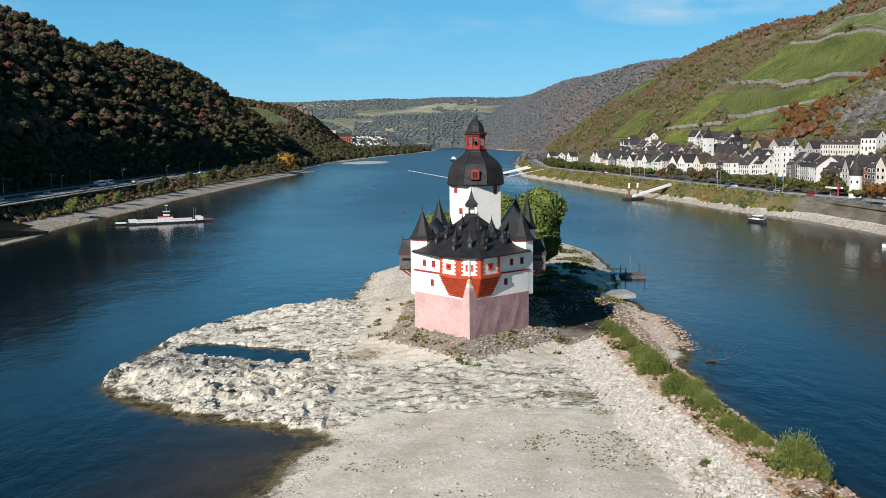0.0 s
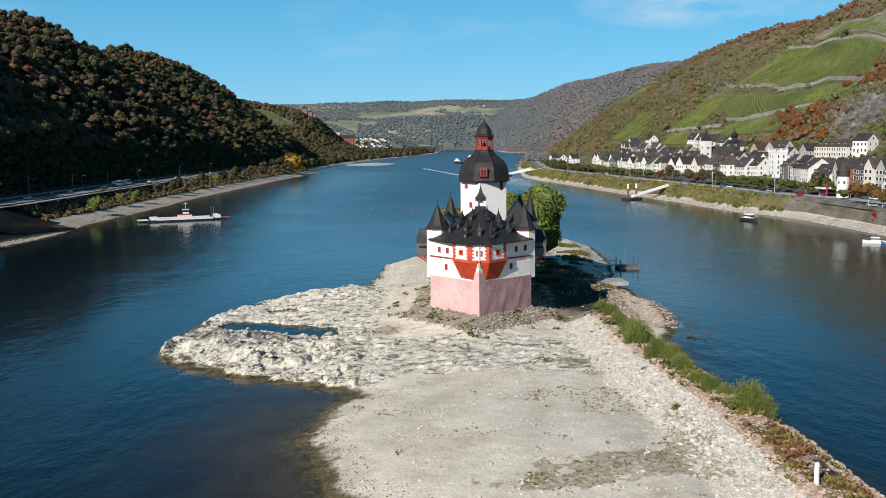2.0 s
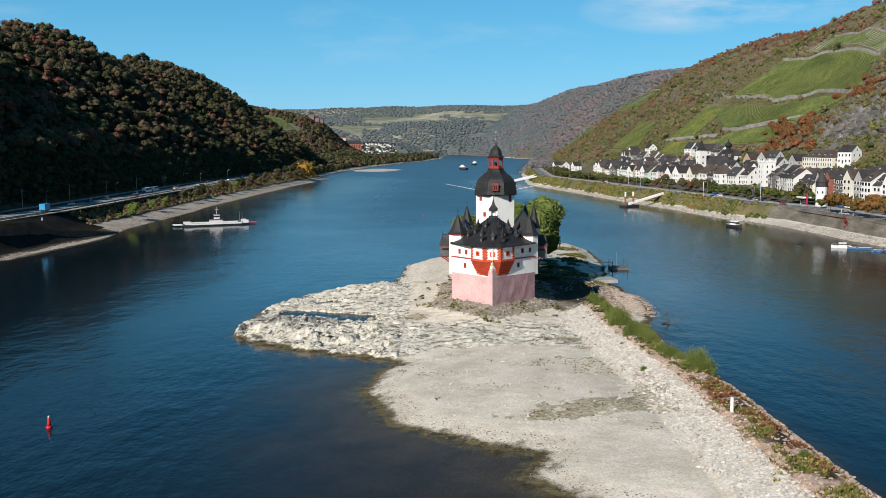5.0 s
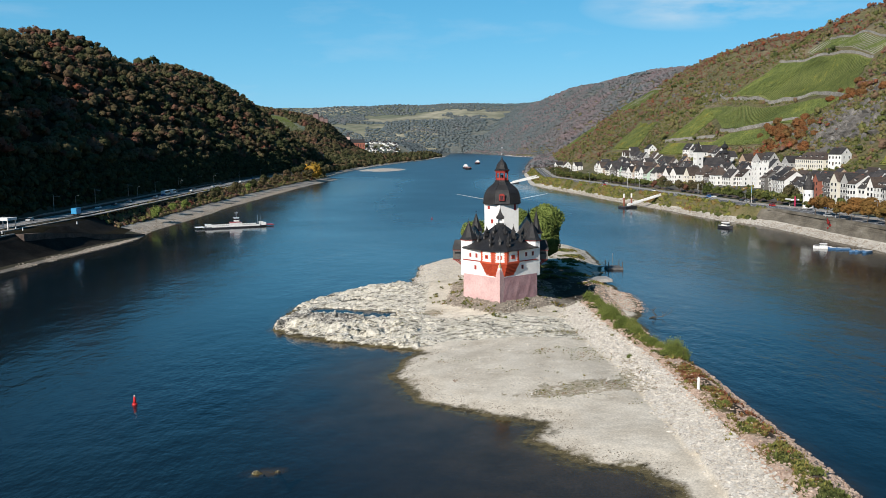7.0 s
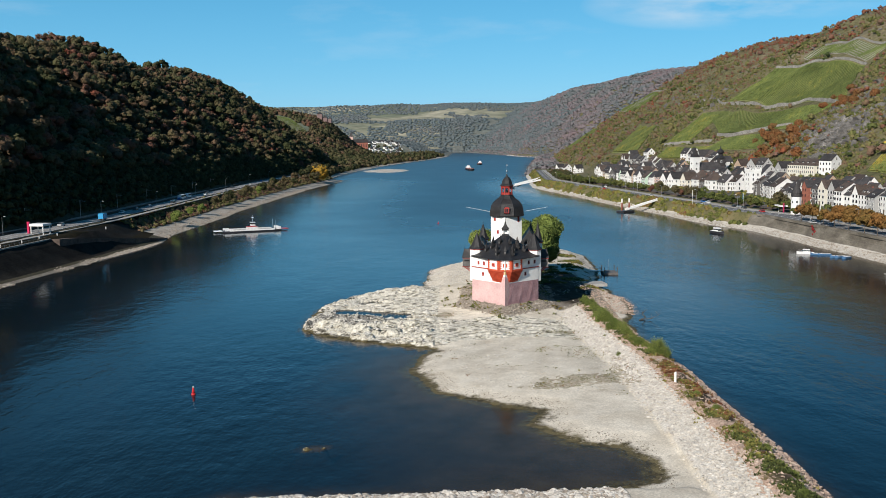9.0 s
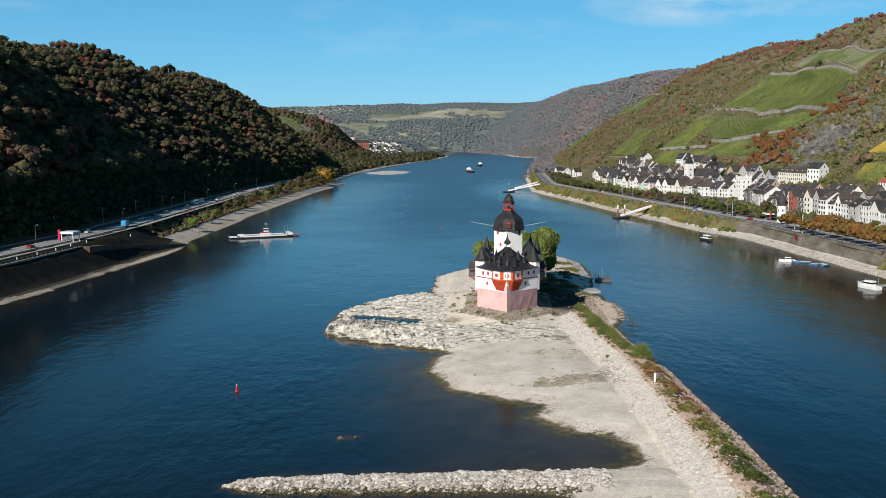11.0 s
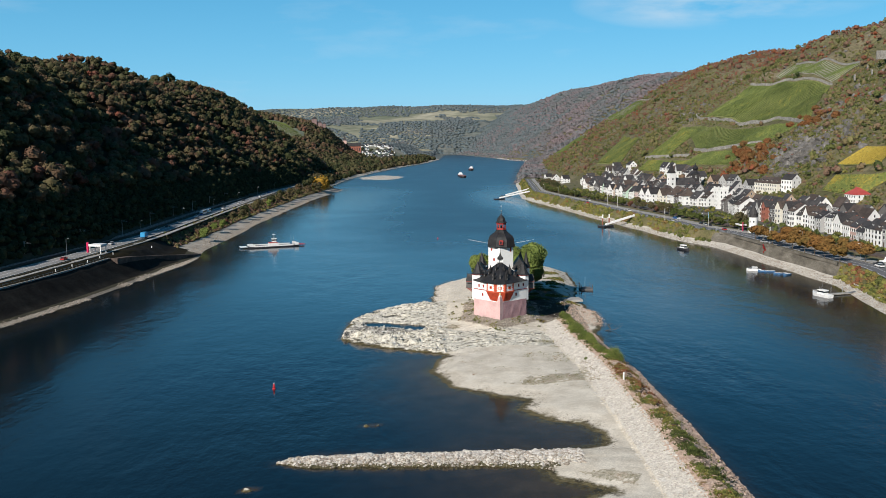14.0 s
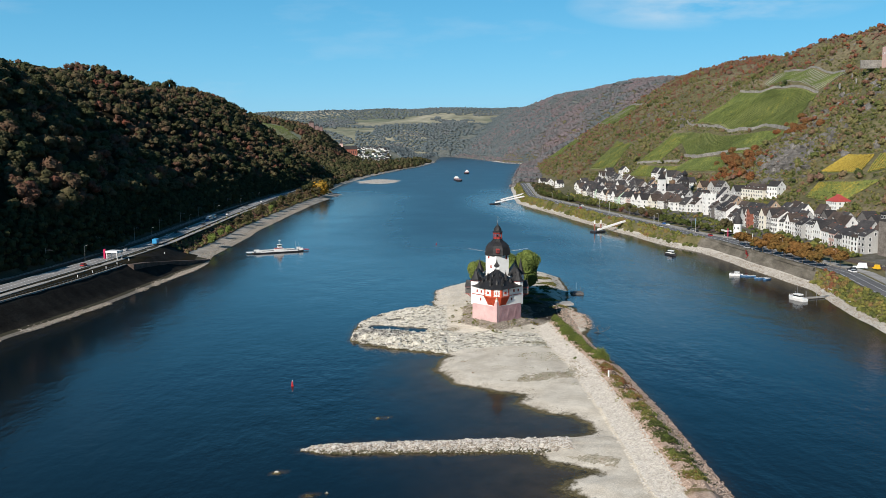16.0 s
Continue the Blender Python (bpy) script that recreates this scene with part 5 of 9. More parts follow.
for i in range(7):
    a, b, c, d = HULL[i], HULL[(i + 1) % 7], INNER[(i + 1) % 7], INNER[i]
    n = max(1, int(math.hypot(b[0] - a[0], b[1] - a[1]) / 1.2))
    bm = B()
    lo, hi = [], []
    for k in range(n + 1):  # battered foot with a slightly uneven face
        p, q = between(a, b, k / n), between(d, c, k / n)
        w = 0.05 * math.sin(k * 2.1 + i) if 0 < k < n else 0
        ring = []
        for z, out in ((2.0, 0.10), (5.0, 0.07 + w), (7.6, 0.03 - w), (PINK_TOP, 0.03)):
            ring.append(bm.verts.new((p[0] * (1 + out / 9), p[1] - out * (0.9 if p[1] < 8.3 else 0), z)))
        lo.append(ring)
        hi.append([bm.verts.new((q[0], q[1], z)) for z in (2.0, PINK_TOP)])
    for r0, r1, q0, q1 in zip(lo, lo[1:], hi, hi[1:]):
        for j in range(3):
            bm.faces.new((r0[j], r1[j], r1[j + 1], r0[j + 1]))
        bm.faces.new((r0[3], r1[3], q1[1], q0[1]))
        bm.faces.new((q0[0], q0[1], q1[1], q1[0]))
    # right-hand walls get the darker pink, so their shade is in the colour
    part("wall_base", bm, M["shadepink" if i in (0, 1) else "pink"], castle, "rough pink wall base, shaded side darkened in its colour" if i in (0, 1) else "flaking pink-rendered battered wall base")
    up = part("wall", add_prism(B(), [a, b, c, d], PINK_TOP - 0.1, EAVE), M["plaster"], castle, "white limewashed ring wall")
    up.location.z = 0.003
    # red string course
    L = math.hypot(b[0] - a[0], b[1] - a[1])
    nx, ny = (b[1] - a[1]) / L, -(b[0] - a[0]) / L
    if i in (0, 6, 1, 5):
        o = 0.13
        part("string_course", add_prism(B(), [(a[0] + nx * o, a[1] + ny * o), (b[0] + nx * o, b[1] + ny * o), (b[0] - nx * 0.2, b[1] - ny * 0.2), (a[0] - nx * 0.2, a[1] - ny * 0.2)], BAND, BAND + 0.22), M["darkred"], castle, "dark red string course")

courtyard = part("courtyard", add_prism(B(), INNER, 4.5, 6.0), M["concrete"], castle, "paved courtyard inside the ring wall")

# bow pier with its stone lion
pier = B()
add_prism(pier, [(-1.15, 1.1), (0, -0.34), (1.15, 1.1), (1.15, 2.6), (-1.15, 2.6)], 2.0, 11.4, top=[(-1.1, 1.1), (0, -0.26), (1.1, 1.1), (1.1, 2.6), (-1.1, 2.6)])
add_prism(pier, [(-1.1, 1.1), (0, -0.26), (1.1, 1.1), (1.1, 2.6), (-1.1, 2.6)], 11.4, 12.35, top=[(-0.7, 1.1), (0, 0.2), (0.7, 1.1), (0.7, 2.6), (-0.7, 2.6)])
part("bow_pier", pier, M["pink"], castle, "pink pier on the castle bow")
lion = B()
add_box(lion, (0, 0.35, 12.5), (0.55, 0.6, 0.3), bevel=0.05)
bmesh.ops.create_icosphere(lion, subdivisions=2, radius=0.3, matrix=Matrix.Translation((0, 0.3, 12.95)) @ Matrix.Diagonal((0.8, 0.9, 1.35, 1)))
bmesh.ops.create_icosphere(lion, subdivisions=2, radius=0.21, matrix=Matrix.Translation((0, 0.12, 13.35)))
add_box(lion, (0, 0.02, 12.75), (0.34, 0.2, 0.5), bevel=0.06)
part("statue", lion, M["gold"], castle, "small gilded stone figure on the bow")

# oriel over the bow on a stepped red keel
ORIEL = [(-4.35, 3.25), (-1.6, 0.25), (1.6, 0.25), (4.35, 3.25)]
FOOT = [(-2.9, 2.95), (-0.95, 0.98), (0.95, 0.98), (2.9, 2.95)]
BACK = [(3.0, 5.5), (-3.0, 5.5)]
STEPS = 9
for k in range(STEPS):
    t0, t1 = k / STEPS, (k + 0.80) / STEPS
    lo = [between(f, o, t0) for f, o in zip(FOOT, ORIEL)]
    hi = [between(f, o, t1 + 0.2) for f, o in zip(FOOT, ORIEL)]
    z0, z1 = PINK_TOP + 0.15 + 3.0 * k / STEPS, PINK_TOP + 0.15 + 3.0 * (k + 1) / STEPS
    part("keel_course", add_prism(B(), lo + BACK, z0, z1 - 0.02, top=hi + BACK), M["red"], castle, "")
top_band = [(x * 1.03, y - 0.12) for x, y in ORIEL]
part("keel_band", add_prism(B(), top_band + BACK, 13.15, 13.55), M["red"], castle, "orange-red band round the oriel")
part("oriel", add_prism(B(), ORIEL + BACK, 13.55, EAVE), M["plaster"], castle, "white oriel storey above the bow")


def face_matrix(a, b, t, z):
    """Local frame on a wall face from a to b: x along it, y out of it."""
    dx, dy = b[0] - a[0], b[1] - a[1]
    L = math.hypot(dx, dy)
    dx, dy = dx / L, dy / L
    p = between(a, b, t)
    return Matrix(((dx, dy, 0, p[0]), (dy, -dx, 0, p[1]), (0, 0, 1, z), (0, 0, 0, 1)))


quoin_long = bm_mesh("quoin", add_box(B(), (0, 0.02, 0), (0.72, 0.10, 0.27), bevel=0.015), M["red"])
quoin_short = bm_mesh("quoin", add_box(B(), (0, 0.02, 0), (0.46, 0.10, 0.27), bevel=0.015), M["red"])
for i in range(3):
    a, b = ORIEL[i], ORIEL[i + 1]
    L = math.hypot(b[0] - a[0], b[1] - a[1])
    for k in range(9):
        for t_end in (0, 1):
            w = 0.72 if k % 2 else 0.46
            t = (w / 2) / L if t_end == 0 else 1 - (w / 2) / L
            share("quoin", quoin_long if k % 2 else quoin_short, castle, face_matrix(a, b, t, 13.69 + 0.28 * k))

# windows
win_frame = bm_mesh("window_frame", add_box(add_box(add_box(add_box(B(), (-0.3, 0.02, 0), (0.16, 0.16, 1.16)), (0.3, 0.02, 0), (0.16, 0.16, 1.16)), (0, 0.02, 0.52), (0.5, 0.16, 0.14)), (0, 0.02, -0.52), (0.5, 0.16, 0.14)), M["darkred"])
win_pane = bm_mesh("window_pane", add_box(B(), (0, 0.0, 0), (0.46, 0.06, 0.92)), M["darkred"])
win_hole = bm_mesh("window_opening", add_box(B(), (0, 0.0, 0), (0.46, 0.06, 0.92)), M["dark"])
gun_frame = B()
for cx, cz, w, h in ((-0.42, 0, 0.24, 0.9), (0.42, 0, 0.24, 0.9), (0, 0.34, 0.62, 0.22), (0, -0.34, 0.62, 0.22)):
    add_box(gun_frame, (cx, 0.03, cz), (w, 0.16, h), bevel=0.02)
gun_frame = bm_mesh("window_frame", gun_frame, M["red"])
gun_hole = bm_mesh("window_opening", add_tube(add_box(B(), (0, -0.02, 0), (0.6, 0.06, 0.44)), (0, 0.0, 0), (0, 0.09, 0), 0.15, seg=10), [M["darkred"]])
gun_dark = bm_mesh("gun_slot", add_tube(B(), (0, 0.06, 0), (0, 0.11, 0), 0.12, seg=10), M["dark"])


def castle_window(m, frame_me=win_frame, pane_me=win_pane):
    w = share("window", frame_me, castle, m @ Matrix.Scale(0.82, 4), "small dark red shuttered window")
    share("shutter", pane_me, w, Matrix())
    return w


for i in range(3):
    w = share("window", gun_frame, castle, face_matrix(ORIEL[i], ORIEL[i + 1], 0.5, 14.65), "red-framed gun window")
    share("panel", gun_hole, w, Matrix())
    share("gun_slot", gun_dark, w, Matrix())
for t, z in ((0.80, 14.55), (0.58 + 0.05, 14.55), (0.66, 11.75)):
    castle_window(face_matrix(HULL[6], HULL[0], 1 - t, z))
for t, z in ((0.70, 14.75), (0.88, 14.75), (0.60, 11.95)):
    castle_window(face_matrix(HULL[0], HULL[1], t, z), pane_me=win_hole)
for k in range(6):
    castle_window(face_matrix(HULL[1], HULL[2], 0.25 + 0.12 * k, 14.6), pane_me=win_hole)
    castle_window(face_matrix(HULL[5], HULL[6], 0.15 + 0.12 * k, 14.6), pane_me=win_hole)

# front roof: bell-cast eaves, steep hips, apex under the bell-cote
EDGE = [(-9.0, 8.3), (-4.75, 2.75), (-1.75, -0.25), (1.75, -0.25), (4.75, 2.75), (9.0, 8.3), (8.4, 14.5), (-8.4, 14.5)]
APEX = (0.0, 11.5)
roof = B()
rings = []
for t, z in ((0.0, EAVE - 0.10), (0.0, EAVE + 0.04), (0.10, EAVE + 0.42), (0.30, EAVE + 1.45), (0.6, EAVE + 3.25), (0.88, EAVE + 5.0)):
    rings.append([roof.verts.new((*between(p, APEX, t), z)) for p in EDGE])
for r0, r1 in zip(rings, rings[1:]):
    for k in range(8):
        roof.faces.new((r0[k], r0[(k + 1) % 8], r1[(k + 1) % 8], r1[k]))
roof.faces.new(rings[0][::-1])
roof.faces.new(rings[-1])
part("front_roof", roof, M["slate"], castle, "dark slate hipped roof over the bow")


def gable_roof(name, x0, x1, y0, y1, z0, zr, label=""):
    xm = (x0 + x1) / 2
    bm = B()
    for s0, s1 in ((0, -0.25),):
        lo = [bm.verts.new(p) for p in ((x0, y0, z0), (x1, y0, z0), (x1, y1, z0), (x0, y1, z0))]
        hi = [bm.verts.new(p) for p in ((xm, y0 + 0.3, zr), (xm, y1 - 0.3, zr))]
        bm.faces.new(lo[::-1])
        bm.faces.new((lo[0], lo[1], hi[0]))
        bm.faces.new((lo[1], lo[2], hi[1], hi[0]))
        bm.faces.new((lo[2], lo[3], hi[1]))
        bm.faces.new((lo[3], lo[0], hi[0], hi[1]))
    return part(name, bm, M["slate"], castle, label)


gable_roof("side_roof", 4.6, 9.1, 12.5, 36.5, EAVE - 0.1, 19.2, "slate roof over the ring passage")
gable_roof("side_roof", -9.1, -4.6, 12.5, 36.5, EAVE - 0.1, 19.2, "slate roof over the ring passage")
gable_roof("side_roof", -5, 5, 36.0, 44.3, EAVE - 0.1, 20.0, "slate roof over the stern")
part("palace_wall", add_prism(B(), [(4.4, 21), (8.7, 21), (8.7, 31), (4.4, 31)], 15.5, 18.0), M["plaster"], castle, "white upper wall of the inner range")
gable_roof("palace_roof", 4.0, 9.2, 20.5, 31.5, 17.9, 21.6, "steep slate gable roof of the inner range")


def turret(u, v, r, z0, eave, tip, name="corner_turret", sides=8):
    bm = add_lathe(B(), [(r, z0), (r, eave)], sides, turn=math.pi / sides, centre=(u, v))
    t = part("turret", bm, M["plaster"], castle, "white polygonal corner turret with slate spire")
    h = tip - eave
    part("eaves_board", add_lathe(B(), [(r + 0.22, eave - 0.14), (r + 0.26, eave + 0.02)], sides, math.pi / sides, (u, v)), M["darkred"], t, "dark red eaves board")
    part("spire", add_lathe(B(), [(r + 0.34, eave + 0.02), (r + 0.30, eave + 0.10), (r * 0.93, eave + 0.13 * h), (r * 0.60, eave + 0.42 * h), (r * 0.28, eave + 0.75 * h), (0.05, tip)], sides, math.pi / sides, (u, v)), M["slate"], t, "slate spire")
    fin = add_tube(B(), (u, v, tip - 0.1), (u, v, tip + 1.0), 0.05, 0.02, 6)
    bmesh.ops.create_icosphere(fin, subdivisions=1, radius=0.14, matrix=Matrix.Translation((u, v, tip + 0.35)))
    part("finial", fin, M["slate"], t)
    return t


turret(-7.4, 9.9, 1.95, 9.5, 17.9, 22.1)
turret(7.5, 9.9, 1.95, 9.5, 17.7, 22.0)
turret(-6.5, 33.0, 1.55, 9.5, 17.9, 22.3)
turret(9.0, 28.0, 1.35, 9.5, 17.6, 23.3)
turret(7.2, 36.2, 1.55, 9.5, 17.9, 22.3)


def hoarding(side, v):
    """Boarded box that hangs off the side wall on red braces."""
    x0, x1 = side * 8.5, side * 11.3
    t = part("hoarding", add_box(B(), ((x0 + x1) / 2, v, 13.95), (2.8, 3.2, 2.3), bevel=0.03), M["boards"], castle, "grey weathered boarded bay on braces")
    for k in range(9):
        part("board", add_box(B(), (x1 + side * 0.03 - side * 2.8 * (k + 0.5) / 9, v - 1.63, 13.95), (0.27, 0.06, 2.25)), M["boards"], t)
    part("slit", add_box(B(), ((x0 + x1) / 2 + side * 0.2, v - 1.68, 14.35), (1.5, 0.05, 0.42)), M["dark"], t, "dark slit")
    part("board_band", add_box(B(), ((x0 + x1) / 2, v - 1.66, 15.02), (2.95, 0.12, 0.16)), M["darkred"], t, "dark red board")
    rb = B()
    o = 0.22
    lo = [rb.verts.new(p) for p in ((x0 - side * 0.2, v - 1.6 - o, 15.1), (x1 + side * o, v - 1.6 - o, 15.1), (x1 + side * o, v + 1.6 + o, 15.1), (x0 - side * 0.2, v + 1.6 + o, 15.1))]
    hi = [rb.verts.new(p) for p in ((x0 - side * 0.2, v - 0.9, 17.3), (x1 - side * 0.35, v - 0.5, 17.3), (x1 - side * 0.35, v + 0.5, 17.3), (x0 - side * 0.2, v + 0.9, 17.3))]
    rb.faces.new(lo)
    rb.faces.new(hi)
    for k in range(4):
        rb.faces.new((lo[k], lo[(k + 1) % 4], hi[(k + 1) % 4], hi[k]))
    part("bay_roof", rb, M["slate"], t, "slate roof")
    for dv in (-1.3, 1.3):
        part("brace", add_tube(B(), (x1 - side * 0.2, v + dv, 12.8), (side * 8.5, v + dv, 10.9), 0.13, seg=6), M["darkred"], t, "dark red wooden brace")
        part("beam", add_box(B(), ((x0 + x1) / 2, v + dv, 12.72), (3.0, 0.22, 0.22)), M["darkred"], t)
    part("finial", add_tube(B(), (x1 - side * 0.35, v, 17.2), (x1 - side * 0.35, v, 18.2), 0.06, 0.02, 6), M["slate"], t)


hoarding(-1, 13.8)
hoarding(1, 13.2)

# spired dormers on the front roof
dormer_body = bm_mesh("dormer", add_box(B(), (0, 0, 0.1), (0.62, 0.9, 0.9)), M["slate"])
dormer_spire = B()
add_lathe(dormer_spire, [(0.62, 0.5), (0.52, 0.62), (0.22, 1.15), (0.03, 1.95)], 4, math.pi / 4)
add_tube(dormer_spire, (0, 0, 1.9), (0, 0, 2.35), 0.03, 0.02, 5)
dormer_spire = bm_mesh("spire", dormer_spire, M["slate"])
dormer_hatch = bm_mesh("hatch", add_box(B(), (0, -0.47, 0.1), (0.36, 0.06, 0.5)), M["boards"])
for k, (side, t) in enumerate(((0, 0.30), (1, 0.36), (2, 0.27), (3, 0.36), (4, 0.30), (0, 0.55), (1, 0.62), (3, 0.62), (4, 0.55), (5, 0.34), (7, 0.34), (4, 0.42), (0, 0.42), (3, 0.2), (1, 0.2))):
    a, b = EDGE[side], EDGE[(side + 1) % 8]
    s = 0.5 if k < 9 else (0.25 if k % 2 else 0.75)
    m2 = between(a, b, s)
    p = between(m2, APEX, t)
    z = EAVE + float(np.interp(t, [0, 0.1, 0.3, 0.6, 0.88], [0, 0.42, 1.45, 3.25, 5.0]))
    yaw = math.atan2(b[1] - a[1], b[0] - a[0])
    d = share("dormer", dormer_body, castle, Matrix.Translation((p[0], p[1], z + 0.15)) @ Matrix.Rotation(yaw, 4, "Z"), "spiked slate dormer")
    share("spire", dormer_spire, d, Matrix())
    share("hatch", dormer_hatch, d, Matrix())

# bell-cote on the apex
cote = part("bell_cote", add_box(B(), (0, 11.5, 21.2), (1.9, 1.9, 0.7)), M["slate"], castle, "little white bell-cote with slate spire")
for sx in (-0.7, 0.7):
    for sy in (-0.7, 0.7):
        part("post", add_box(B(), (sx, 11.5 + sy, 22.0), (0.34, 0.34, 1.1)), M["plaster"], cote)
part("arch", add_prism(B(), [(-0.88, 10.62), (0.88, 10.62), (0.88, 12.38), (-0.88, 12.38)], 22.5, 22.95), M["slate"], cote)
part("bell_room", add_box(B(), (0, 11.7, 21.95), (0.9, 0.9, 1.0)), M["plaster"], cote)
spire = add_lathe(B(), [(1.42, 22.9), (1.15, 23.15), (0.62, 23.7), (0.3, 24.4), (0.10, 25.1), (0.03, 25.7)], 4, math.pi / 4, (0, 11.5))
part("spire", spire, M["slate"], cote, "slate spire")

# keep
KEEP = (0.35, 25.0)
penta = [(KEEP[0] + 4.5 * math.sin(radians(-6 + 72 * k)), KEEP[1] - 4.5 * math.cos(radians(-6 + 72 * k))) for k in range(5)]
keep = part("keep", add_prism(B(), penta, 6.0, 25.6), M["plaster"], castle, "white five-sided keep")
keep_eave = part("eaves_band", add_prism(B(), [(KEEP[0] + (x - KEEP[0]) * 1.05, KEEP[1] + (y - KEEP[1]) * 1.05) for x, y in penta], 25.2, 25.45), M["slate"], keep)
dome = add_lathe(B(), [(4.9, 25.3), (5.05, 25.45), (4.95, 26.1), (4.85, 27.0), (4.6, 28.0), (4.1, 28.8), (3.3, 29.5), (2.45, 30.1), (1.95, 30.7), (1.85, 31.0)], 8, math.pi / 8, KEEP)
dome_ob = part("dome", dome, M["slate"], keep, "bulging dark slate hood")
seams = B()
for k in range(8):
    a = math.pi / 8 + math.pi / 4 * k
    prof = [(5.06, 25.45), (4.96, 26.1), (4.86, 27.0), (4.61, 28.0), (4.11, 28.8), (3.31, 29.5), (2.46, 30.1), (1.96, 30.7)]
    for (r0, z0), (r1, z1) in zip(prof, prof[1:]):
        add_tube(seams, (KEEP[0] + r0 * math.cos(a), KEEP[1] + r0 * math.sin(a), z0), (KEEP[0] + r1 * math.cos(a), KEEP[1] + r1 * math.sin(a), z1), 0.07, seg=5)
part("hip_roll", seams, M["slate"], dome_ob)
lantern = part("lantern", add_lathe(B(), [(1.95, 30.95), (1.95, 31.15)], 8, math.pi / 8, KEEP), M["slate"], keep, "open red lantern with slate cap")
for k in range(8):
    a = math.pi / 8 + math.pi / 4 * k
    part("post", add_box(B(), (KEEP[0] + 1.5 * math.cos(a), KEEP[1] + 1.5 * math.sin(a), 32.2), (0.3, 0.3, 2.2), rz=a), M["darkred"], lantern)
    a += math.pi / 8
    c = (KEEP[0] + 1.42 * math.cos(a), KEEP[1] + 1.42 * math.sin(a))
    part("parapet", add_box(B(), (c[0], c[1], 31.45), (0.12, 1.05, 0.6), rz=a), M["darkred"], lantern)
    part("arch", add_box(B(), (c[0], c[1], 33.12), (0.14, 1.05, 0.36), rz=a), M["darkred"], lantern)
part("cornice", add_lathe(B(), [(1.75, 33.25), (1.85, 33.5), (2.1, 33.62)], 8, math.pi / 8, KEEP), M["darkred"], lantern, "dark red cornice")
part("cap", add_lathe(B(), [(2.12, 33.62), (2.05, 33.75), (1.6, 33.98), (1.5, 34.5), (1.35, 35.0), (0.95, 35.6), (0.5, 36.0), (0.22, 36.4), (0.1, 36.9)], 8, math.pi / 8, KEEP), M["slate"], lantern, "slate onion cap")
fin = add_tube(B(), (*KEEP, 36.8), (*KEEP, 39.5), 0.05, 0.03, 6)
bmesh.ops.create_icosphere(fin, subdivisions=2, radius=0.28, matrix=Matrix.Translation((*KEEP, 37.6)))
add_box(fin, (KEEP[0], KEEP[1], 39.2), (0.5, 0.03, 0.3))
part("finial", fin, M["metal"], lantern, "ball finial with weather vane")
bell = add_lathe(B(), [(0.5, 31.6), (0.45, 31.8), (0.3, 32.2), (0.12, 32.5)], 12, 0, KEEP)
part("bell", bell, M["dark"], lantern)
# dormer of the hood
dor = part("dormer", add_box(B(), (KEEP[0], KEEP[1] - 4.35, 27.0), (1.5, 1.2, 1.5)), M["slate"], keep, "red-framed dormer window in the hood")
for cx, cz, w, h in ((-0.5, 0, 0.22, 1.2), (0.5, 0, 0.22, 1.2), (0, 0.62, 1.5, 0.22), (0, 0.85, 1.0, 0.24), (0, -0.6, 1.3, 0.16), (0, 0, 0.1, 1.1)):
    part("frame_bar", add_box(B(), (KEEP[0] + cx, KEEP[1] - 5.0, 27.0 + cz), (w, 0.16, h)), M["darkred"], dor)
part("pane", add_box(B(), (KEEP[0], KEEP[1] - 4.96, 27.0), (0.9, 0.08, 1.1)), M["glass"], dor)
for i, t, z, w, h in ((4, 0.28, 24.4, 0.75, 0.8), (0, 0.80, 24.6, 0.62, 1.7), (4, 0.5, 21.0, 0.7, 1.0)):
    a, b = penta[i], penta[(i + 1) % 5]
    wnd = part("window", add_box(B(), (0, 0.0, 0), (w, 0.14, h), bevel=0.02), M["darkred"], keep, "dark red shuttered window", m=face_matrix(a, b, t, z))
# two slanting poles on the hood
for s in (-1, 1):
    part("flagpole", add_tube(B(), (KEEP[0] + s * 4.4, KEEP[1] - 0.5, 26.4), (KEEP[0] + s * 11.3, KEEP[1] - 1.0, 27.75), 0.05, 0.03, 6), M["whitepaint"], keep, "thin white slanting pole")


# ---- roads, walls and trees on both banks ----
def strip_mesh(name, ys, shore, side, d0, d1, z, mat, thick=0.3):
    """A slab that follows a shoreline between two distances inland."""
    x0, x1 = shore(ys) + side * d0, shore(ys) + side * d1
    zz = z(ys) if callable(z) else np.full(len(ys), z)
    rows = [np.stack([x0, ys, zz - thick], -1), np.stack([x0, ys, zz], -1), np.stack([x1, ys, zz], -1), np.stack([x1, ys, zz - thick], -1)]
    verts = np.stack(rows, 1).reshape(-1, 3)
    i = np.arange(len(ys) * 4).reshape(-1, 4)
    faces = np.concatenate([np.stack([i[:-1, j], i[1:, j], i[1:, (j + 1) % 4], i[:-1, (j + 1) % 4]], -1) for j in range(4)])
    return np_mesh(name, verts, faces, [mat])


def smooth_left(y):
    return np.interp(y, [-300, 150, 260, 345, 520, 760, 1020, 1300], [-172, -160, -151.5, -148.5, -155, -161, -163, -172])


def smooth_right(y):
    return np.interp(y, SHORE_R_Y, SHORE_R_X)


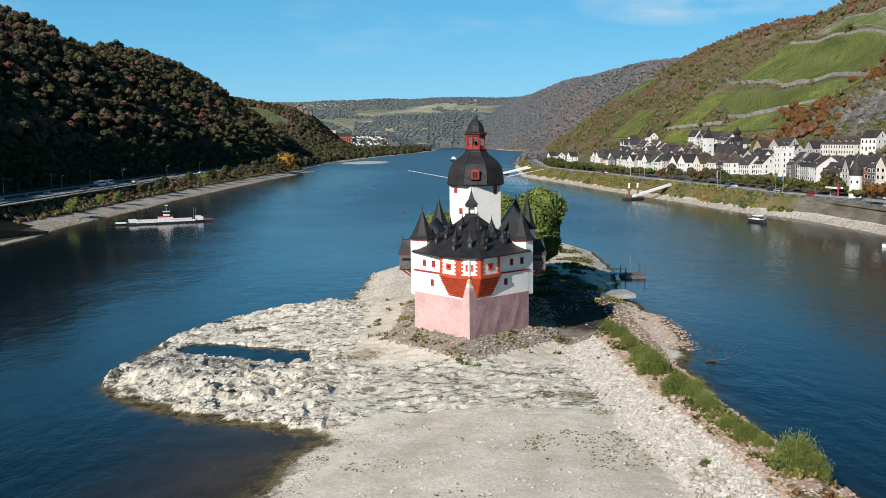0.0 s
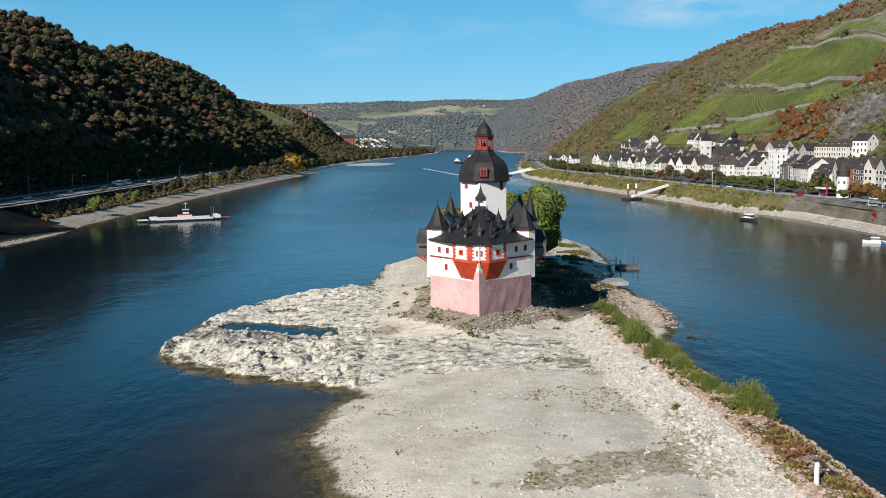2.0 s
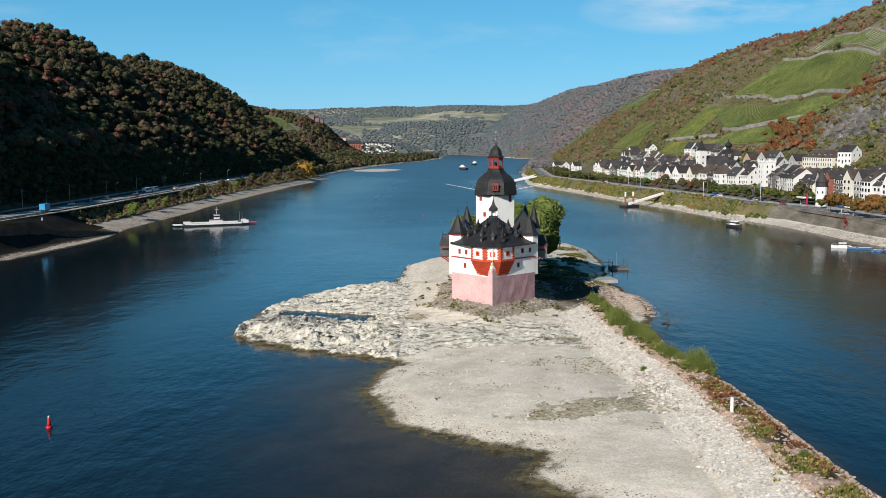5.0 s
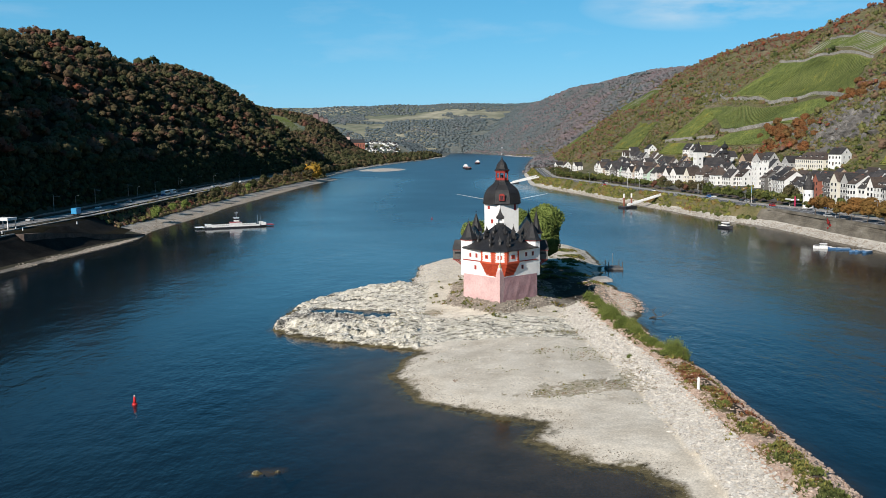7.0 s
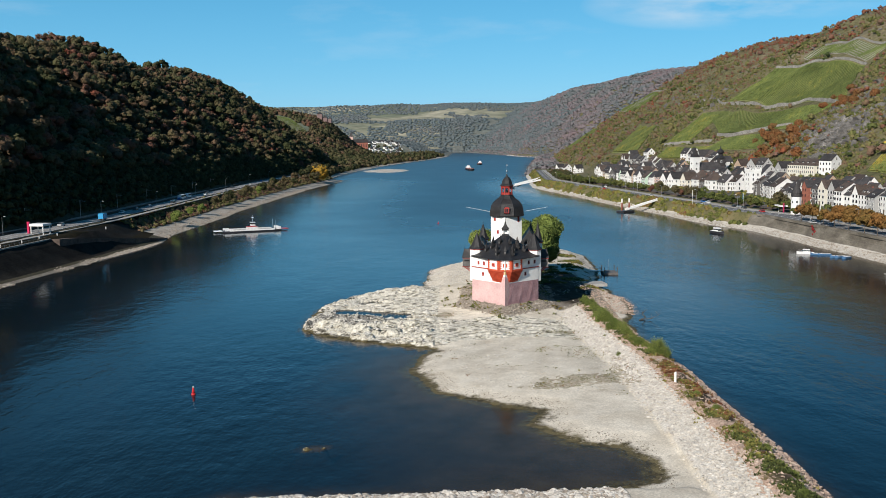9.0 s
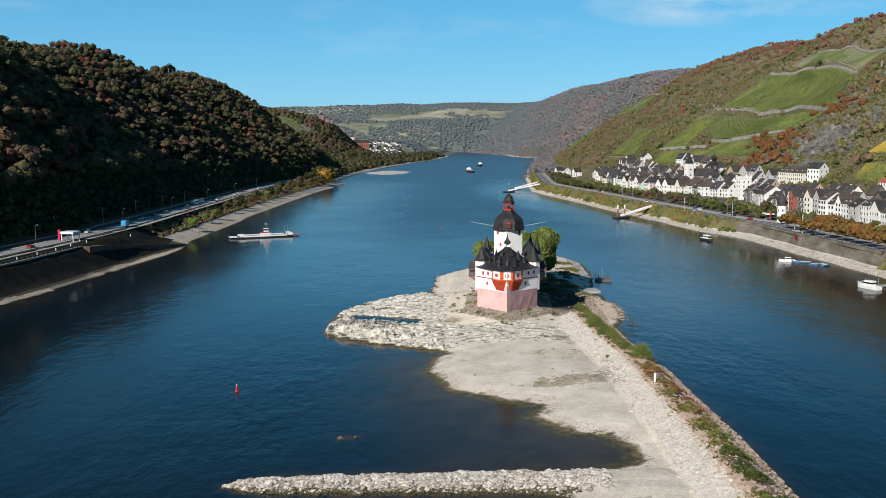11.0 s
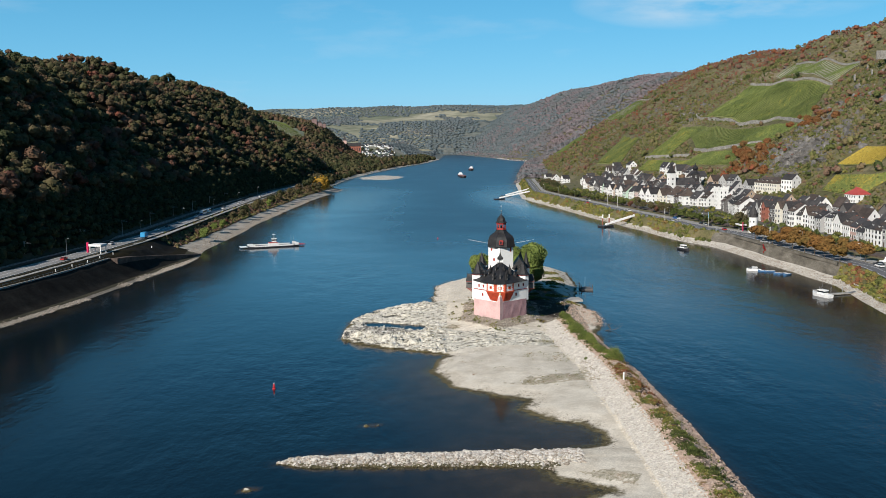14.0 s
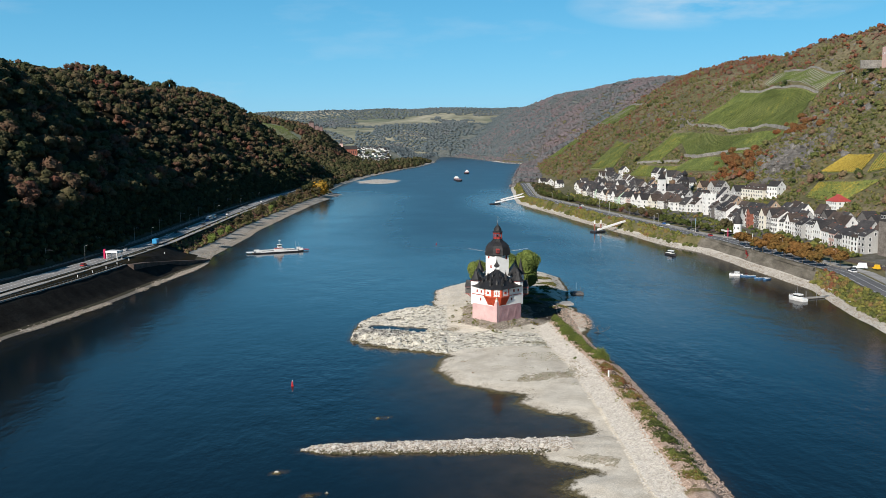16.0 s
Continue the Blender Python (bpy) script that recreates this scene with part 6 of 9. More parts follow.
yl = np.arange(-200, 1260, 8.0)
road_l = tagged(new("road_west", strip_mesh("road_west", yl, smooth_left, -1, 30, 40, 9.75, M["paleasphalt"])), "grey asphalt riverside road below the woods", "road", kind="structure")
for d in (30.4, 34.9, 39.3):
    hold(new("road_line", strip_mesh("road_line", yl, smooth_left, -1, d, d + 0.22, 9.757, M["whitepaint"], 0.02)), road_l)
cycle = tagged(new("path_west", strip_mesh("path_west", yl, smooth_left, -1, 25.5, 28.5, 9.35, M["concrete"])), "pale footpath beside the riverside road", "path", kind="structure")
coping = tagged(new("wall_coping", strip_mesh("wall_coping", np.arange(-200, 252, 6.0), shore_left, -1, 16.6, 17.3, 9.3, M["concrete"], 0.9)), "concrete coping on the dark river wall", "wall", kind="structure")
track = tagged(new("railway", strip_mesh("railway", yl, smooth_left, -1, 43.5, 49, 10.2, M["ballast"], 0.6)), "railway track bed below the wooded slope", "railway", kind="structure")
for d in (44.4, 45.9, 46.8, 48.3):
    hold(new("rail", strip_mesh("rail", yl, smooth_left, -1, d, d + 0.12, 10.36, M["metal"], 0.16)), track)

yr = np.arange(100, 1120, 7.0)
road_r = tagged(new("road_east", strip_mesh("road_east", yr, smooth_right, 1, 11, 20.5, 7.85, M["asphalt"])), "grey asphalt promenade road by the town", "road", kind="structure")
for d in (11.5, 15.7, 19.9):
    hold(new("road_line", strip_mesh("road_line", yr, smooth_right, 1, d, d + 0.2, 7.857, M["whitepaint"], 0.02)), road_r)
tagged(new("pavement_east", strip_mesh("pavement_east", yr, smooth_right, 1, 22, 27, 7.95, M["concrete"])), "pale promenade pavement beside the road", "pavement", kind="structure")
tagged(new("railway_east", strip_mesh("railway_east", np.arange(100, 800, 7.0), smooth_right, 1, 36, 42.5, 8.2, M["ballast"], 0.7)), "railway bed between promenade and town", "railway", kind="structure")
tagged(new("quay_coping", strip_mesh("quay_coping", np.arange(228, 366, 6.0), smooth_right, 1, 7.4, 8.6, 8.0, M["quay"], 1.2)), "masonry parapet on the quay wall", "wall", kind="structure")

for k in range(5):  # courses of the quay wall
    zc = 2.9 + 0.8 * k
    dc = 6 + (zc - 2.2) / 4.4 * 1.5 - 0.10
    tagged(new("quay_course", strip_mesh("quay_course", np.arange(232, 364, 6.0), shore_right, 1, dc, dc + 0.5, zc, M["quay"], 0.12)), "ledge between the courses of the quay wall", "wall", kind="structure")

# ferry ramp that runs down along the wall
bm = B()
pts = [((float(shore_left(y) - ramp_outer(y)), y, float(ramp_height(y)) + 0.12), (float(shore_left(y) - ramp_inner(y)), y, float(ramp_height(y)) + 0.12)) for y in range(250, 337, 5)]
up = [[bm.verts.new(p) for p in pair] for pair in pts]
dn = [[bm.verts.new((p[0], p[1], -1.5)) for p in pair] for pair in pts]
for a, b, c, d in zip(up, up[1:], dn, dn[1:]):
    bm.faces.new((a[0], b[0], b[1], a[1]))
    bm.faces.new((a[0], c[0], d[0], b[0]))
    bm.faces.new((a[1], b[1], d[1], c[1]))
bm.faces.new((up[-1][0], dn[-1][0], dn[-1][1], up[-1][1]))
bm.faces.new((up[0][1], dn[0][1], dn[0][0], up[0][0]))
tagged(new("ferry_ramp", bm_mesh("ferry_ramp", bm, M["ballast"])), "stone ferry ramp sloping into the river", "ramp", kind="structure")


# ---- single trees ----
def limb(bm, rng, a, b, r0, r1, depth):
    add_tube(bm, a, b, r0, r1, 6)
    if depth:
        for _ in range(3):
            d = (Vector(b) - Vector(a))
            e = Vector(b) + Vector((rng.uniform(-1, 1), rng.uniform(-1, 1), rng.uniform(0.3, 1))) * d.length * 0.55
            limb(bm, rng, b, e, r1, r1 * 0.4, depth - 1)


def tree_kind(seed, height, radius, mat, hue, trunk_h=None, squash=1.0, lumps=9, leaves=520, leaf=0.16):
    """Meshes of one tree: trunk with limbs, and a crown of leafy clumps with gaps."""
    rng = np.random.default_rng(seed)
    th = trunk_h or height - 1.5 * radius
    bm = B()
    limb(bm, rng, (0, 0, -0.6), (0.05 * height * rng.uniform(-1, 1) * 0.4, 0, th), 0.035 * height * 0.6, 0.02 * height * 0.6, 2)
    trunk = bm_mesh("trunk", bm, M["bark"])
    crown = foliage_mesh("crown", rng, [(0, 0, height - radius * squash)], [radius], [hue], mat, leaves=leaves, leaf=leaf * 1.7, lumps=lumps, squash=squash, ruffled=0.7)
    return trunk, crown


def plant(kind, x, y, z, s, turn, label, category="tree", group="", name="tree"):
    t = thing(name, Matrix.Translation((x, y, z)) @ Matrix.Rotation(turn, 4, "Z") @ Matrix.Scale(s, 4), label, category, group)
    share("trunk", kind[0], t, Matrix())
    share("crown", kind[1], t, Matrix())
    return t


TREES = {
    "willow": [tree_kind(11 + k, 9, 3.6, M["bush"], 0.35, lumps=9) for k in range(3)],
    "olive": [tree_kind(21 + k, 10, 4.0, M["leaf"], 0.40 + 0.05 * k, lumps=9) for k in range(4)],
    "dark": [tree_kind(31 + k, 10, 4.2, M["leaf"], 0.16 + 0.06 * k, lumps=9) for k in range(3)],
    "rust": [tree_kind(41 + k, 8, 3.4, M["leaf"], 0.72 + 0.06 * k, lumps=8) for k in range(3)],
    "plane": [tree_kind(51 + k, 6.5, 3.2, M["orange"], 0.4 + 0.2 * k, trunk_h=2.6, squash=0.75, lumps=9) for k in range(3)],
    "hedge": [tree_kind(61 + k, 5.5, 3.0, M["hedgeleaf"], 0.3 + 0.2 * k, trunk_h=2.2, squash=0.7, lumps=8) for k in range(3)],
    "yellow": [tree_kind(71, 14, 7.0, M["orange"], 0.45, lumps=12, leaves=700, leaf=0.12)],
}
TREES["yellow"][0][1].materials[0] = M["yellowleaf"]
rng = np.random.default_rng(17)


def left_z(x, y):
    return float(height_left(shore_left(y) - x, y))


def right_z(x, y):
    return float(height_right(x - shore_right(y), y))


for y, d, s, kind in ((387, 9, 0.95, "willow"), (398, 15, 0.6, "olive"), (432, 14, 0.7, "willow"), (455, 13, 0.75, "willow"), (480, 16, 0.5, "rust"), (505, 16, 0.8, "olive"), (532, 14, 0.85, "olive"), (548, 17, 1.0, "dark"), (590, 16, 0.8, "olive"), (612, 18, 1.0, "olive"), (640, 15, 0.9, "willow"), (668, 18, 1.0, "dark"), (700, 16, 1.0, "olive"), (722, 20, 1.1, "dark"), (748, 16, 0.9, "olive"), (775, 18, 1.1, "olive"), (800, 15, 1.0, "dark"), (822, 20, 1.2, "olive"), (850, 15, 1.1, "olive"), (872, 22, 1.3, "dark"), (895, 14, 1.3, "olive"), (905, 24, 1.4, "dark"), (950, 16, 1.5, "dark"), (965, 26, 1.6, "olive"), (985, 14, 1.4, "olive"), (1000, 24, 1.5, "dark"), (1015, 12, 1.3, "olive")):
    x = float(shore_left(y)) - d
    k = TREES[kind][int(rng.integers(len(TREES[kind])))]
    plant(k, x, y, left_z(x, y), s, rng.uniform(0, 6), {"willow": "light green young willow on the gravel bank", "olive": "olive green bank tree beside the road", "dark": "dark green round tree on the bank", "rust": "rust brown bush on the bank"}[kind], "tree", "trees on the wooded bank")
plant(TREES["yellow"][0], -163, 915, left_z(-163, 915), 1.6, 0.4, "tall golden yellow autumn tree on the bank", "tree")

for k in range(2):  # two rows of pruned planes on the quay
    for j in range(9):
        y = 232 + 11 * j
        x = float(smooth_right(y)) + 13.5 + 9 * k - (3 if k == 0 else 0)
        if k == 1 and j > 7:
            continue
        plant(TREES["plane"][(j + k) % 3], x + rng.uniform(-1, 1), y, 7.7, rng.uniform(1.1, 1.35), rng.uniform(0, 6), "pruned plane tree with copper autumn leaves on the quay", "tree", "plane trees on the quay", "plane_tree")
for j in range(48):
    y = 372 + 10.5 * j
    x = float(smooth_right(y)) + 30 + rng.uniform(-1, 1)
    if rng.uniform() < 0.12:
        continue
    kind = "hedge" if y > 560 or y < 470 else ("rust" if rng.uniform() < 0.3 else "olive")
    k = TREES[kind][int(rng.integers(3))]
    plant(k, x, y, 7.7, rng.uniform(0.7, 1.0) if kind != "hedge" else rng.uniform(0.95, 1.15), rng.uniform(0, 6), "clipped promenade tree in dull green" if kind == "hedge" else "small promenade tree in autumn colour", "tree", "promenade trees")
for x, y, s in ((163, 372, 1.0), (166, 384, 1.1), (160, 347, 0.8), (178, 335, 0.9), (182, 345, 0.7), (175, 300, 0.9), (188, 268, 0.8), (172, 392, 0.9), (196, 318, 0.7)):
    plant(TREES["hedge"][int(rng.integers(3))] if s < 1.05 else TREES["olive"][0], x, y, right_z(x, y), s, rng.uniform(0, 6), "green garden tree by the town road", "tree", "garden trees")

# shrubs on the sloping banks, as growth that nobody could count
d, y = scatter(rng, 366, 1100, 5.6, 11, 1.7)
keep = rng.uniform(0, 1, len(d)) < 0.55 + 0.5 * wave_noise(d, y, 40, 3)
d, y = d[keep], y[keep]
x = shore_right(y) + d
r = rng.uniform(0.6, 1.5, len(d))
hue = np.clip(0.52 + 0.25 * wave_noise(x, y, 45, 6) + rng.normal(0, 0.1, len(d)), 0.05, 0.9)
tagged(new("bank_shrubs", foliage_mesh("bank_shrubs", rng, np.stack([x, y, height_right(d, y) + 0.3 * r], 1), r, hue, M["shrub"], leaves=36, leaf=0.4)), "low olive and yellow shrubs on the river bank", "shrubs", kind="stuff")
d, y = scatter(rng, 130, 225, 5, 10.5, 1.6)
x = shore_right(y) + d
r = rng.uniform(0.5, 1.3, len(d))
hue = np.clip(0.4 + 0.2 * wave_noise(x, y, 30, 9) + rng.normal(0, 0.12, len(d)) + 0.25 * (y > 190), 0.05, 0.95)
tagged(new("bank_shrubs", foliage_mesh("bank_shrubs_near", rng, np.stack([x, y, height_right(d, y) + 0.3 * r], 1), r, hue, M["shrub"], leaves=40, leaf=0.4)), "green and reddish shrubs on the river bank", "shrubs", kind="stuff")
d, y = scatter(rng, 345, 1000, 14.5, 27, 2.1)
keep = rng.uniform(0, 1, len(d)) < 0.8
d, y = d[keep], y[keep]
x = shore_left(y) - d
r = rng.uniform(0.6, 1.4, len(d))
hue = np.clip(0.5 + 0.15 * wave_noise(x, y, 50, 6) + rng.normal(0, 0.12, len(d)), 0.05, 0.9)
tagged(new("bank_shrubs", foliage_mesh("bank_shrubs_west", rng, np.stack([x, y, height_left(d, y) + 0.25 * r], 1), r, hue, M["slope"], leaves=30, leaf=0.4)), "brown and green shrubs below the road", "shrubs", kind="stuff")
d, y = scatter(rng, 700, 1060, 20, 50, 5.0)
x = shore_right(y) + d
r = rng.uniform(1.5, 4.0, len(d))
keep = (d > 26) & (rng.uniform(0, 1, len(d)) < 0.6)
d, y, x, r = d[keep], y[keep], x[keep], r[keep]
hue = np.clip(0.35 + rng.normal(0, 0.15, len(d)), 0.05, 0.9)
tagged(new("bank_shrubs", foliage_mesh("bank_shrubs_far", rng, np.stack([x, y, height_right(d, y) + 0.5 * r], 1), r, hue, M["leaf"], leaves=40, leaf=0.36, lumps=2)), "dark trees and shrubs at the end of the town", "shrubs", kind="stuff")


# ---- the town ----
def window_mesh(w, h, frame_mat):
    """A frame, one closed ring, and the pane in it; they look to -x."""
    bm = B()
    ring = []
    for yy, zz in ((w / 2 + 0.09, h / 2 + 0.09), (w / 2 - 0.04, h / 2 - 0.04)):
        for xx in (-0.10, 0.06):
            ring.append([bm.verts.new((xx, sy * yy, sz * zz)) for sy, sz in ((-1, -1), (1, -1), (1, 1), (-1, 1))])
    of, ob, nf, nb = ring
    for k in range(4):
        j = (k + 1) % 4
        for a, b in ((of, nf), (nf, nb), (nb, ob), (ob, of)):
            bm.faces.new((a[k], a[j], b[j], b[k]))
    return bm_mesh("window", bm, frame_mat), bm_mesh("pane", add_box(B(), (0, 0, 0), (0.06, w, h)), M["glass"])


WIN = {"small": window_mesh(1.1, 1.65, M["whitepaint"]), "wide": window_mesh(1.6, 1.6, M["whitepaint"]), "brown": window_mesh(1.1, 1.6, M["brick"])}


def put_window(kind, parent, m):
    w = share("window", WIN[kind][0], parent, m)
    share("pane", WIN[kind][1], w, Matrix())


DOOR = bm_mesh("door", add_box(add_box(B(), (0, 0, 1.05), (0.12, 1.0, 2.1)), (-0.04, 0, 2.2), (0.2, 1.25, 0.18)), M["bark"])
CHIMNEY = bm_mesh("chimney", add_box(add_box(B(), (0, 0, 0.6), (0.6, 0.8, 1.6)), (0, 0, 1.45), (0.75, 0.95, 0.14)), M["brick"])
DORMER_B = bm_mesh("dormer", add_box(B(), (0.6, 0, 0.55), (1.9, 1.3, 1.1)), M["h_white"])
dr = B()
for s in (-1, 1):
    lo = [dr.verts.new(p) for p in ((-0.5, s * 0.85, 1.0), (1.7, s * 0.85, 1.0), (1.7, 0, 1.75), (-0.5, 0, 1.75))]
    dr.faces.new(lo if s > 0 else lo[::-1])
    hi = [dr.verts.new(p) for p in ((-0.5, s * 0.85, 0.9), (1.7, s * 0.85, 0.9), (1.7, 0, 1.65), (-0.5, 0, 1.65))]
    dr.faces.new(hi)
    dr.faces.new((lo[0], lo[3], hi[3], hi[0]))
DORMER_R = bm_mesh("dormer_roof", dr, M["rooftile"])
DORMER_W = bm_mesh("dormer_window", add_box(B(), (-0.37, 0, 0.55), (0.06, 0.8, 0.75)), M["glass"])


def house(x, y, z, w, dp, h, rise, wall, turn=0.0, roof="rooftile", front=True, gable=True, dormers=0, hip=False, win="small", label="", group="houses of the town", gable_front=False, shutters=False):
    """A gabled house: its front looks to the river (-x), w along the river, dp deep; ridge along the river, or across it with gable_front."""
    colour = {"h_white": "white", "h_cream": "cream", "h_green": "pale green", "h_tan": "brown", "h_grey": "grey", "h_rose": "rose", "brick": "brick red", "boards": "dark slate-clad", "oldstone": "stone"}[wall]
    storeys = {2: "two-storey", 3: "three-storey", 4: "four-storey"}.get(int(round(h / 3)), "tall")
    t = thing("house", Matrix.Translation((x, y, z)) @ Matrix.Rotation(turn, 4, "Z"), label or f"{colour} {storeys} town house with a dark slate roof", "house", group)
    bm = B()
    c = [(0, -w / 2), (dp, -w / 2), (dp, w / 2), (0, w / 2)]
    lo = [bm.verts.new((px, py, -2.5)) for px, py in c]
    hi = [bm.verts.new((px, py, h)) for px, py in c]
    for k in range(4):
        bm.faces.new((lo[k], lo[(k + 1) % 4], hi[(k + 1) % 4], hi[k]))
    if gable_front:
        tops = [bm.verts.new((0, 0, h + rise)), bm.verts.new((dp, 0, h + rise))]
        bm.faces.new((hi[3], hi[0], tops[0]))
        bm.faces.new((hi[1], hi[2], tops[1]))
    elif not hip:
        tops = [bm.verts.new((dp / 2, -w / 2, h + rise)), bm.verts.new((dp / 2, w / 2, h + rise))]
        bm.faces.new((hi[0], hi[1], tops[0]))
        bm.faces.new((hi[2], hi[3], tops[1]))
    part("wall", bm, M[wall], t)
    rb = B()
    o, th = 0.35, 0.22
    if gable_front:
        for s in (-1, 1):
            p = [(-o, s * (w / 2 + o), h - o * 2 * rise / w), (dp + o, s * (w / 2 + o), h - o * 2 * rise / w), (dp + o, 0, h + rise), (-o, 0, h + rise)]
            a = [rb.verts.new(v) for v in p]
            b = [rb.verts.new((v[0], v[1], v[2] + th)) for v in p]
            rb.faces.new(a)
            rb.faces.new(b)
            for k in range(4):
                rb.faces.new((a[k], a[(k + 1) % 4], b[(k + 1) % 4], b[k]))
    else:
        ins = dp * 0.42 if hip else -o * 0.5
        ze = h - o * 2 * rise / dp
        ev = [(-o, -w / 2 - (o if hip else o * 0.5), ze), (dp + o, -w / 2 - (o if hip else o * 0.5), ze), (dp + o, w / 2 + (o if hip else o * 0.5), ze), (-o, w / 2 + (o if hip else o * 0.5), ze)]
        rg = [(dp / 2, -w / 2 + ins, h + rise), (dp / 2, w / 2 - ins, h + rise)]
        for dz in (0, th):
            e = [rb.verts.new((v[0], v[1], v[2] + dz)) for v in ev]
            g = [rb.verts.new((v[0], v[1], v[2] + dz)) for v in rg]
            rb.faces.new((e[3], e[0], g[0], g[1]))
            rb.faces.new((e[1], e[2], g[1], g[0]))
            if hip:
                rb.faces.new((e[0], e[1], g[0]))
                rb.faces.new((e[2], e[3], g[1]))
            if dz == 0:
                e0, g0 = e, g
            else:
                if hip:
                    for k in range(4):
                        rb.faces.new((e0[k], e0[(k + 1) % 4], e[(k + 1) % 4], e[k]))
                else:
                    for p, q, p1, q1 in ((e0[3], e0[0], e[3], e[0]), (e0[0], g0[0], e[0], g[0]), (g0[0], e0[1], g[0], e[1]), (e0[1], e0[2], e[1], e[2]), (e0[2], g0[1], e[2], g[1]), (g0[1], e0[3], g[1], e[3])):
                        rb.faces.new((p, q, q1, p1))
    part("roof", rb, M["brownroof" if roof == "rooftile" and int(y * 7 + x * 3) % 3 == 0 else roof], t, "" if roof == "rooftile" else "bright red sheet roof")
    floors = max(1, int(round(h / 3.0)))
    cols = max(2, int(w / 2.2))
    if front:
        for f in range(floors):
            for k in range(cols):
                yk = -w / 2 + w * (k + 0.5) / cols
                zk = 1.7 + f * (h - 0.4) / floors
                if f == 0 and k == cols // 2:
                    share("door", DOOR, t, Matrix.Translation((-0.03, yk, 0)))
                else:
                    put_window(win, t, Matrix.Translation((-0.02, yk, zk)))
    if gable:
        g = Matrix.Rotation(math.pi / 2, 4, "Z")
        for f in range(floors + (0 if gable_front or hip else 1)):
            n = 2 if f < floors else 1
            for k in range(n):
                xk = dp * (k + 0.5) / n if n == 2 else dp / 2
                zk = 1.7 + f * (h - 0.4) / floors
                if f == floors:
                    zk = h + rise * 0.3
                put_window("small", t, Matrix.Translation((xk, -w / 2 - 0.02, zk)) @ g)
    for k in range(dormers):
        yk = -w / 2 + w * (k + 0.5) / dormers
        d = share("dormer", DORMER_B, t, Matrix.Translation((dp * 0.16, yk, h + rise * 0.22)))
        share("dormer_roof", DORMER_R, d, Matrix())
        share("dormer_window", DORMER_W, d, Matrix())
    share("chimney", CHIMNEY, t, Matrix.Translation((dp * 0.55, w * 0.27, h + rise * 0.75)))
    return t


def front_line(y):
    return np.interp(y, [255, 296, 331, 361, 417, 455, 530, 605, 660, 769, 835, 900], [203, 199, 200, 198, 188, 186, 184, 158, 148, 139, 131, 122])


rng = np.random.default_rng(23)
# front row, from the old stone tower down the river: width, depth, wall height, roof rise, wall, dormers, hip, window
FRONT = [
    (13, 11, 10.5, 3.2, "h_grey", 0, False, "wide"), (17, 11, 9.0, 4.5, "h_white", 0, False, "small"), (9, 10, 8.5, 4.0, "h_rose", 0, False, "wide"), (19, 12, 9.5, 4.2, "h_white", 2, False, "small"),
    (24, 12, 10.5, 3.2, "h_white", 4, False, "small"), (11, 12, 9.5, 4.4, "h_white", 1, False, "wide"), (14, 13, 11.5, 4.2, "h_white", 3, False, "wide"), (13, 13, 11.5, 4.2, "h_cream", 2, False, "wide"),
    (10, 12, 11.5, 3.4, "brick", 1, True, "brown"), (11, 12, 9.0, 4.6, "h_grey", 0, False, "small"), (13, 12, 7.0, 5.0, "boards", 2, True, "small"), (19, 14, 10.0, 5.0, "h_white", 4, True, "small"), (13, 12, 10.5, 3.6, "h_white", 1, True, "small"),
]
y = 272.0
ROW = []
for w, dp, h, rise, wall, dm, hip, win in FRONT:  # long fronts are two houses side by side
    n = int(math.ceil(w / 9.5))
    for k in range(n):
        other = ("boards", "h_white", "h_cream", "h_white", "h_grey")[(len(ROW) * 3) % 5]
        ROW.append((w / n, dp - 1.3 * (k % 2), h - 1.5 * (k % 2), rise + 0.5 * (k % 2), wall if k % 2 == 0 else other, 1 + (len(ROW) % 2), hip and n == 1, win))
for w, dp, h, rise, wall, dm, hip, win in ROW:
    h = h * 0.84 + rng.uniform(-0.8, 0.8)
    cross = (not hip) and w < 12 and rng.uniform() < 0.45
    yc = y + w / 2
    x = float(front_line(yc)) + rng.uniform(-0.8, 1.2)
    house(x, yc, right_z(x + 3, yc), w, dp, h, rise, wall, dormers=0 if cross else dm, hip=hip, win=win, gable_front=cross, turn=math.atan2(float(front_line(yc - 8) - front_line(yc + 8)), 16) * 1.0)
    y += w + (0.4 if rng.uniform() < 0.75 else 3.5)
y = 524.0
walls = ["h_white", "h_white", "h_white", "boards", "h_white", "h_cream", "h_white", "h_white", "h_rose", "h_white", "h_green", "h_white", "h_white", "h_tan", "h_white"]
k = 0
while y < 800:
    w = float(rng.uniform(7.5, 12.5))
    yc = y + w / 2
    wall = "h_green" if 715 < yc < 730 else ("h_tan" if 775 < yc < 790 else walls[k % len(walls)])
    x = float(front_line(yc)) + rng.uniform(-1.5, 2.5)
    house(x, yc, right_z(x + 3, yc), w, float(rng.uniform(9, 11)), float(rng.uniform(5.2, 7.8)), float(rng.uniform(4.2, 6.0)), wall, dormers=int(rng.integers(0, 3)), hip=rng.uniform() < 0.2, gable_front=rng.uniform() < 0.35, turn=0.22 + rng.uniform(-0.08, 0.08))
    y += w + (0.5 if rng.uniform() < 0.6 else 4)
    k += 1
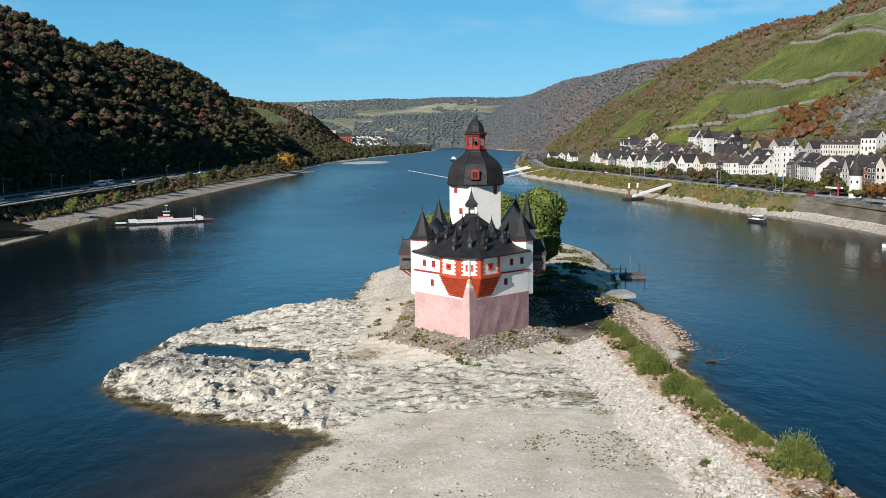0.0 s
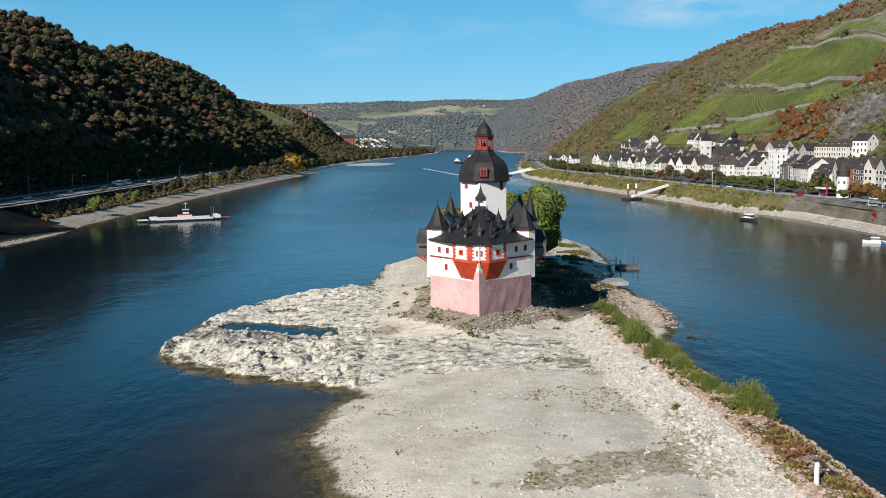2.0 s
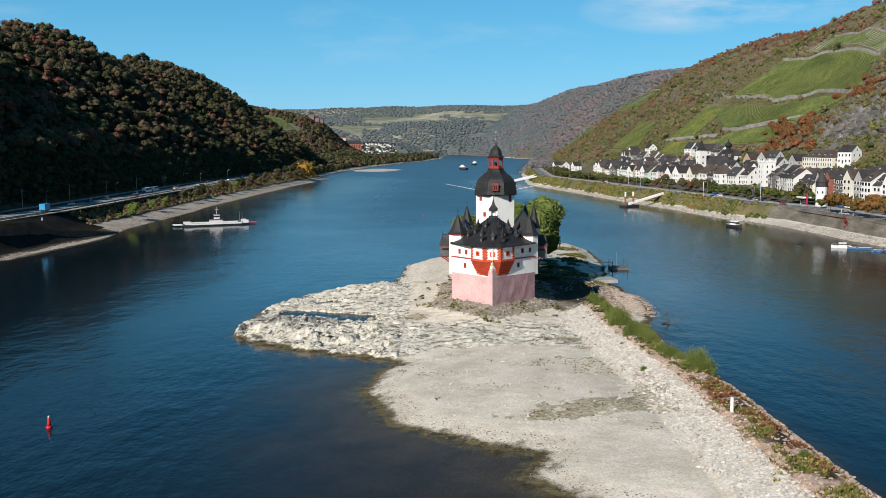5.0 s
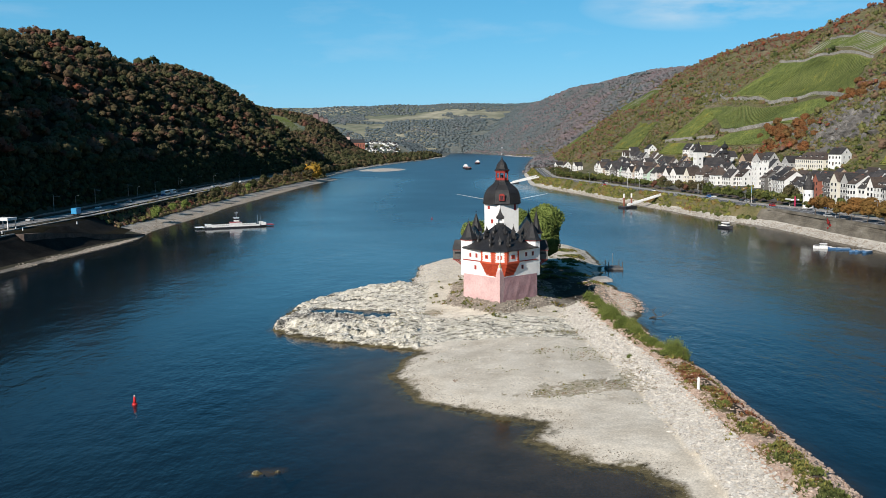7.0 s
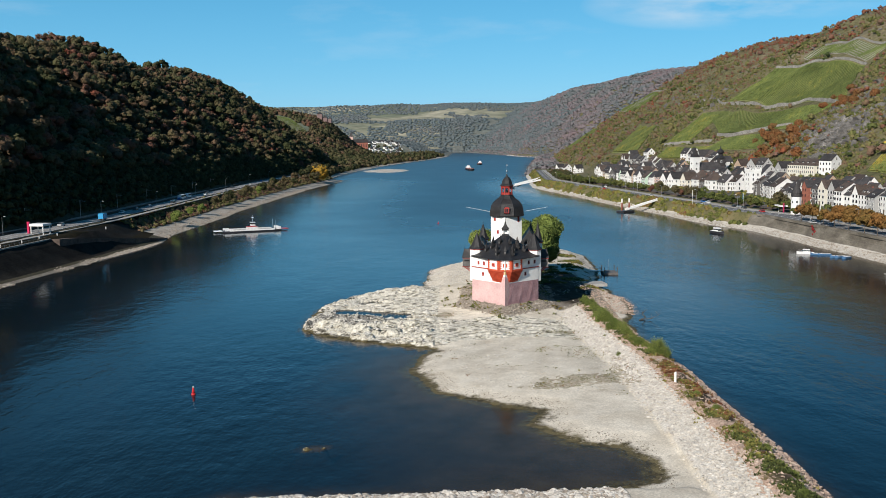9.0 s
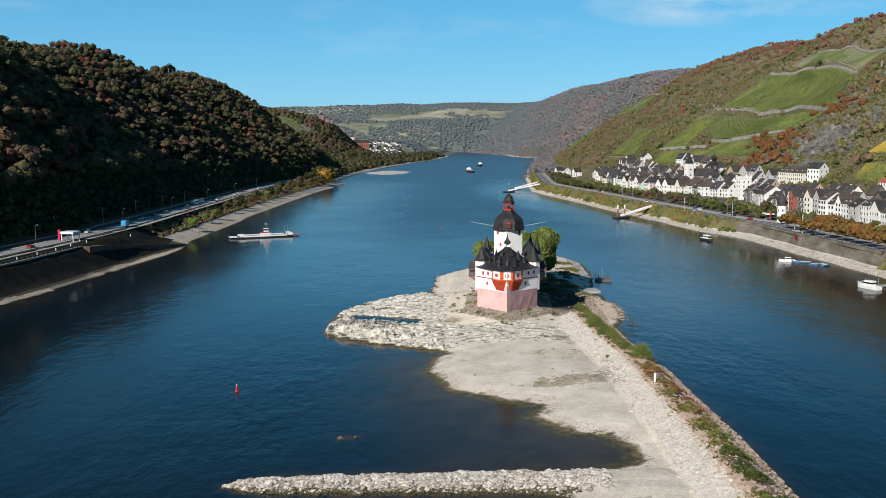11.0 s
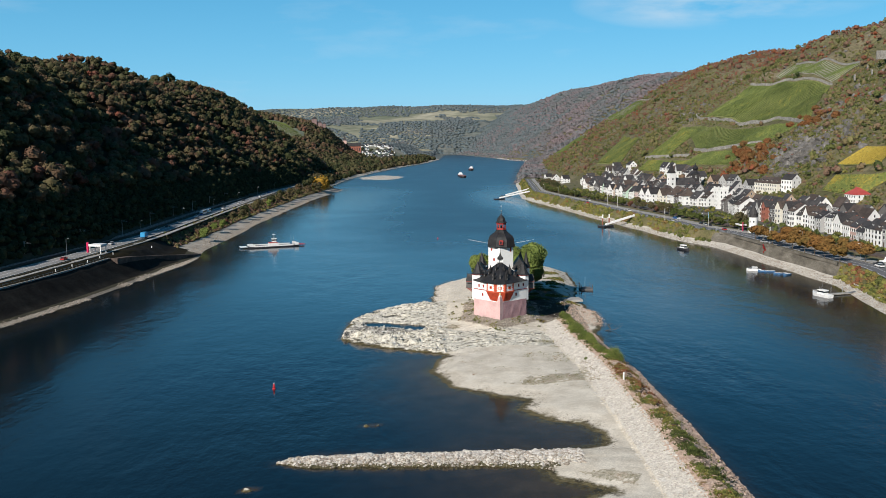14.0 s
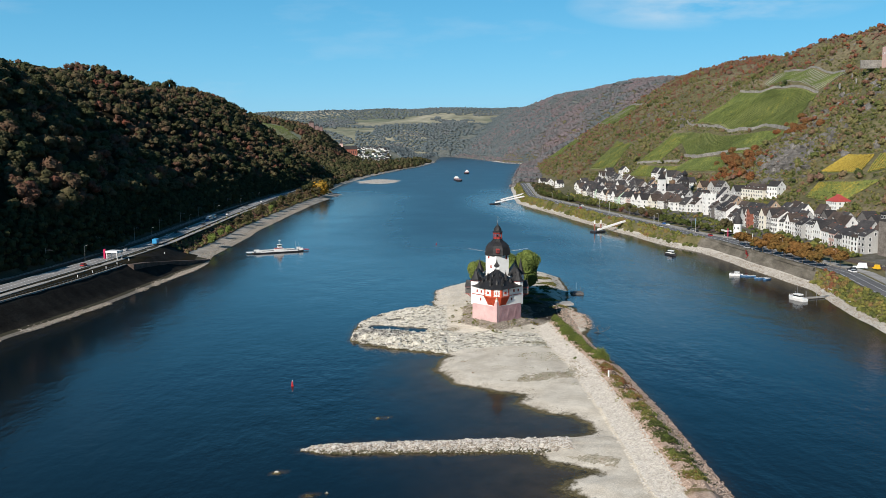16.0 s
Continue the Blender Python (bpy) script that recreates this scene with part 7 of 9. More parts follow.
# rows behind
for row, (off, y0, y1) in enumerate(((21, 285, 480), (20, 540, 850), (38, 330, 470), (38, 520, 860), (56, 560, 900), (72, 600, 780))):
    y = float(y0)
    while y < y1:
        w = float(rng.uniform(7.5, 11.5))
        yc = y + w / 2
        x = float(front_line(yc)) + off + rng.uniform(-3, 3)
        skip = (abs(x - 247) < 14 and abs(yc - 418) < 14) or (abs(x - 188) < 18 and abs(yc - 640) < 20) or (abs(x - 190) < 12 and abs(yc - 505) < 12) or rng.uniform() < 0.16
        if not skip:
            house(x, yc, right_z(x + 4, yc), w, float(rng.uniform(8, 10.5)), float(rng.uniform(4.6, 7.0)), float(rng.uniform(4.2, 6.0)), str(rng.choice(["h_white", "h_white", "h_grey", "boards", "boards", "h_tan", "h_grey"])), dormers=int(rng.integers(0, 3)), gable_front=rng.uniform() < 0.3, turn=0.15 + rng.uniform(-0.2, 0.2))
        y += w + float(rng.uniform(0.5, 7))
# scattered houses at the town's far end
for x, y, w, turn, gf in ((122, 1052, 9, 0.3, True), (128, 1026, 10, 0.2, False), (133, 962, 9, 0.3, True), (150, 905, 10, 0.4, False), (160, 935, 9, 0.1, True), (172, 890, 11, 0.3, False), (186, 905, 9, 0.2, True), (196, 868, 10, 0.2, False), (145, 872, 11, 0.2, True), (163, 858, 10, 0.2, False)):
    house(x, y, right_z(x + 4, y), w, 9, 5.5, 4.2, "h_white", turn=turn, gable_front=gf, label="small white house at the end of the town")
# houses above the roofs
house(247, 418, right_z(251, 418) - 1.5, 11, 11, 6.0, 4.2, "h_white", roof="redroof", hip=True, label="white house with a bright red pyramid roof", turn=0.2)
house(236, 540, right_z(240, 540), 30, 12, 6.5, 4.2, "h_cream", hip=True, dormers=5, label="long cream building with a dark mansard roof", turn=0.25)
house(243, 515, right_z(247, 515), 10, 10, 7.5, 4.0, "h_white", label="tall white gabled house on the slope", turn=0.5)
house(228, 438, right_z(232, 438), 11, 10, 7.0, 4.5, "h_white", label="white gabled house behind the front row", turn=0.1)

# white tower with corner turrets
def white_tower(x, y, z):
    t = thing("town_tower", Matrix.Translation((x, y, z)) @ Matrix.Rotation(0.12, 4, "Z") @ Matrix.Diagonal((0.8, 0.8, 1.0, 1)), "square white tower with corner turrets and battlements", "tower")
    part("wall", add_box(B(), (0, 0, 7.0), (9.6, 9.6, 16.0)), M["h_white"], t)
    part("cornice", add_box(B(), (0, 0, 14.7), (10.2, 10.2, 0.5)), M["h_white"], t)
    for sx in (-1, 1):
        for sy in (-1, 1):
            part("corner_turret", add_lathe(B(), [(0.6, 13.8), (0.85, 14.6), (0.85, 16.4), (0.6, 16.5)], 8, 0.39, (sx * 4.6, sy * 4.6)), M["h_white"], t)
    for k in range(3):
        for s in (-1, 1):
            part("merlon", add_box(B(), (s * 4.75, -2.4 + 2.4 * k, 15.3), (0.5, 1.2, 0.7)), M["h_white"], t)
            part("merlon", add_box(B(), (-2.4 + 2.4 * k, s * 4.75, 15.3), (1.2, 0.5, 0.7)), M["h_white"], t)
    for f in range(4):
        for k in (-1, 1):
            put_window("small", t, Matrix.Translation((-4.82, k * 2.0, 2.6 + 3.1 * f)))
            put_window("small", t, Matrix.Translation((k * 2.0, -4.82, 2.6 + 3.1 * f)) @ Matrix.Rotation(math.pi / 2, 4, "Z"))


white_tower(191, 505, right_z(191, 505) + 0.2)


def watch_tower(x, y, z):
    t = thing("watch_tower", Matrix.Translation((x, y, z)), "slim white round gauge tower with dark pointed roof", "tower")
    part("wall", add_lathe(B(), [(2.5, -1.5), (2.35, 9.0)], 14), M["h_white"], t)
    part("gallery", add_lathe(B(), [(2.35, 9.0), (2.55, 9.2), (2.55, 11.2)], 14), M["rooftile"], t, "dark slate-clad gallery")
    part("roof", add_lathe(B(), [(2.85, 11.1), (2.5, 11.7), (1.2, 14.0), (0.06, 16.3)], 14), M["rooftile"], t)
    for a in (2.6, 3.6, 4.5):
        put_window("small", t, Matrix.Rotation(a - math.pi, 4, "Z") @ Matrix.Translation((-2.4, 0, 6.6)) @ Matrix.Scale(0.7, 4))


watch_tower(164, 357, 7.7)


def church(x, y, z):
    t = thing("church", Matrix.Translation((x, y, z)) @ Matrix.Rotation(0.25, 4, "Z") @ Matrix.Diagonal((0.85, 0.85, 0.88, 1)), "white church tower with pointed slate helm and dark nave", "church")
    tw = part("tower", add_box(B(), (0, 0, 9.5), (6.6, 6.6, 21.0)), M["h_white"], t)
    part("helm", add_lathe(B(), [(5.0, 19.8), (4.4, 20.5), (2.1, 24.6), (0.08, 29.5)], 4, math.pi / 4), M["rooftile"], t, "pointed slate helm")
    for zz in (9.0, 14.0):
        put_window("wide", t, Matrix.Translation((-3.32, 0, zz)))
        put_window("wide", t, Matrix.Translation((0, -3.32, zz)) @ Matrix.Rotation(math.pi / 2, 4, "Z"))
    part("nave", add_box(B(), (16, 2, 3.5), (24, 13, 9.0)), M["h_grey"], t)
    rb = B()
    lo = [rb.verts.new(p) for p in ((3.5, -5, 7.8), (28.5, -5, 7.8), (28.5, 9, 7.8), (3.5, 9, 7.8))]
    hi = [rb.verts.new((4, 2, 15.0)), rb.verts.new((26, 2, 15.0))]
    rb.faces.new(lo)
    rb.faces.new((lo[0], lo[1], hi[1], hi[0]))
    rb.faces.new((lo[2], lo[3], hi[0], hi[1]))
    rb.faces.new((lo[1], lo[2], hi[1]))
    rb.faces.new((lo[3], lo[0], hi[0]))
    part("roof", rb, M["rooftile"], t, "steep dark slate nave roof")
    for k in range(5):
        put_window("wide", t, Matrix.Translation((7 + 4.4 * k, -4.52, 4.5)) @ Matrix.Rotation(math.pi / 2, 4, "Z"))


church(188, 640, right_z(190, 640) + 2.5)


def onion_tower(x, y, z):
    t = thing("church_tower", Matrix.Translation((x, y, z)), "dark slate church tower with an onion cap", "tower")
    part("wall", add_box(B(), (0, 0, 8), (6.5, 6.5, 19)), M["rooftile"], t)
    part("cap", add_lathe(B(), [(4.2, 17.3), (3.6, 18.0), (2.2, 19.0), (1.6, 20.3), (2.6, 21.6), (2.8, 22.6), (1.9, 23.9), (0.7, 24.9), (0.08, 27.5)], 8, 0.39), M["slate"], t)
    put_window("small", t, Matrix.Translation((-3.28, 0, 14.5)))
    put_window("small", t, Matrix.Translation((0, -3.28, 14.5)) @ Matrix.Rotation(math.pi / 2, 4, "Z"))


onion_tower(213, 654, right_z(213, 654) + 0.5)


def stone_tower(x, y, z):
    t = thing("stone_tower", Matrix.Translation((x, y, z)) @ Matrix.Rotation(0.1, 4, "Z"), "massive square old stone gate tower with timber top", "tower")
    part("wall", add_box(B(), (0, 0, 8.0), (11, 11, 20)), M["oldstone"], t)
    part("top_storey", add_box(B(), (0, 0, 20.0), (10.4, 10.4, 4.0)), M["rooftile"], t, "dark timber-clad top storey")
    part("roof", add_lathe(B(), [(8.1, 22.0), (7.6, 22.2), (0.1, 25.2)], 4, math.pi / 4), M["rooftile"], t)
    for k in range(4):
        put_window("wide", t, Matrix.Translation((-5.22, -3.6 + 2.4 * k, 20.3)))
        put_window("wide", t, Matrix.Translation((-3.6 + 2.4 * k, -5.22, 20.3)) @ Matrix.Rotation(math.pi / 2, 4, "Z"))
    part("gate_arch", add_box(B(), (-1.5, -5.46, 3.2), (2.6, 0.12, 4.2)), M["dark"], t)
    part("window_slot", add_box(B(), (-2.2, -5.46, 15.5), (1.2, 0.12, 2.4)), M["dark"], t)


stone_tower(211, 262, 8.0)


def ruin(x, y):
    z = right_z(x, y)
    t = thing("hill_castle", Matrix.Translation((x, y, z)), "pinkish stone castle tower on the hill", "castle")
    part("keep_wall", add_box(B(), (0, 0, 7), (11, 11, 20)), M["h_rose"], t)
    for k in range(4):
        part("merlon", add_box(B(), (-4.6 + 3.0 * k, -5.2, 17.6), (1.6, 0.6, 1.2)), M["h_rose"], t)
    for k in range(3):
        put_window("small", t, Matrix.Translation((-5.52, -2.5 + 2.5 * k, 11)))
        put_window("small", t, Matrix.Translation((-2.5 + 2.5 * k, -5.52, 11)) @ Matrix.Rotation(math.pi / 2, 4, "Z"))
    part("curtain_wall", add_box(B(), (-14, 8, 1), (22, 1.4, 8)), M["terrace"], t)


ruin(418, 690)
for x, y, L, h in ((384, 722, 26, 4), (392, 704, 18, 3), (402, 735, 20, 3)):
    wl2 = thing("ruined_wall", Matrix.Translation((x, y, float(land(x, y)))) @ Matrix.Rotation(1.2, 4, "Z"), "broken pale stone wall on the hillside", "wall", "ruined walls")
    bm = B()
    n = 8
    for k in range(n):
        add_box(bm, (-L / 2 + L * (k + 0.5) / n, 0, h * 0.5 - 1 + 0.5 * math.sin(k * 2.3)), (L / n, 1.2, h + 1.2 + 1.0 * math.sin(k * 1.7)))
    part("masonry", bm, M["terrace"], wl2)

# ---- the far town and the castle on its spur ----
far_w = B()
add_box(far_w, (0, 0, 2), (9, 11, 8))
far_w = bm_mesh("wall", far_w, M["h_white"])
far_r = B()
lo = [far_r.verts.new(p) for p in ((-5, -6, 5.9), (5, -6, 5.9), (5, 6, 5.9), (-5, 6, 5.9))]
hi = [far_r.verts.new((0, -6, 10)), far_r.verts.new((0, 6, 10))]
for f in ((lo[0], lo[1], hi[0]), (lo[2], lo[3], hi[1]), (lo[1], lo[2], hi[1], hi[0]), (lo[3], lo[0], hi[0], hi[1]), lo):
    far_r.faces.new(f)
far_r = bm_mesh("roof", far_r, M["rooftile"])
far_win = bm_mesh("window", add_box(B(), (0, 0, 0), (0.1, 1.2, 1.6)), M["glass"])
for k in range(210):
    y = 2600 + 480 * rng.uniform()
    x = -y * rng.uniform(0.064, 0.122)
    t = thing("far_house", Matrix.Translation((x, y, left_z(x, y))) @ Matrix.Rotation(rng.uniform(-0.8, 0.8), 4, "Z") @ Matrix.Scale(rng.uniform(0.6, 0.95), 4), "small white house with a grey roof, far off", "house", "houses of the far town")
    share("wall", far_w, t, Matrix())
    share("roof", far_r, t, Matrix())
    for s in (-1, 1):
        share("window", far_win, t, Matrix.Translation((2.2 * s, -5.53, 4.0)) @ Matrix.Rotation(math.pi / 2, 4, "Z"))
fx, fy = -318, 2640
t = thing("red_church", Matrix.Translation((fx, fy, left_z(fx, fy))) @ Matrix.Rotation(0.1, 4, "Z"), "long red gothic church in the far town", "church")
part("nave", add_box(B(), (22, 0, 8), (44, 14, 20)), M["brick"], t, "red-washed nave wall")
rb = B()
lo = [rb.verts.new(p) for p in ((-1, -8, 18), (45, -8, 18), (45, 8, 18), (-1, 8, 18))]
hi = [rb.verts.new((0, 0, 28)), rb.verts.new((44, 0, 28))]
for f in ((lo[0], lo[1], hi[1], hi[0]), (lo[2], lo[3], hi[0], hi[1]), (lo[1], lo[2], hi[1]), (lo[3], lo[0], hi[0]), lo):
    rb.faces.new(f)
part("roof", rb, M["rooftile"], t)
part("tower", add_box(B(), (-6, 0, 16), (11, 11, 40)), M["h_rose"], t)
part("helm", add_lathe(B(), [(8, 36), (0.2, 52)], 4, math.pi / 4, (-6, 0)), M["rooftile"], t)
for k in range(6):
    part("window", add_box(B(), (4 + 7 * k, -7.05, 9), (2.0, 0.2, 9)), M["glass"], t)
sx, sy = -372, 2330
t = thing("spur_castle", Matrix.Translation((sx, sy, left_z(sx, sy) - 1)), "reddish ruined castle on the distant spur", "castle")
for k, (ox, oy, w, h) in enumerate(((0, 0, 14, 24), (-20, 6, 12, 17), (-34, 4, 16, 14), (14, 3, 12, 14), (26, 5, 9, 10))):
    tw = part("tower" if h > 15 else "curtain_wall", add_box(B(), (ox, oy, h / 2 - 2), (w, 12, h)), M["ruin"], t)
    part("roof", add_lathe(B(), [(w * 0.75, h - 2), (0.3, h + 5)], 4, math.pi / 4, (ox, oy)), M["rooftile"], tw)
for k, (x, y) in enumerate(((-232, 1420), (-240, 1450), (-250, 1485), (-226, 1390))):
    t = thing("far_house", Matrix.Translation((x, y, left_z(x, y))) @ Matrix.Rotation(0.3 * k, 4, "Z") @ Matrix.Scale(1.1, 4), "white building below the far spur", "house", "houses below the spur")
    share("wall", far_w, t, Matrix())
    share("roof", far_r, t, Matrix())


# ---- boats, jetties, buoys ----
def hull_bm(L, W, z0, z1, bow=0.25, stern=0.9, mi=0):
    """A boat's hull along y, bow at +y."""
    bm = B()
    rings = []
    for s in np.linspace(-0.5, 0.5, 9):
        k = 1.0 if s < 0.5 - bow else math.cos((s - 0.5 + bow) / bow * math.pi / 2) ** 0.7
        k = max(k, 0.04)
        if s < -0.45:
            k *= stern
        rise = 0.35 * (z1 - z0) * max(0, (s - 0.2) / 0.3) ** 2
        hw = W / 2 * k
        rings.append([bm.verts.new((x, s * L, z)) for x, z in ((-hw * 0.75, z0), (-hw, z1 + rise), (hw, z1 + rise), (hw * 0.75, z0))])
    for a, b in zip(rings, rings[1:]):
        for j in range(4):
            bm.faces.new((a[j], b[j], b[(j + 1) % 4], a[(j + 1) % 4]))
    bm.faces.new(rings[0])
    bm.faces.new(rings[-1][::-1])
    return bm


def ferry():
    t = thing("car_ferry", Matrix.Translation((-117, 370, 0)) @ Matrix.Rotation(radians(-66), 4, "Z") @ Matrix.Scale(0.9, 4), "white open-deck car ferry with a red-roofed wheelhouse on the river", "ferry")
    bm = B()
    add_prism(bm, [(-3.6, -17), (3.6, -17), (4.6, -13), (4.6, 13), (3.6, 17), (-3.6, 17), (-4.6, 13), (-4.6, -13)], -0.6, 0.55)
    part("hull", bm, M["hull"], t, "black ferry hull")
    bm = B()
    add_prism(bm, [(-3.7, -17.2), (3.7, -17.2), (4.75, -13), (4.75, 13), (3.7, 17.2), (-3.7, 17.2), (-4.75, 13), (-4.75, -13)], 0.55, 0.9)
    part("deck", bm, M["hull"], t)
    for s in (-1, 1):
        part("bulwark", add_box(B(), (s * 4.7, 0, 1.15), (0.18, 26, 0.8)), M["whitepaint"], t, "white bulwark")
        part("end_ramp", add_prism(B(), [(-3.2, s * 17), (3.2, s * 17), (2.9, s * 21.5), (-2.9, s * 21.5)], 0.75, 1.0), M["whitepaint"] if s < 0 else M["carred"], t, "ferry loading ramp")
        part("ramp_frame", add_box(B(), (s * 3.6, 15.5, 1.7), (0.5, 2.6, 1.6)), M["whitepaint"], t)
        part("ramp_frame", add_box(B(), (s * 3.6, -14.0, 1.5), (0.5, 3.6, 1.2)), M["whitepaint"], t)
        part("mast", add_tube(B(), (s * 3.7, 13.5, 1), (s * 3.7, 13.5, 6.5), 0.08), M["metal"], t)
    cabin = part("deck_house", add_box(B(), (2.9, 0, 1.9), (2.4, 6.5, 2.1), bevel=0.05), M["whitepaint"], t)
    part("red_roof", add_box(B(), (2.9, -0.3, 3.1), (2.7, 6.0, 0.3)), M["carred"], t, "red deck-house roof")
    wh = part("wheelhouse", add_box(B(), (2.6, 0.5, 4.4), (2.4, 2.6, 2.0), bevel=0.05), M["whitepaint"], t, "white wheelhouse with dark windows")
    part("window_band", add_box(B(), (2.6, 0.5, 4.7), (2.46, 2.66, 0.8)), M["glass"], wh)
    part("roof", add_box(B(), (2.6, 0.5, 5.5), (2.9, 3.2, 0.2)), M["whitepaint"], wh)
    part("mast", add_tube(B(), (2.6, 0.5, 5.5), (2.6, 0.5, 9.5), 0.09, 0.05), M["whitepaint"], t)
    part("radar", add_box(B(), (2.6, 0.5, 8.2), (0.2, 1.9, 0.25)), M["whitepaint"], t)


ferry()


def buoy(x, y, s, label):
    t = thing("buoy", Matrix.Translation((x, y, 0)) @ Matrix.Scale(s, 4), label, "buoy", "channel buoys")
    part("float", add_lathe(B(), [(0.55, -0.5), (0.75, 0.0), (0.72, 0.35), (0.5, 0.5)], 14), M["buoyred"], t, smooth=True)
    part("cone", add_lathe(B(), [(0.5, 0.5), (0.42, 1.2), (0.30, 2.1), (0.22, 2.4)], 14), M["buoyred"], t, smooth=True)
    part("topmark", add_lathe(B(), [(0.2, 2.4), (0.2, 2.8)], 12), M["whitepaint"], t, "pale top")


buoy(-57.6, 61.5, 0.56, "red conical channel buoy floating near the groyne")
buoy(-18.8, 405, 0.5, "red channel buoy floating midstream")


def jetty(x, y, to, posts=True):
    """A dark pontoon with piles and a white gangway to the bank."""
    ang = math.atan2(to[1] - y, to[0] - x)
    t = thing("landing_stage", Matrix.Translation((x, y, 0)), "dark pontoon with white covered gangway to the bank", "jetty", "landing stages")
    part("pontoon", add_box(B(), (0, 0, 0.2), (6.0, 11, 1.7), bevel=0.1, rz=ang - 1.2), M["hull"], t)
    if posts:
        for k in (-1, 1):
            q = part("pile", add_tube(B(), (k * 2.6, 1.5 * k, -3), (k * 2.6, 1.5 * k, 6.2), 0.5, seg=12), M["rust"], t, "rust-red mooring pile with white head")
            part("pile_head", add_tube(B(), (k * 2.6, 1.5 * k, 6.2), (k * 2.6, 1.5 * k, 8.8), 0.52, seg=12), M["whitepaint"], q)
    L = math.hypot(to[0] - x, to[1] - y)
    d = Vector((math.cos(ang), math.sin(ang), 0))
    gw = part("gangway", add_prism(B(), [(-1.0, 0), (1.0, 0), (1.0, L), (-1.0, L)], 0, 0.35), M["whitepaint"], t, "long white gangway", m=Matrix.Translation((0, 0, 1.1)) @ Matrix.Rotation(ang - math.pi / 2, 4, "Z") @ Matrix.Rotation(math.atan2(6.3, L), 4, "X"))
    for s in (-1, 1):
        part("gangway_side", add_box(B(), (s * 1.0, L / 2, 0.75), (0.1, L, 0.9)), M["whitepaint"], gw)


jetty(101, 479, (125, 487))
jetty(44, 788, (77, 796), posts=False)
jetty(54, 838, (82, 848), posts=False)


def motor_boat(x, y, turn, L, W, hull_mat, label, cabin=True, mast=False):
    t = thing("boat", Matrix.Translation((x, y, 0)) @ Matrix.Rotation(turn, 4, "Z"), label, "boat", "moored boats")
    part("hull", hull_bm(L, W, -0.4, 0.13 * L * 0.9), M[hull_mat], t)
    part("deck", hull_bm(L * 0.94, W * 0.88, 0.05 * L, 0.13 * L), M["whitepaint"], t)
    if cabin:
        c = part("cabin", add_box(B(), (0, -0.05 * L, 0.2 * L), (W * 0.66, L * 0.4, 0.15 * L), bevel=0.06), M["whitepaint"], t)
        part("window_band", add_box(B(), (0, -0.05 * L, 0.215 * L), (W * 0.68, L * 0.41, 0.06 * L)), M["glass"], c)
        part("wheelhouse_roof", add_box(B(), (0, -0.07 * L, 0.285 * L), (W * 0.72, L * 0.36, 0.02 * L)), M["whitepaint"], c)
        part("windscreen", add_box(B(), (0, 0.17 * L, 0.2 * L), (W * 0.56, 0.05, 0.09 * L)), M["glass"], c)
        if L > 10:
            part("flybridge", add_box(B(), (0, -0.1 * L, 0.325 * L), (W * 0.6, L * 0.2, 0.06 * L), bevel=0.05), M["whitepaint"], c)
            part("flybridge_screen", add_box(B(), (0, 0.0, 0.37 * L), (W * 0.5, 0.06, 0.04 * L)), M["glass"], c)
            part("rub_rail", hull_bm(L * 1.01, W * 1.02, 0.085 * L, 0.095 * L), M["cardark"], t, "dark rubbing strake")
        for s in (-1, 1):
            part("rail", add_tube(B(), (s * W * 0.42, 0.05 * L, 0.21 * L), (s * W * 0.2, 0.44 * L, 0.235 * L), 0.03, seg=5), M["metal"], t)
            for q in (0.06, 0.2, 0.34):
                xx = s * W * (0.42 - 0.22 * (q - 0.05) / 0.39)
                part("rail_post", add_tube(B(), (xx, q * L, 0.12 * L), (xx, q * L, 0.215 * L), 0.025, seg=5), M["metal"], t)
    if mast:
        part("mast", add_tube(B(), (0, 0, 0.25 * L), (0, 0, 0.6 * L), 0.05), M["metal"], t)


motor_boat(120, 341, radians(200), 9.5, 3.1, "hull", "dark workboat with a white wheelhouse moored at the bank", mast=True)
motor_boat(131, 259, radians(75), 6.5, 2.4, "whitepaint", "small white open boat moored by the quay")
for k in range(5):
    motor_boat(134.5 + 1.8 * k + 0.6 * math.sin(k), 256 - 3.0 * k + 2 * math.sin(2.2 * k), radians(70 + 14 * k), 5.0, 2.0, "boatblue", "small blue rowing boat at the mooring float", cabin=False)
motor_boat(133.5, 189, radians(20), 9.6, 3.2, "whitepaint", "white cabin cruiser moored at a small jetty", mast=True)
t = thing("small_jetty", Matrix.Translation((137.5, 192, 0)), "light grey floating jetty beside the cruiser", "jetty")
part("walkway", add_box(B(), (2.5, 0, 0.45), (13, 2.0, 0.4), rz=0.25), M["concrete"], t)
part("finger", add_box(B(), (-1, 5, 0.45), (1.6, 9, 0.35), rz=0.2), M["concrete"], t)
for k in range(3):
    part("post", add_tube(B(), (-3 + 4.5 * k, 1.4, -2), (-3 + 4.5 * k, 1.4, 3), 0.12), M["metal"], t)
part("gangway", add_prism(B(), [(8.5, 0.6), (8.5, 2.2), (17, 7.5), (17, 6.0)], 0.5, 0.75), M["metal"], t)


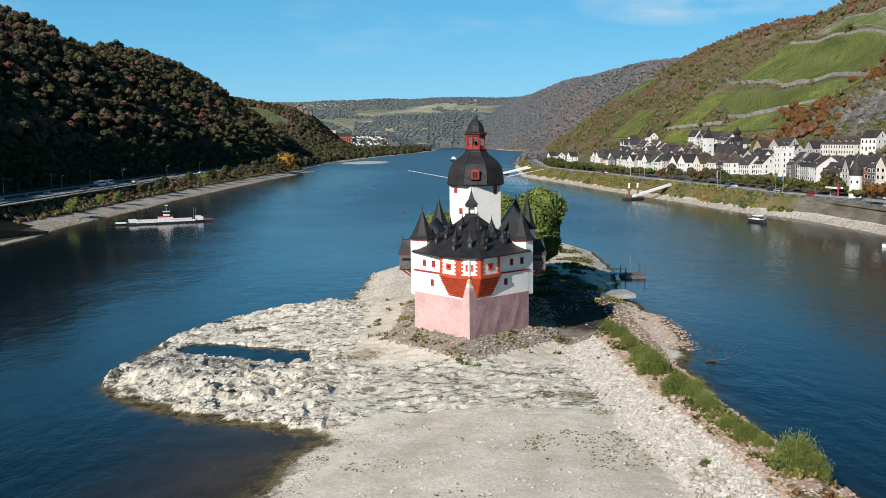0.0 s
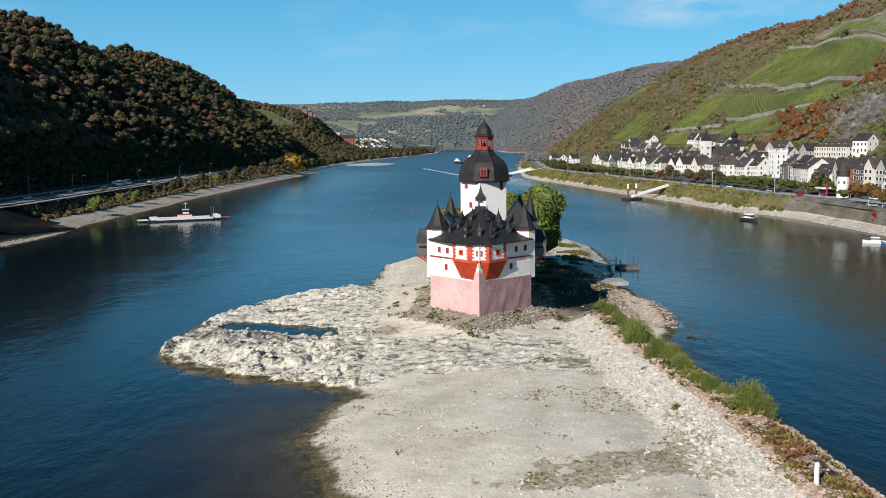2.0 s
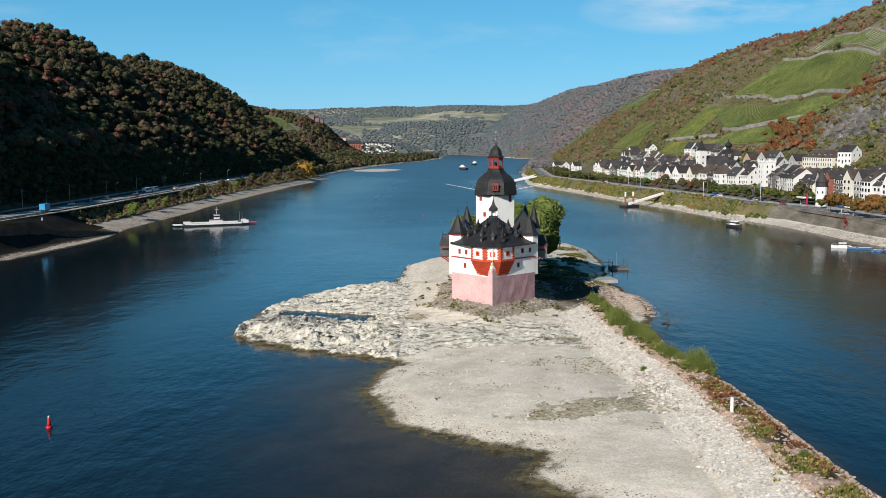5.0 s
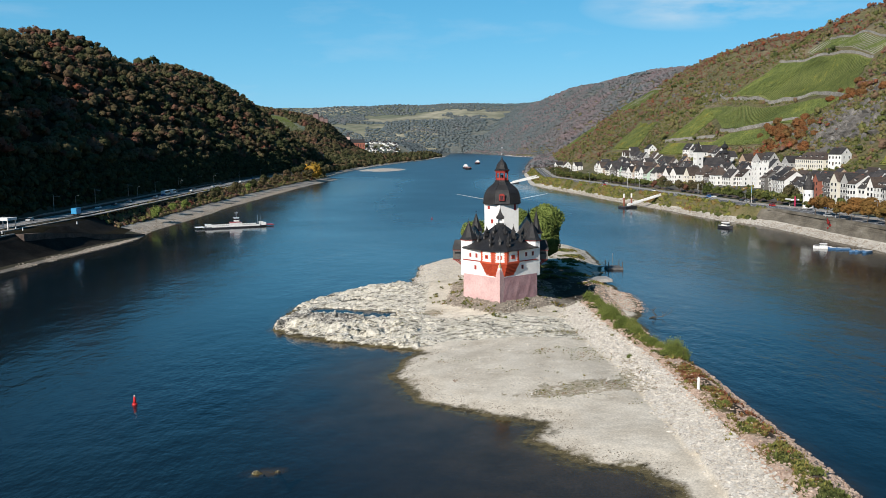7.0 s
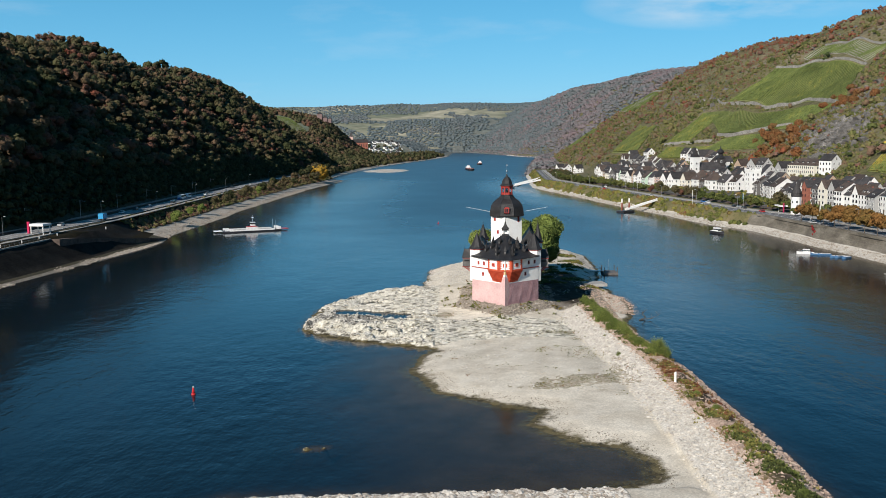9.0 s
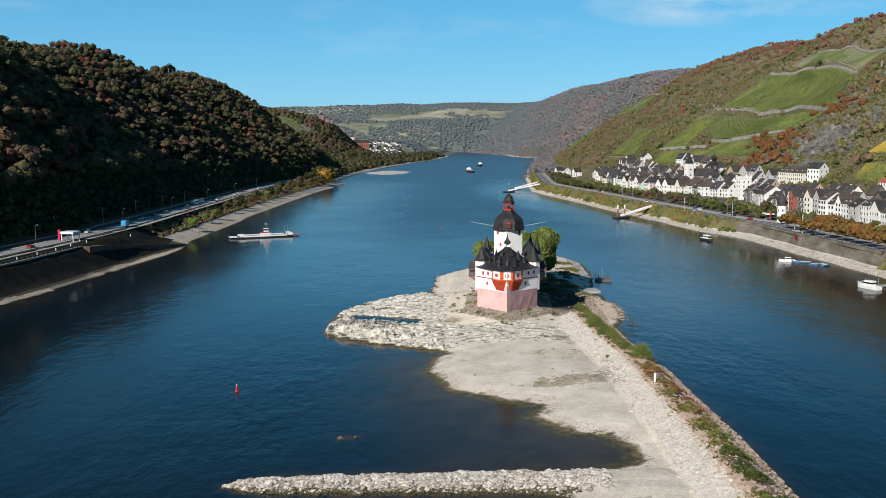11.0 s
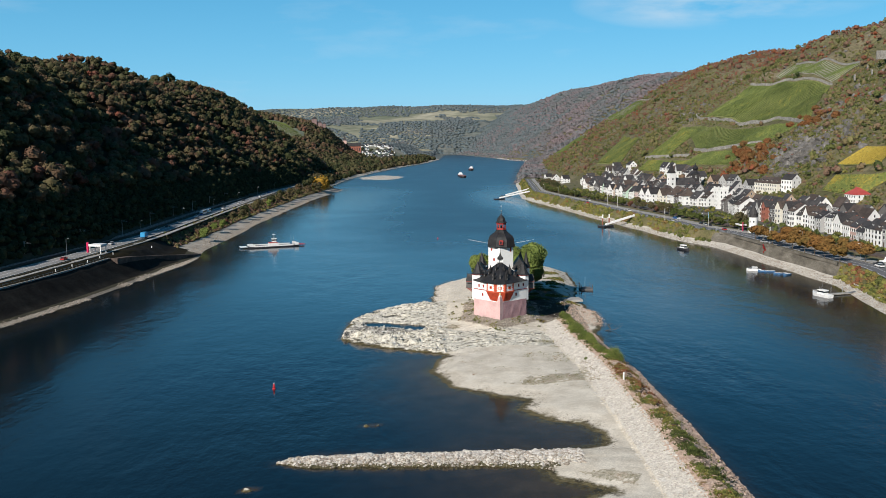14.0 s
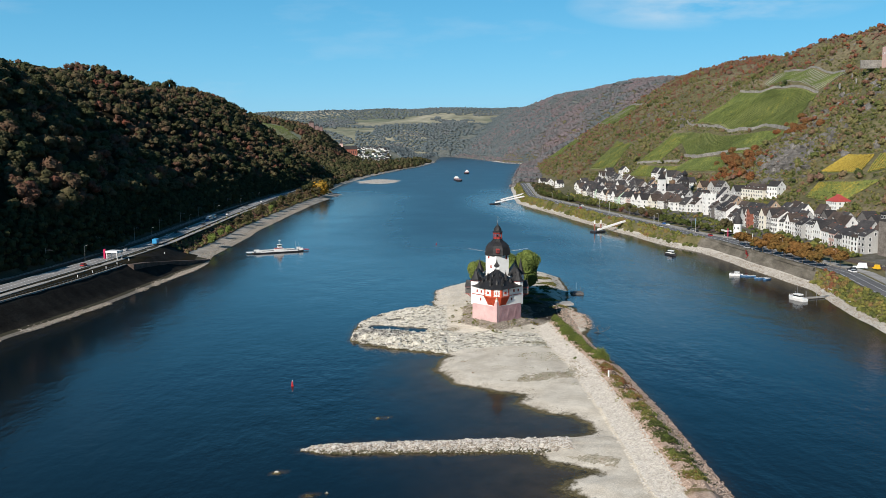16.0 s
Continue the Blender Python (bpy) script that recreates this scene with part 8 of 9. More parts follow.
def barge(x, y, L, turn, label):
    t = thing("barge", Matrix.Translation((x, y, 0)) @ Matrix.Rotation(turn, 4, "Z"), label, "barge", "cargo barges")
    part("hull", hull_bm(L, 11, -0.6, 2.2, bow=0.12), M["hull"], t)
    part("hold_cover", add_box(B(), (0, L * 0.05, 2.6), (9, L * 0.62, 1.6)), M["rust"], t)
    part("deck_house", add_box(B(), (0, -L * 0.38, 3.4), (8, L * 0.1, 2.6)), M["whitepaint"], t)
    part("wheelhouse", add_box(B(), (0, -L * 0.36, 5.7), (4.5, 4, 2.2)), M["whitepaint"], t)
    part("bow_deck", add_box(B(), (0, L * 0.43, 2.7), (4, 3, 1.0)), M["carsilver"], t)


barge(16, 1395, 85, math.pi + 0.06, "cargo barge coming up the river, far off")
barge(43, 1760, 80, math.pi - 0.05, "second cargo barge far down the river")


# ---- island growth and small things ----
def isl_z(x, y):
    return float(island_height(np.array([x]), np.array([y]))[0][0])


rng = np.random.default_rng(29)
for x, y, h, r, hue, seed in ((17.5, 181, 20.5, 6.2, 0.35, 81), (12.0, 187, 18.5, 5.0, 0.3, 82), (-0.5, 190, 15.5, 4.4, 0.5, 83)):
    rr = np.random.default_rng(seed)
    bm = B()
    limb(bm, rr, (0, 0, -0.8), (0.3, 0, h - 1.9 * r), 0.42, 0.26, 1)
    k = (bm_mesh("trunk", bm, M["bark"]), foliage_mesh("crown", rr, [(0, 0, h - r * 1.15), (0.5, -0.4, h - r * 1.75)], [r, r * 0.85], [hue, hue - 0.15], M["bush"], leaves=13000, leaf=0.085, lumps=30, squash=1.15, ruffled=1.0))
    plant(k, x, y, isl_z(x, y), 1.0, 0, "broad green tree with yellowing crown behind the castle", "tree", "trees on the island")


def bush_kind(seed, hue):
    """A bushy willow: upright stems and slim leaves that fan out of them."""
    rr = np.random.default_rng(seed)
    stems = B()
    for _ in range(16):
        a, q = rr.uniform(0, 6.28), rr.uniform(0.2, 0.75)
        add_tube(stems, (0.15 * math.cos(a), 0.15 * math.sin(a), -0.3), (q * math.cos(a), q * math.sin(a), rr.uniform(0.7, 1.35)), 0.02, 0.006, 4)
    n = 7000
    d = rr.normal(size=(n, 3))
    d[:, 2] = np.abs(d[:, 2])
    d /= np.linalg.norm(d, axis=1, keepdims=True)
    bumpy = 1 + 0.16 * np.sin(5 * np.arctan2(d[:, 1], d[:, 0]) + seed) + 0.10 * np.sin(9 * d[:, 2] + 3 * d[:, 0]) + rr.normal(0, 0.12, n)
    c = d * np.array([0.85, 0.85, 1.15]) * (bumpy * rr.uniform(0.25, 1.0, n) ** 0.5)[:, None]
    up = np.stack([d[:, 0] * 0.5, d[:, 1] * 0.5, np.full(n, 1.0)], 1) + rr.normal(0, 0.35, (n, 3))
    up /= np.linalg.norm(up, axis=1, keepdims=True)
    sd = np.cross(up, rr.normal(size=(n, 3)))
    sd /= np.linalg.norm(sd, axis=1, keepdims=True)
    L = rr.uniform(0.05, 0.11, (n, 1))
    tri = np.stack([c + up * L, c - up * L * 0.4 + sd * 0.017, c - up * L * 0.4 - sd * 0.017], 1).reshape(-1, 3)
    h = np.repeat(hue + rr.normal(0, 0.16, n), 3)
    leaves = np_mesh("leaves", tri, np.arange(len(tri)).reshape(-1, 3), [M["bush"]], attrs={"hue": h})
    return bm_mesh("stems", stems, M["bark"]), leaves


BUSH = [bush_kind(91, 0.45), bush_kind(92, 0.3), bush_kind(93, 0.6), bush_kind(94, 0.5)]
for k, (x, y, r) in enumerate(((24.3, 132, 1.5), (25.0, 127, 1.7), (25.2, 122, 1.5), (24.9, 112, 2.0), (25.2, 107.5, 2.4), (25.9, 98.5, 2.2), (27.4, 97, 1.8), (27.5, 92.5, 1.6), (27.6, 86, 1.2), (28.3, 82.5, 1.4), (29.2, 80.5, 1.1), (30.4, 75.6, 2.4), (31.3, 74.2, 1.7), (23.6, 79.5, 0.7), (30.2, 46, 0.7), (31, 38, 0.8), (33.3, 22, 0.7), (31.5, 4, 0.8), (30.2, -6, 0.9), (33.4, 12, 0.6))):
    t = thing("bush", Matrix.Translation((x, y, isl_z(x, y) - 0.1)) @ Matrix.Rotation(k * 1.3, 4, "Z") @ Matrix.Diagonal((r, r, r * 0.95, 1)), "bushy green willow growing on the stone dyke" if r > 1 else "small green bush on the stone dyke", "bush", "bushes on the dyke")
    share("stems", BUSH[k % 4][0], t, Matrix())
    share("leaves", BUSH[k % 4][1], t, Matrix())


def tufts(name, xs, ys, sizes, hues, mat, label, blades=9):
    """Many little plants in one mesh."""
    n = len(xs)
    z = island_height(xs, ys)[0]
    base = np.stack([xs, ys, z], 1)
    a = rng.uniform(0, 6.283, (n, blades))
    lean = rng.uniform(0.2, 1.0, (n, blades))
    s = sizes[:, None] * rng.uniform(0.6, 1.2, (n, blades))
    foot = base[:, None] + np.stack([np.cos(a) * lean, np.sin(a) * lean, np.zeros_like(a)], -1) * sizes[:, None, None] * 0.7
    tip = foot + np.stack([np.cos(a) * s * 0.5, np.sin(a) * s * 0.5, s * rng.uniform(0.5, 1.0, s.shape)], -1)
    side = np.stack([-np.sin(a), np.cos(a), np.zeros_like(a)], -1) * (s * 0.42)[..., None]
    tri = np.stack([foot - side, foot + side, tip], 2).reshape(-1, 3)
    h = np.repeat(np.repeat(hues, blades) + rng.normal(0, 0.08, n * blades), 3)
    tagged(new(name, np_mesh(name, tri, np.arange(len(tri)).reshape(-1, 3), [mat], attrs={"hue": h})), label, "weeds", kind="stuff")


def inside_castle(x, y):
    c, s = math.cos(radians(CASTLE_TURN)), math.sin(radians(CASTLE_TURN))
    u, v = (x - CASTLE_AT[0]) * c + (y - CASTLE_AT[1]) * s, -(x - CASTLE_AT[0]) * s + (y - CASTLE_AT[1]) * c
    return edge_distance(u, v, HULL)


# weeds: along the dyke's crest, round the castle foot and in patches on the gravel
ys = rng.uniform(-20, 135, 9000)
xs = dyke_line(ys) + rng.normal(0.6, 1.5, len(ys))
keep = (wave_noise(xs, ys, 11, 3) + 0.5 * wave_noise(xs, ys, 4, 5) > -0.1)
xs, ys = xs[keep], ys[keep]
tufts("dyke_weeds", xs, ys, rng.uniform(0.15, 0.5, len(xs)), np.clip(0.25 + 0.45 * ((ys > 26) & (ys < 74)) + 0.35 * wave_noise(xs, ys, 16, 4) + rng.normal(0, 0.15, len(xs)), 0, 1), M["shrub"], "green and reddish weeds on the stone dyke")
xs, ys = rng.uniform(-16, 36, 26000), rng.uniform(100, 240, 26000)
f = inside_castle(xs, ys)
keep = ((f < -0.15) & (f > -9) & (wave_noise(xs, ys, 9, 6) > 0.15 + 0.06 * np.abs(f + 1)) & (rng.uniform(0, 1, len(xs)) < 0.6)) | ((ys > 160) & (xs > 8) & (f < -0.5) & (wave_noise(xs, ys, 17, 7) > 0.2))
xs, ys = xs[keep], ys[keep]
zz = island_height(xs, ys)[0]
xs, ys = xs[zz > 0.7], ys[zz > 0.7]
tufts("castle_weeds", xs, ys, rng.uniform(0.2, 0.6, len(xs)), np.clip(0.42 + 0.3 * wave_noise(xs, ys, 12, 8) + rng.normal(0, 0.13, len(xs)), 0, 1), M["shrub"], "dry yellow-green weeds round the castle foot", 7)
xs, ys = rng.uniform(-30, 30, 60000), rng.uniform(55, 135, 60000)
spot = wave_noise(xs, ys, 15, 14) + 0.8 * wave_noise(xs, ys, 5, 15)
zz, tg = island_height(xs, ys)
plots = np.zeros(len(xs), bool)
for px, py, a, b in ((17, 66, 9, 3.2), (23, 70, 2.5, 9), (8, 62, 5, 2), (-14, 126, 4, 2.5), (-22, 131, 5, 2), (15, 106, 4, 2.2), (18, 100, 3, 2), (14, 90, 6, 3), (19, 84, 6, 4), (-6, 84, 5, 1.5), (-19, 113, 5, 1.6)):
    plots |= ((xs - px) ** 2 / a ** 2 + (ys - py) ** 2 / b ** 2 < 1 + 0.8 * spot) & (rng.uniform(0, 1, len(xs)) < 0.22)
keep = (zz > 0.5) & (plots | ((spot > 0.95) & (rng.uniform(0, 1, len(xs)) < 0.25)))
xs, ys = xs[keep], ys[keep]
tufts("gravel_weeds", xs, ys, rng.uniform(0.07, 0.20, len(xs)), np.clip(0.55 + 0.3 * wave_noise(xs, ys, 9, 8) + rng.normal(0, 0.15, len(xs)), 0, 1), M["shrub"], "sparse dry weeds on the pale gravel", 6)


# stones
def stone_mesh(seed, mat):
    rr = np.random.default_rng(seed)
    bm = B()
    bmesh.ops.create_icosphere(bm, subdivisions=1, radius=1)
    for v in bm.verts:
        v.co = Vector(v.co) * rr.uniform(0.72, 1.15)
        v.co.z *= 0.68
        v.co.x *= 1.25
    return bm_mesh("stone", bm, mat)


OCT_V = np.array([(1, 0, 0), (-1, 0, 0), (0, 1, 0), (0, -1, 0), (0, 0, 0.8), (0, 0, -0.8), (0.62, 0.62, 0.45), (-0.62, 0.62, 0.45), (-0.62, -0.62, 0.45), (0.62, -0.62, 0.45)])
OCT_F = np.array([(0, 6, 9), (6, 4, 9), (2, 7, 6), (6, 7, 4), (1, 8, 7), (7, 8, 4), (3, 9, 8), (8, 9, 4), (0, 2, 6), (2, 1, 7), (1, 3, 8), (3, 0, 9), (0, 5, 2), (2, 5, 1), (1, 5, 3), (3, 5, 0)])


def stone_field(name, xs, ys, sizes, mat, label, sink=0.25):
    n = len(xs)
    z = island_height(xs, ys)[0] + sizes * 0.3 - sizes * sink
    a = rng.uniform(0, 6.283, n)
    v = OCT_V[None] * (1 + rng.normal(0, 0.16, (n, len(OCT_V), 1))) * np.stack([sizes * rng.uniform(0.8, 1.5, n), sizes * rng.uniform(0.7, 1.1, n), sizes * rng.uniform(0.6, 1.0, n)], 1)[:, None]
    x = v[..., 0] * np.cos(a)[:, None] - v[..., 1] * np.sin(a)[:, None] + xs[:, None]
    y = v[..., 0] * np.sin(a)[:, None] + v[..., 1] * np.cos(a)[:, None] + ys[:, None]
    verts = np.stack([x, y, v[..., 2] + z[:, None]], -1).reshape(-1, 3)
    faces = (OCT_F[None] + (np.arange(n) * len(OCT_V))[:, None, None]).reshape(-1, 3)
    tagged(new(name, np_mesh(name, verts, faces, [mat])), label, "stones", kind="stuff")


ys = rng.uniform(-24, 130, 15000)
xs = dyke_line(ys) - rng.uniform(2.8, 9.5, len(ys))
keep = rng.uniform(0, 1, len(xs)) < np.clip(1.55 - 0.17 * (dyke_line(ys) - xs), 0, 1)
xs, ys = xs[keep], ys[keep]
stone_field("riprap", xs, ys, rng.uniform(0.08, 0.32, len(xs)), M["stonepile"], "loose whitish riprap stones on the dyke")
ys = rng.uniform(-24, 130, 7000)
xs = dyke_line(ys) + rng.uniform(-3.6, 1.0, len(ys))
keep = (ys > 74) | (xs < dyke_line(ys) - 1.6) | (rng.uniform(0, 1, len(xs)) < 0.3)
xs, ys = xs[keep], ys[keep]
stone_field("red_rubble", xs, ys, rng.uniform(0.07, 0.24, len(xs)), M["stonepile3"], "loose reddish rubble on the dyke crest")
xs, ys = rng.uniform(-47, -10, 5200), rng.uniform(99, 174, 5200)
zz, tg = island_height(xs, ys)
keep = (tg == 1) & (zz > 0.3) & (wave_noise(xs, ys, 10, 44) > 0.0)
xs, ys = xs[keep], ys[keep]
stone_field("broken_rock", xs, ys, rng.uniform(0.1, 0.3, len(xs)) * np.where(rng.uniform(0, 1, len(xs)) < 0.05, 2.2, 1), M["rock"], "broken bleached rock on the spit")
ys = rng.uniform(-24, 165, 6500)
xs = np.where(ys < 135, dyke_line(np.minimum(ys, 135)) + rng.uniform(2.0, 8.0, len(ys)), rng.uniform(28, 41, len(ys)))
zz = island_height(xs, ys)[0]
keep = (zz > -0.3) & (zz < 3.6)
xs, ys = xs[keep], ys[keep]
stone_field("shore_stones", xs, ys, rng.uniform(0.10, 0.30, len(xs)), M["stonepile3"], "weathered reddish stones along the channel shore")
xs = rng.uniform(-47, 12, 12000)
ys = 10.6 + rng.normal(0, 1.9, len(xs))
zz = island_height(xs, ys)[0]
keep = zz > 0.0
xs, ys = xs[keep], ys[keep]
half = rng.uniform(0, 1, len(xs)) < 0.6
size = rng.uniform(0.10, 0.34, len(xs)) * np.where(rng.uniform(0, 1, len(xs)) < 0.12, 1.6, 1)
stone_field("groyne_stones", xs[half], ys[half], size[half], M["stonepile"], "pale boulders of the groyne")
stone_field("groyne_stones", xs[~half], ys[~half], size[~half], M["stonepile2"], "brown grey boulders of the groyne")
# dark wet stones along the groyne's waterline
xs = rng.uniform(-49, 8, 3600)
ys = 10.6 + rng.choice([-1.0, 1.0], len(xs)) * rng.uniform(1.8, 4.6, len(xs))
zz = island_height(xs, ys)[0]
keep = (zz > -0.35) & (zz < 0.4)
xs, ys = xs[keep], ys[keep]
stone_field("wet_stones", xs, ys, rng.uniform(0.12, 0.36, len(xs)), M["wetrock"], "dark wet stones at the waterline of the groyne")
# brown pebbles on the margin of the cove, and stones on the beach behind the castle
xs, ys = rng.uniform(-20, 20, 16000), rng.uniform(14, 98, 16000)
zz, tg = island_height(xs, ys)
keep = (tg == 0) & (zz > 0.12) & (zz < 0.7) & (rng.uniform(0, 1, len(xs)) < 0.75)
xs, ys = xs[keep], ys[keep]
stone_field("margin_pebbles", xs, ys, rng.uniform(0.04, 0.12, len(xs)), M["rubble"], "brown pebbles along the margin of the cove")
xs, ys = rng.uniform(-20, 4, 5000), rng.uniform(172, 240, 5000)
zz = island_height(xs, ys)[0]
keep = (zz > 0.05) & (inside_castle(xs, ys) < -1)
xs, ys = xs[keep], ys[keep]
stone_field("beach_stones", xs, ys, rng.uniform(0.08, 0.28, len(xs)), M["stonepile"], "grey stones on the beach behind the castle")
xs, ys = rng.uniform(-12, 22, 9000), rng.uniform(112, 165, 9000)
f = inside_castle(xs, ys)
keep = (f < 0.1) & (f > -4.6)
xs, ys = xs[keep], ys[keep]
stone_field("castle_rubble", xs, ys, rng.uniform(0.09, 0.28, len(xs)), M["stonepile2"], "grey brown rubble heaped round the castle foot")
xs, ys = rng.uniform(-47, 30, 15000), rng.uniform(58, 230, 15000)
zz, tg = island_height(xs, ys)
keep = (zz > 0.25) & (inside_castle(xs, ys) < -1) & (wave_noise(xs, ys, 12, 33) + 0.5 * wave_noise(xs, ys, 4, 34) > 0.25)
xs, ys = xs[keep], ys[keep]
stone_field("scattered_stones", xs, ys, rng.uniform(0.05, 0.22, len(xs)) ** 1.0, M["stonepile"], "small stones scattered over gravel and rock")
stones = [stone_mesh(s, M["stone"]) for s in range(101, 107)]
island_ob = bpy.data.objects["ground_island"]
for k in range(280):  # larger riprap nearest the start of the flight
    y = rng.uniform(62, 112)
    x = float(dyke_line(y)) - rng.uniform(3.0, 7.0)
    s = rng.uniform(0.22, 0.45)
    share("stone", stones[k % 6], island_ob, Matrix.Translation((x, y, isl_z(x, y) + 0.12 * s)) @ Matrix.Rotation(rng.uniform(0, 6), 4, "Z") @ Matrix.Scale(s, 4))

# marker post, driftwood, slab and landing stage
t = thing("marker_post", Matrix.Translation((28.6, 53.8, isl_z(28.6, 53.8) - 0.2)), "white marker post on the stone dyke", "post")
part("post", add_lathe(B(), [(0.22, 0), (0.20, 2.0), (0.12, 2.1)], 12), M["whitepaint"], t)
part("foot", add_box(B(), (0, 0, 0.1), (0.8, 0.8, 0.4), bevel=0.05), M["concrete"], t)
bm = B()
rr = np.random.default_rng(3)
limb(bm, rr, (37.6, 127.5, 0.1), (39.6, 129.0, 0.35), 0.12, 0.07, 3)
limb(bm, rr, (38.2, 128.0, 0.1), (40.6, 127.6, 0.4), 0.10, 0.05, 3)
tagged(new("driftwood", bm_mesh("driftwood", bm, M["bark"])), "dark bare driftwood branch in the shallow water", "driftwood")
t = thing("concrete_slab", Matrix.Translation((33.2, 176, isl_z(33, 176) + 0.25)), "pale concrete landing slab on the island shore", "slab")
part("slab", add_box(B(), (0, 0, 0), (7.5, 6.0, 0.9), rz=0.15, bevel=0.08), M["concrete"], t)
t = thing("island_jetty", Matrix.Translation((44, 209, 0)), "small dark landing pontoon at the island", "jetty")
part("pontoon", add_box(B(), (0, 0, 0.35), (5.0, 6.5, 0.7), bevel=0.06), M["boards"], t)
part("gangway", add_box(B(), (-4.5, 0.5, 0.9), (5.5, 1.3, 0.18)), M["metal"], t)
for sx, sy in ((-2.2, -3), (2.2, -3), (2.2, 3), (-2.2, 3)):
    part("post", add_tube(B(), (sx, sy, -2), (sx, sy, 2.6), 0.12, seg=8), M["bark"], t)
for sy in (-0.1, 1.1):
    part("railing", add_tube(B(), (-7, sy, 1.9), (-2, sy, 1.9), 0.04, seg=6), M["metal"], t)
part("mast", add_tube(B(), (0, 2.4, 0.6), (0, 2.4, 4.8), 0.07, seg=6), M["metal"], t)


# ---- vehicles ----
def car(name, paint, label, x, y, z, turn, L=4.3, W=1.8, H=1.45, van=False):
    t = thing(name, Matrix.Translation((x, y, z)) @ Matrix.Rotation(turn, 4, "Z"), label, "car" if name == "car" else name, "parked and passing vehicles")
    body = B()
    prof = [(-L / 2, 0.35), (-L / 2, 0.85), (-L * 0.28 if not van else -L / 2 + 0.1, 0.95 if not van else 1.3), (L / 2 - 0.15, 0.95), (L / 2, 0.8), (L / 2, 0.35)]
    for s in (1,):
        a = [body.verts.new((-W / 2, py, pz)) for py, pz in prof]
        b = [body.verts.new((W / 2, py, pz)) for py, pz in prof]
        body.faces.new(a)
        body.faces.new(b[::-1])
        for k in range(len(prof)):
            body.faces.new((a[k], a[(k + 1) % len(prof)], b[(k + 1) % len(prof)], b[k]))
    part("body", body, M[paint], t)
    cab = B()
    y0, y1 = (-L * 0.47, L * 0.22) if van else (-L * 0.42, L * 0.22)
    add_prism(cab, [(-W * 0.48, y0), (W * 0.48, y0), (W * 0.48, y1), (-W * 0.48, y1)], 0.93, H, top=[(-W * 0.40, y0 + 0.25), (W * 0.40, y0 + 0.25), (W * 0.40, y1 - 0.6), (-W * 0.40, y1 - 0.6)])
    part("cabin_glass", cab, M["glass"] if not van else M[paint], t)
    part("roof", add_box(B(), (0, (y0 + y1) / 2 - 0.17, H), (W * 0.8, (y1 - y0) - 0.9, 0.06)), M[paint], t)
    for sx in (-1, 1):
        for sy in (-0.31, 0.31):
            part("wheel", add_tube(B(), (sx * W * 0.5, sy * L, 0.33), (sx * W * 0.40, sy * L, 0.33), 0.33, seg=12), M["tyre"], t)
    return t


paints = ["carwhite", "cardark", "carsilver", "cardark", "carwhite", "carblue", "carred", "carsilver"]
words = {"carwhite": "white", "cardark": "black", "carsilver": "silver", "carblue": "blue", "carred": "red"}
proto = {}
k = 0
for d, y in ((36.5, 372), (36.8, 396), (36.5, 420), (32.5, 455), (36.6, 470), (36.4, 486), (36.7, 500), (36.5, 514), (32.6, 540), (36.5, 560), (32.4, 600), (36.5, 640), (32.5, 700), (36.5, 770), (32.5, 240), (36.5, 300)):
    p = paints[k % 8]
    x = float(smooth_left(y)) - d
    m = Matrix.Translation((x, y, 9.75)) @ Matrix.Rotation(math.pi * (d > 34), 4, "Z")
    if p in proto:
        copy_thing(proto[p], m)
    else:
        proto[p] = car("car", p, words[p] + " car on the riverside road", x, y, 9.75, math.pi * (d > 34))
    k += 1
for d, y, turn in ((18, 214, 0.1), (21, 220, 1.3), (9.0, 306, 0.1), (29, 335, 0), (29, 342, 0), (30, 352, 0), (18, 372, 0), (13.5, 430, math.pi), (18, 520, 0), (24, 398, 0), (24, 404, 0), (24, 410, 0), (24, 445, 0), (24, 452, 0), (13.5, 610, math.pi), (18, 690, 0), (24, 640, 0), (24, 647, 0)):
    p = paints[k % 8]
    x = float(smooth_right(y)) + d
    copy_thing(proto[p], Matrix.Translation((x, y, 7.85)) @ Matrix.Rotation(turn, 4, "Z"))
    k += 1
car("van", "carwhite", "white camper van parked by the town road", 177, 226, 7.9, 1.1, L=6.2, W=2.2, H=2.6, van=True)
car("van", "yellow", "small yellow van parked by the town road", 182.5, 222, 7.9, 0.2, L=3.6, W=1.8, H=2.3, van=True)
t = thing("truck_trailer", Matrix.Translation((float(smooth_left(331)) - 31, 331, 9.75)), "bright blue box trailer at the roadside", "trailer")
part("box", add_box(B(), (0, 0, 2.0), (2.5, 5.2, 2.6), bevel=0.05), M["cyan"], t)
part("chassis", add_box(B(), (0, 0.4, 0.6), (2.2, 6.0, 0.25)), M["hull"], t)
for sx in (-1, 1):
    for sy in (-0.8, 0.8):
        part("wheel", add_tube(B(), (sx * 1.15, sy, 0.42), (sx * 0.85, sy, 0.42), 0.42, seg=12), M["tyre"], t)
for y, L in ((492, 11), (508, 6.5)):
    x = float(smooth_left(y)) - 36.6
    t = thing("bus", Matrix.Translation((x, y, 9.75)), "white coach on the riverside road", "bus", "parked and passing vehicles")
    part("body", add_box(B(), (0, 0, 1.75), (2.5, L, 2.7), bevel=0.12), M["carwhite"], t)
    part("window_band", add_box(B(), (0, 0, 2.25), (2.54, L * 0.94, 0.9)), M["glass"], t)
    for sx in (-1, 1):
        for sy in (-0.3, 0.3):
            part("wheel", add_tube(B(), (sx * 1.2, sy * L, 0.48), (sx * 0.9, sy * L, 0.48), 0.48, seg=12), M["tyre"], t)

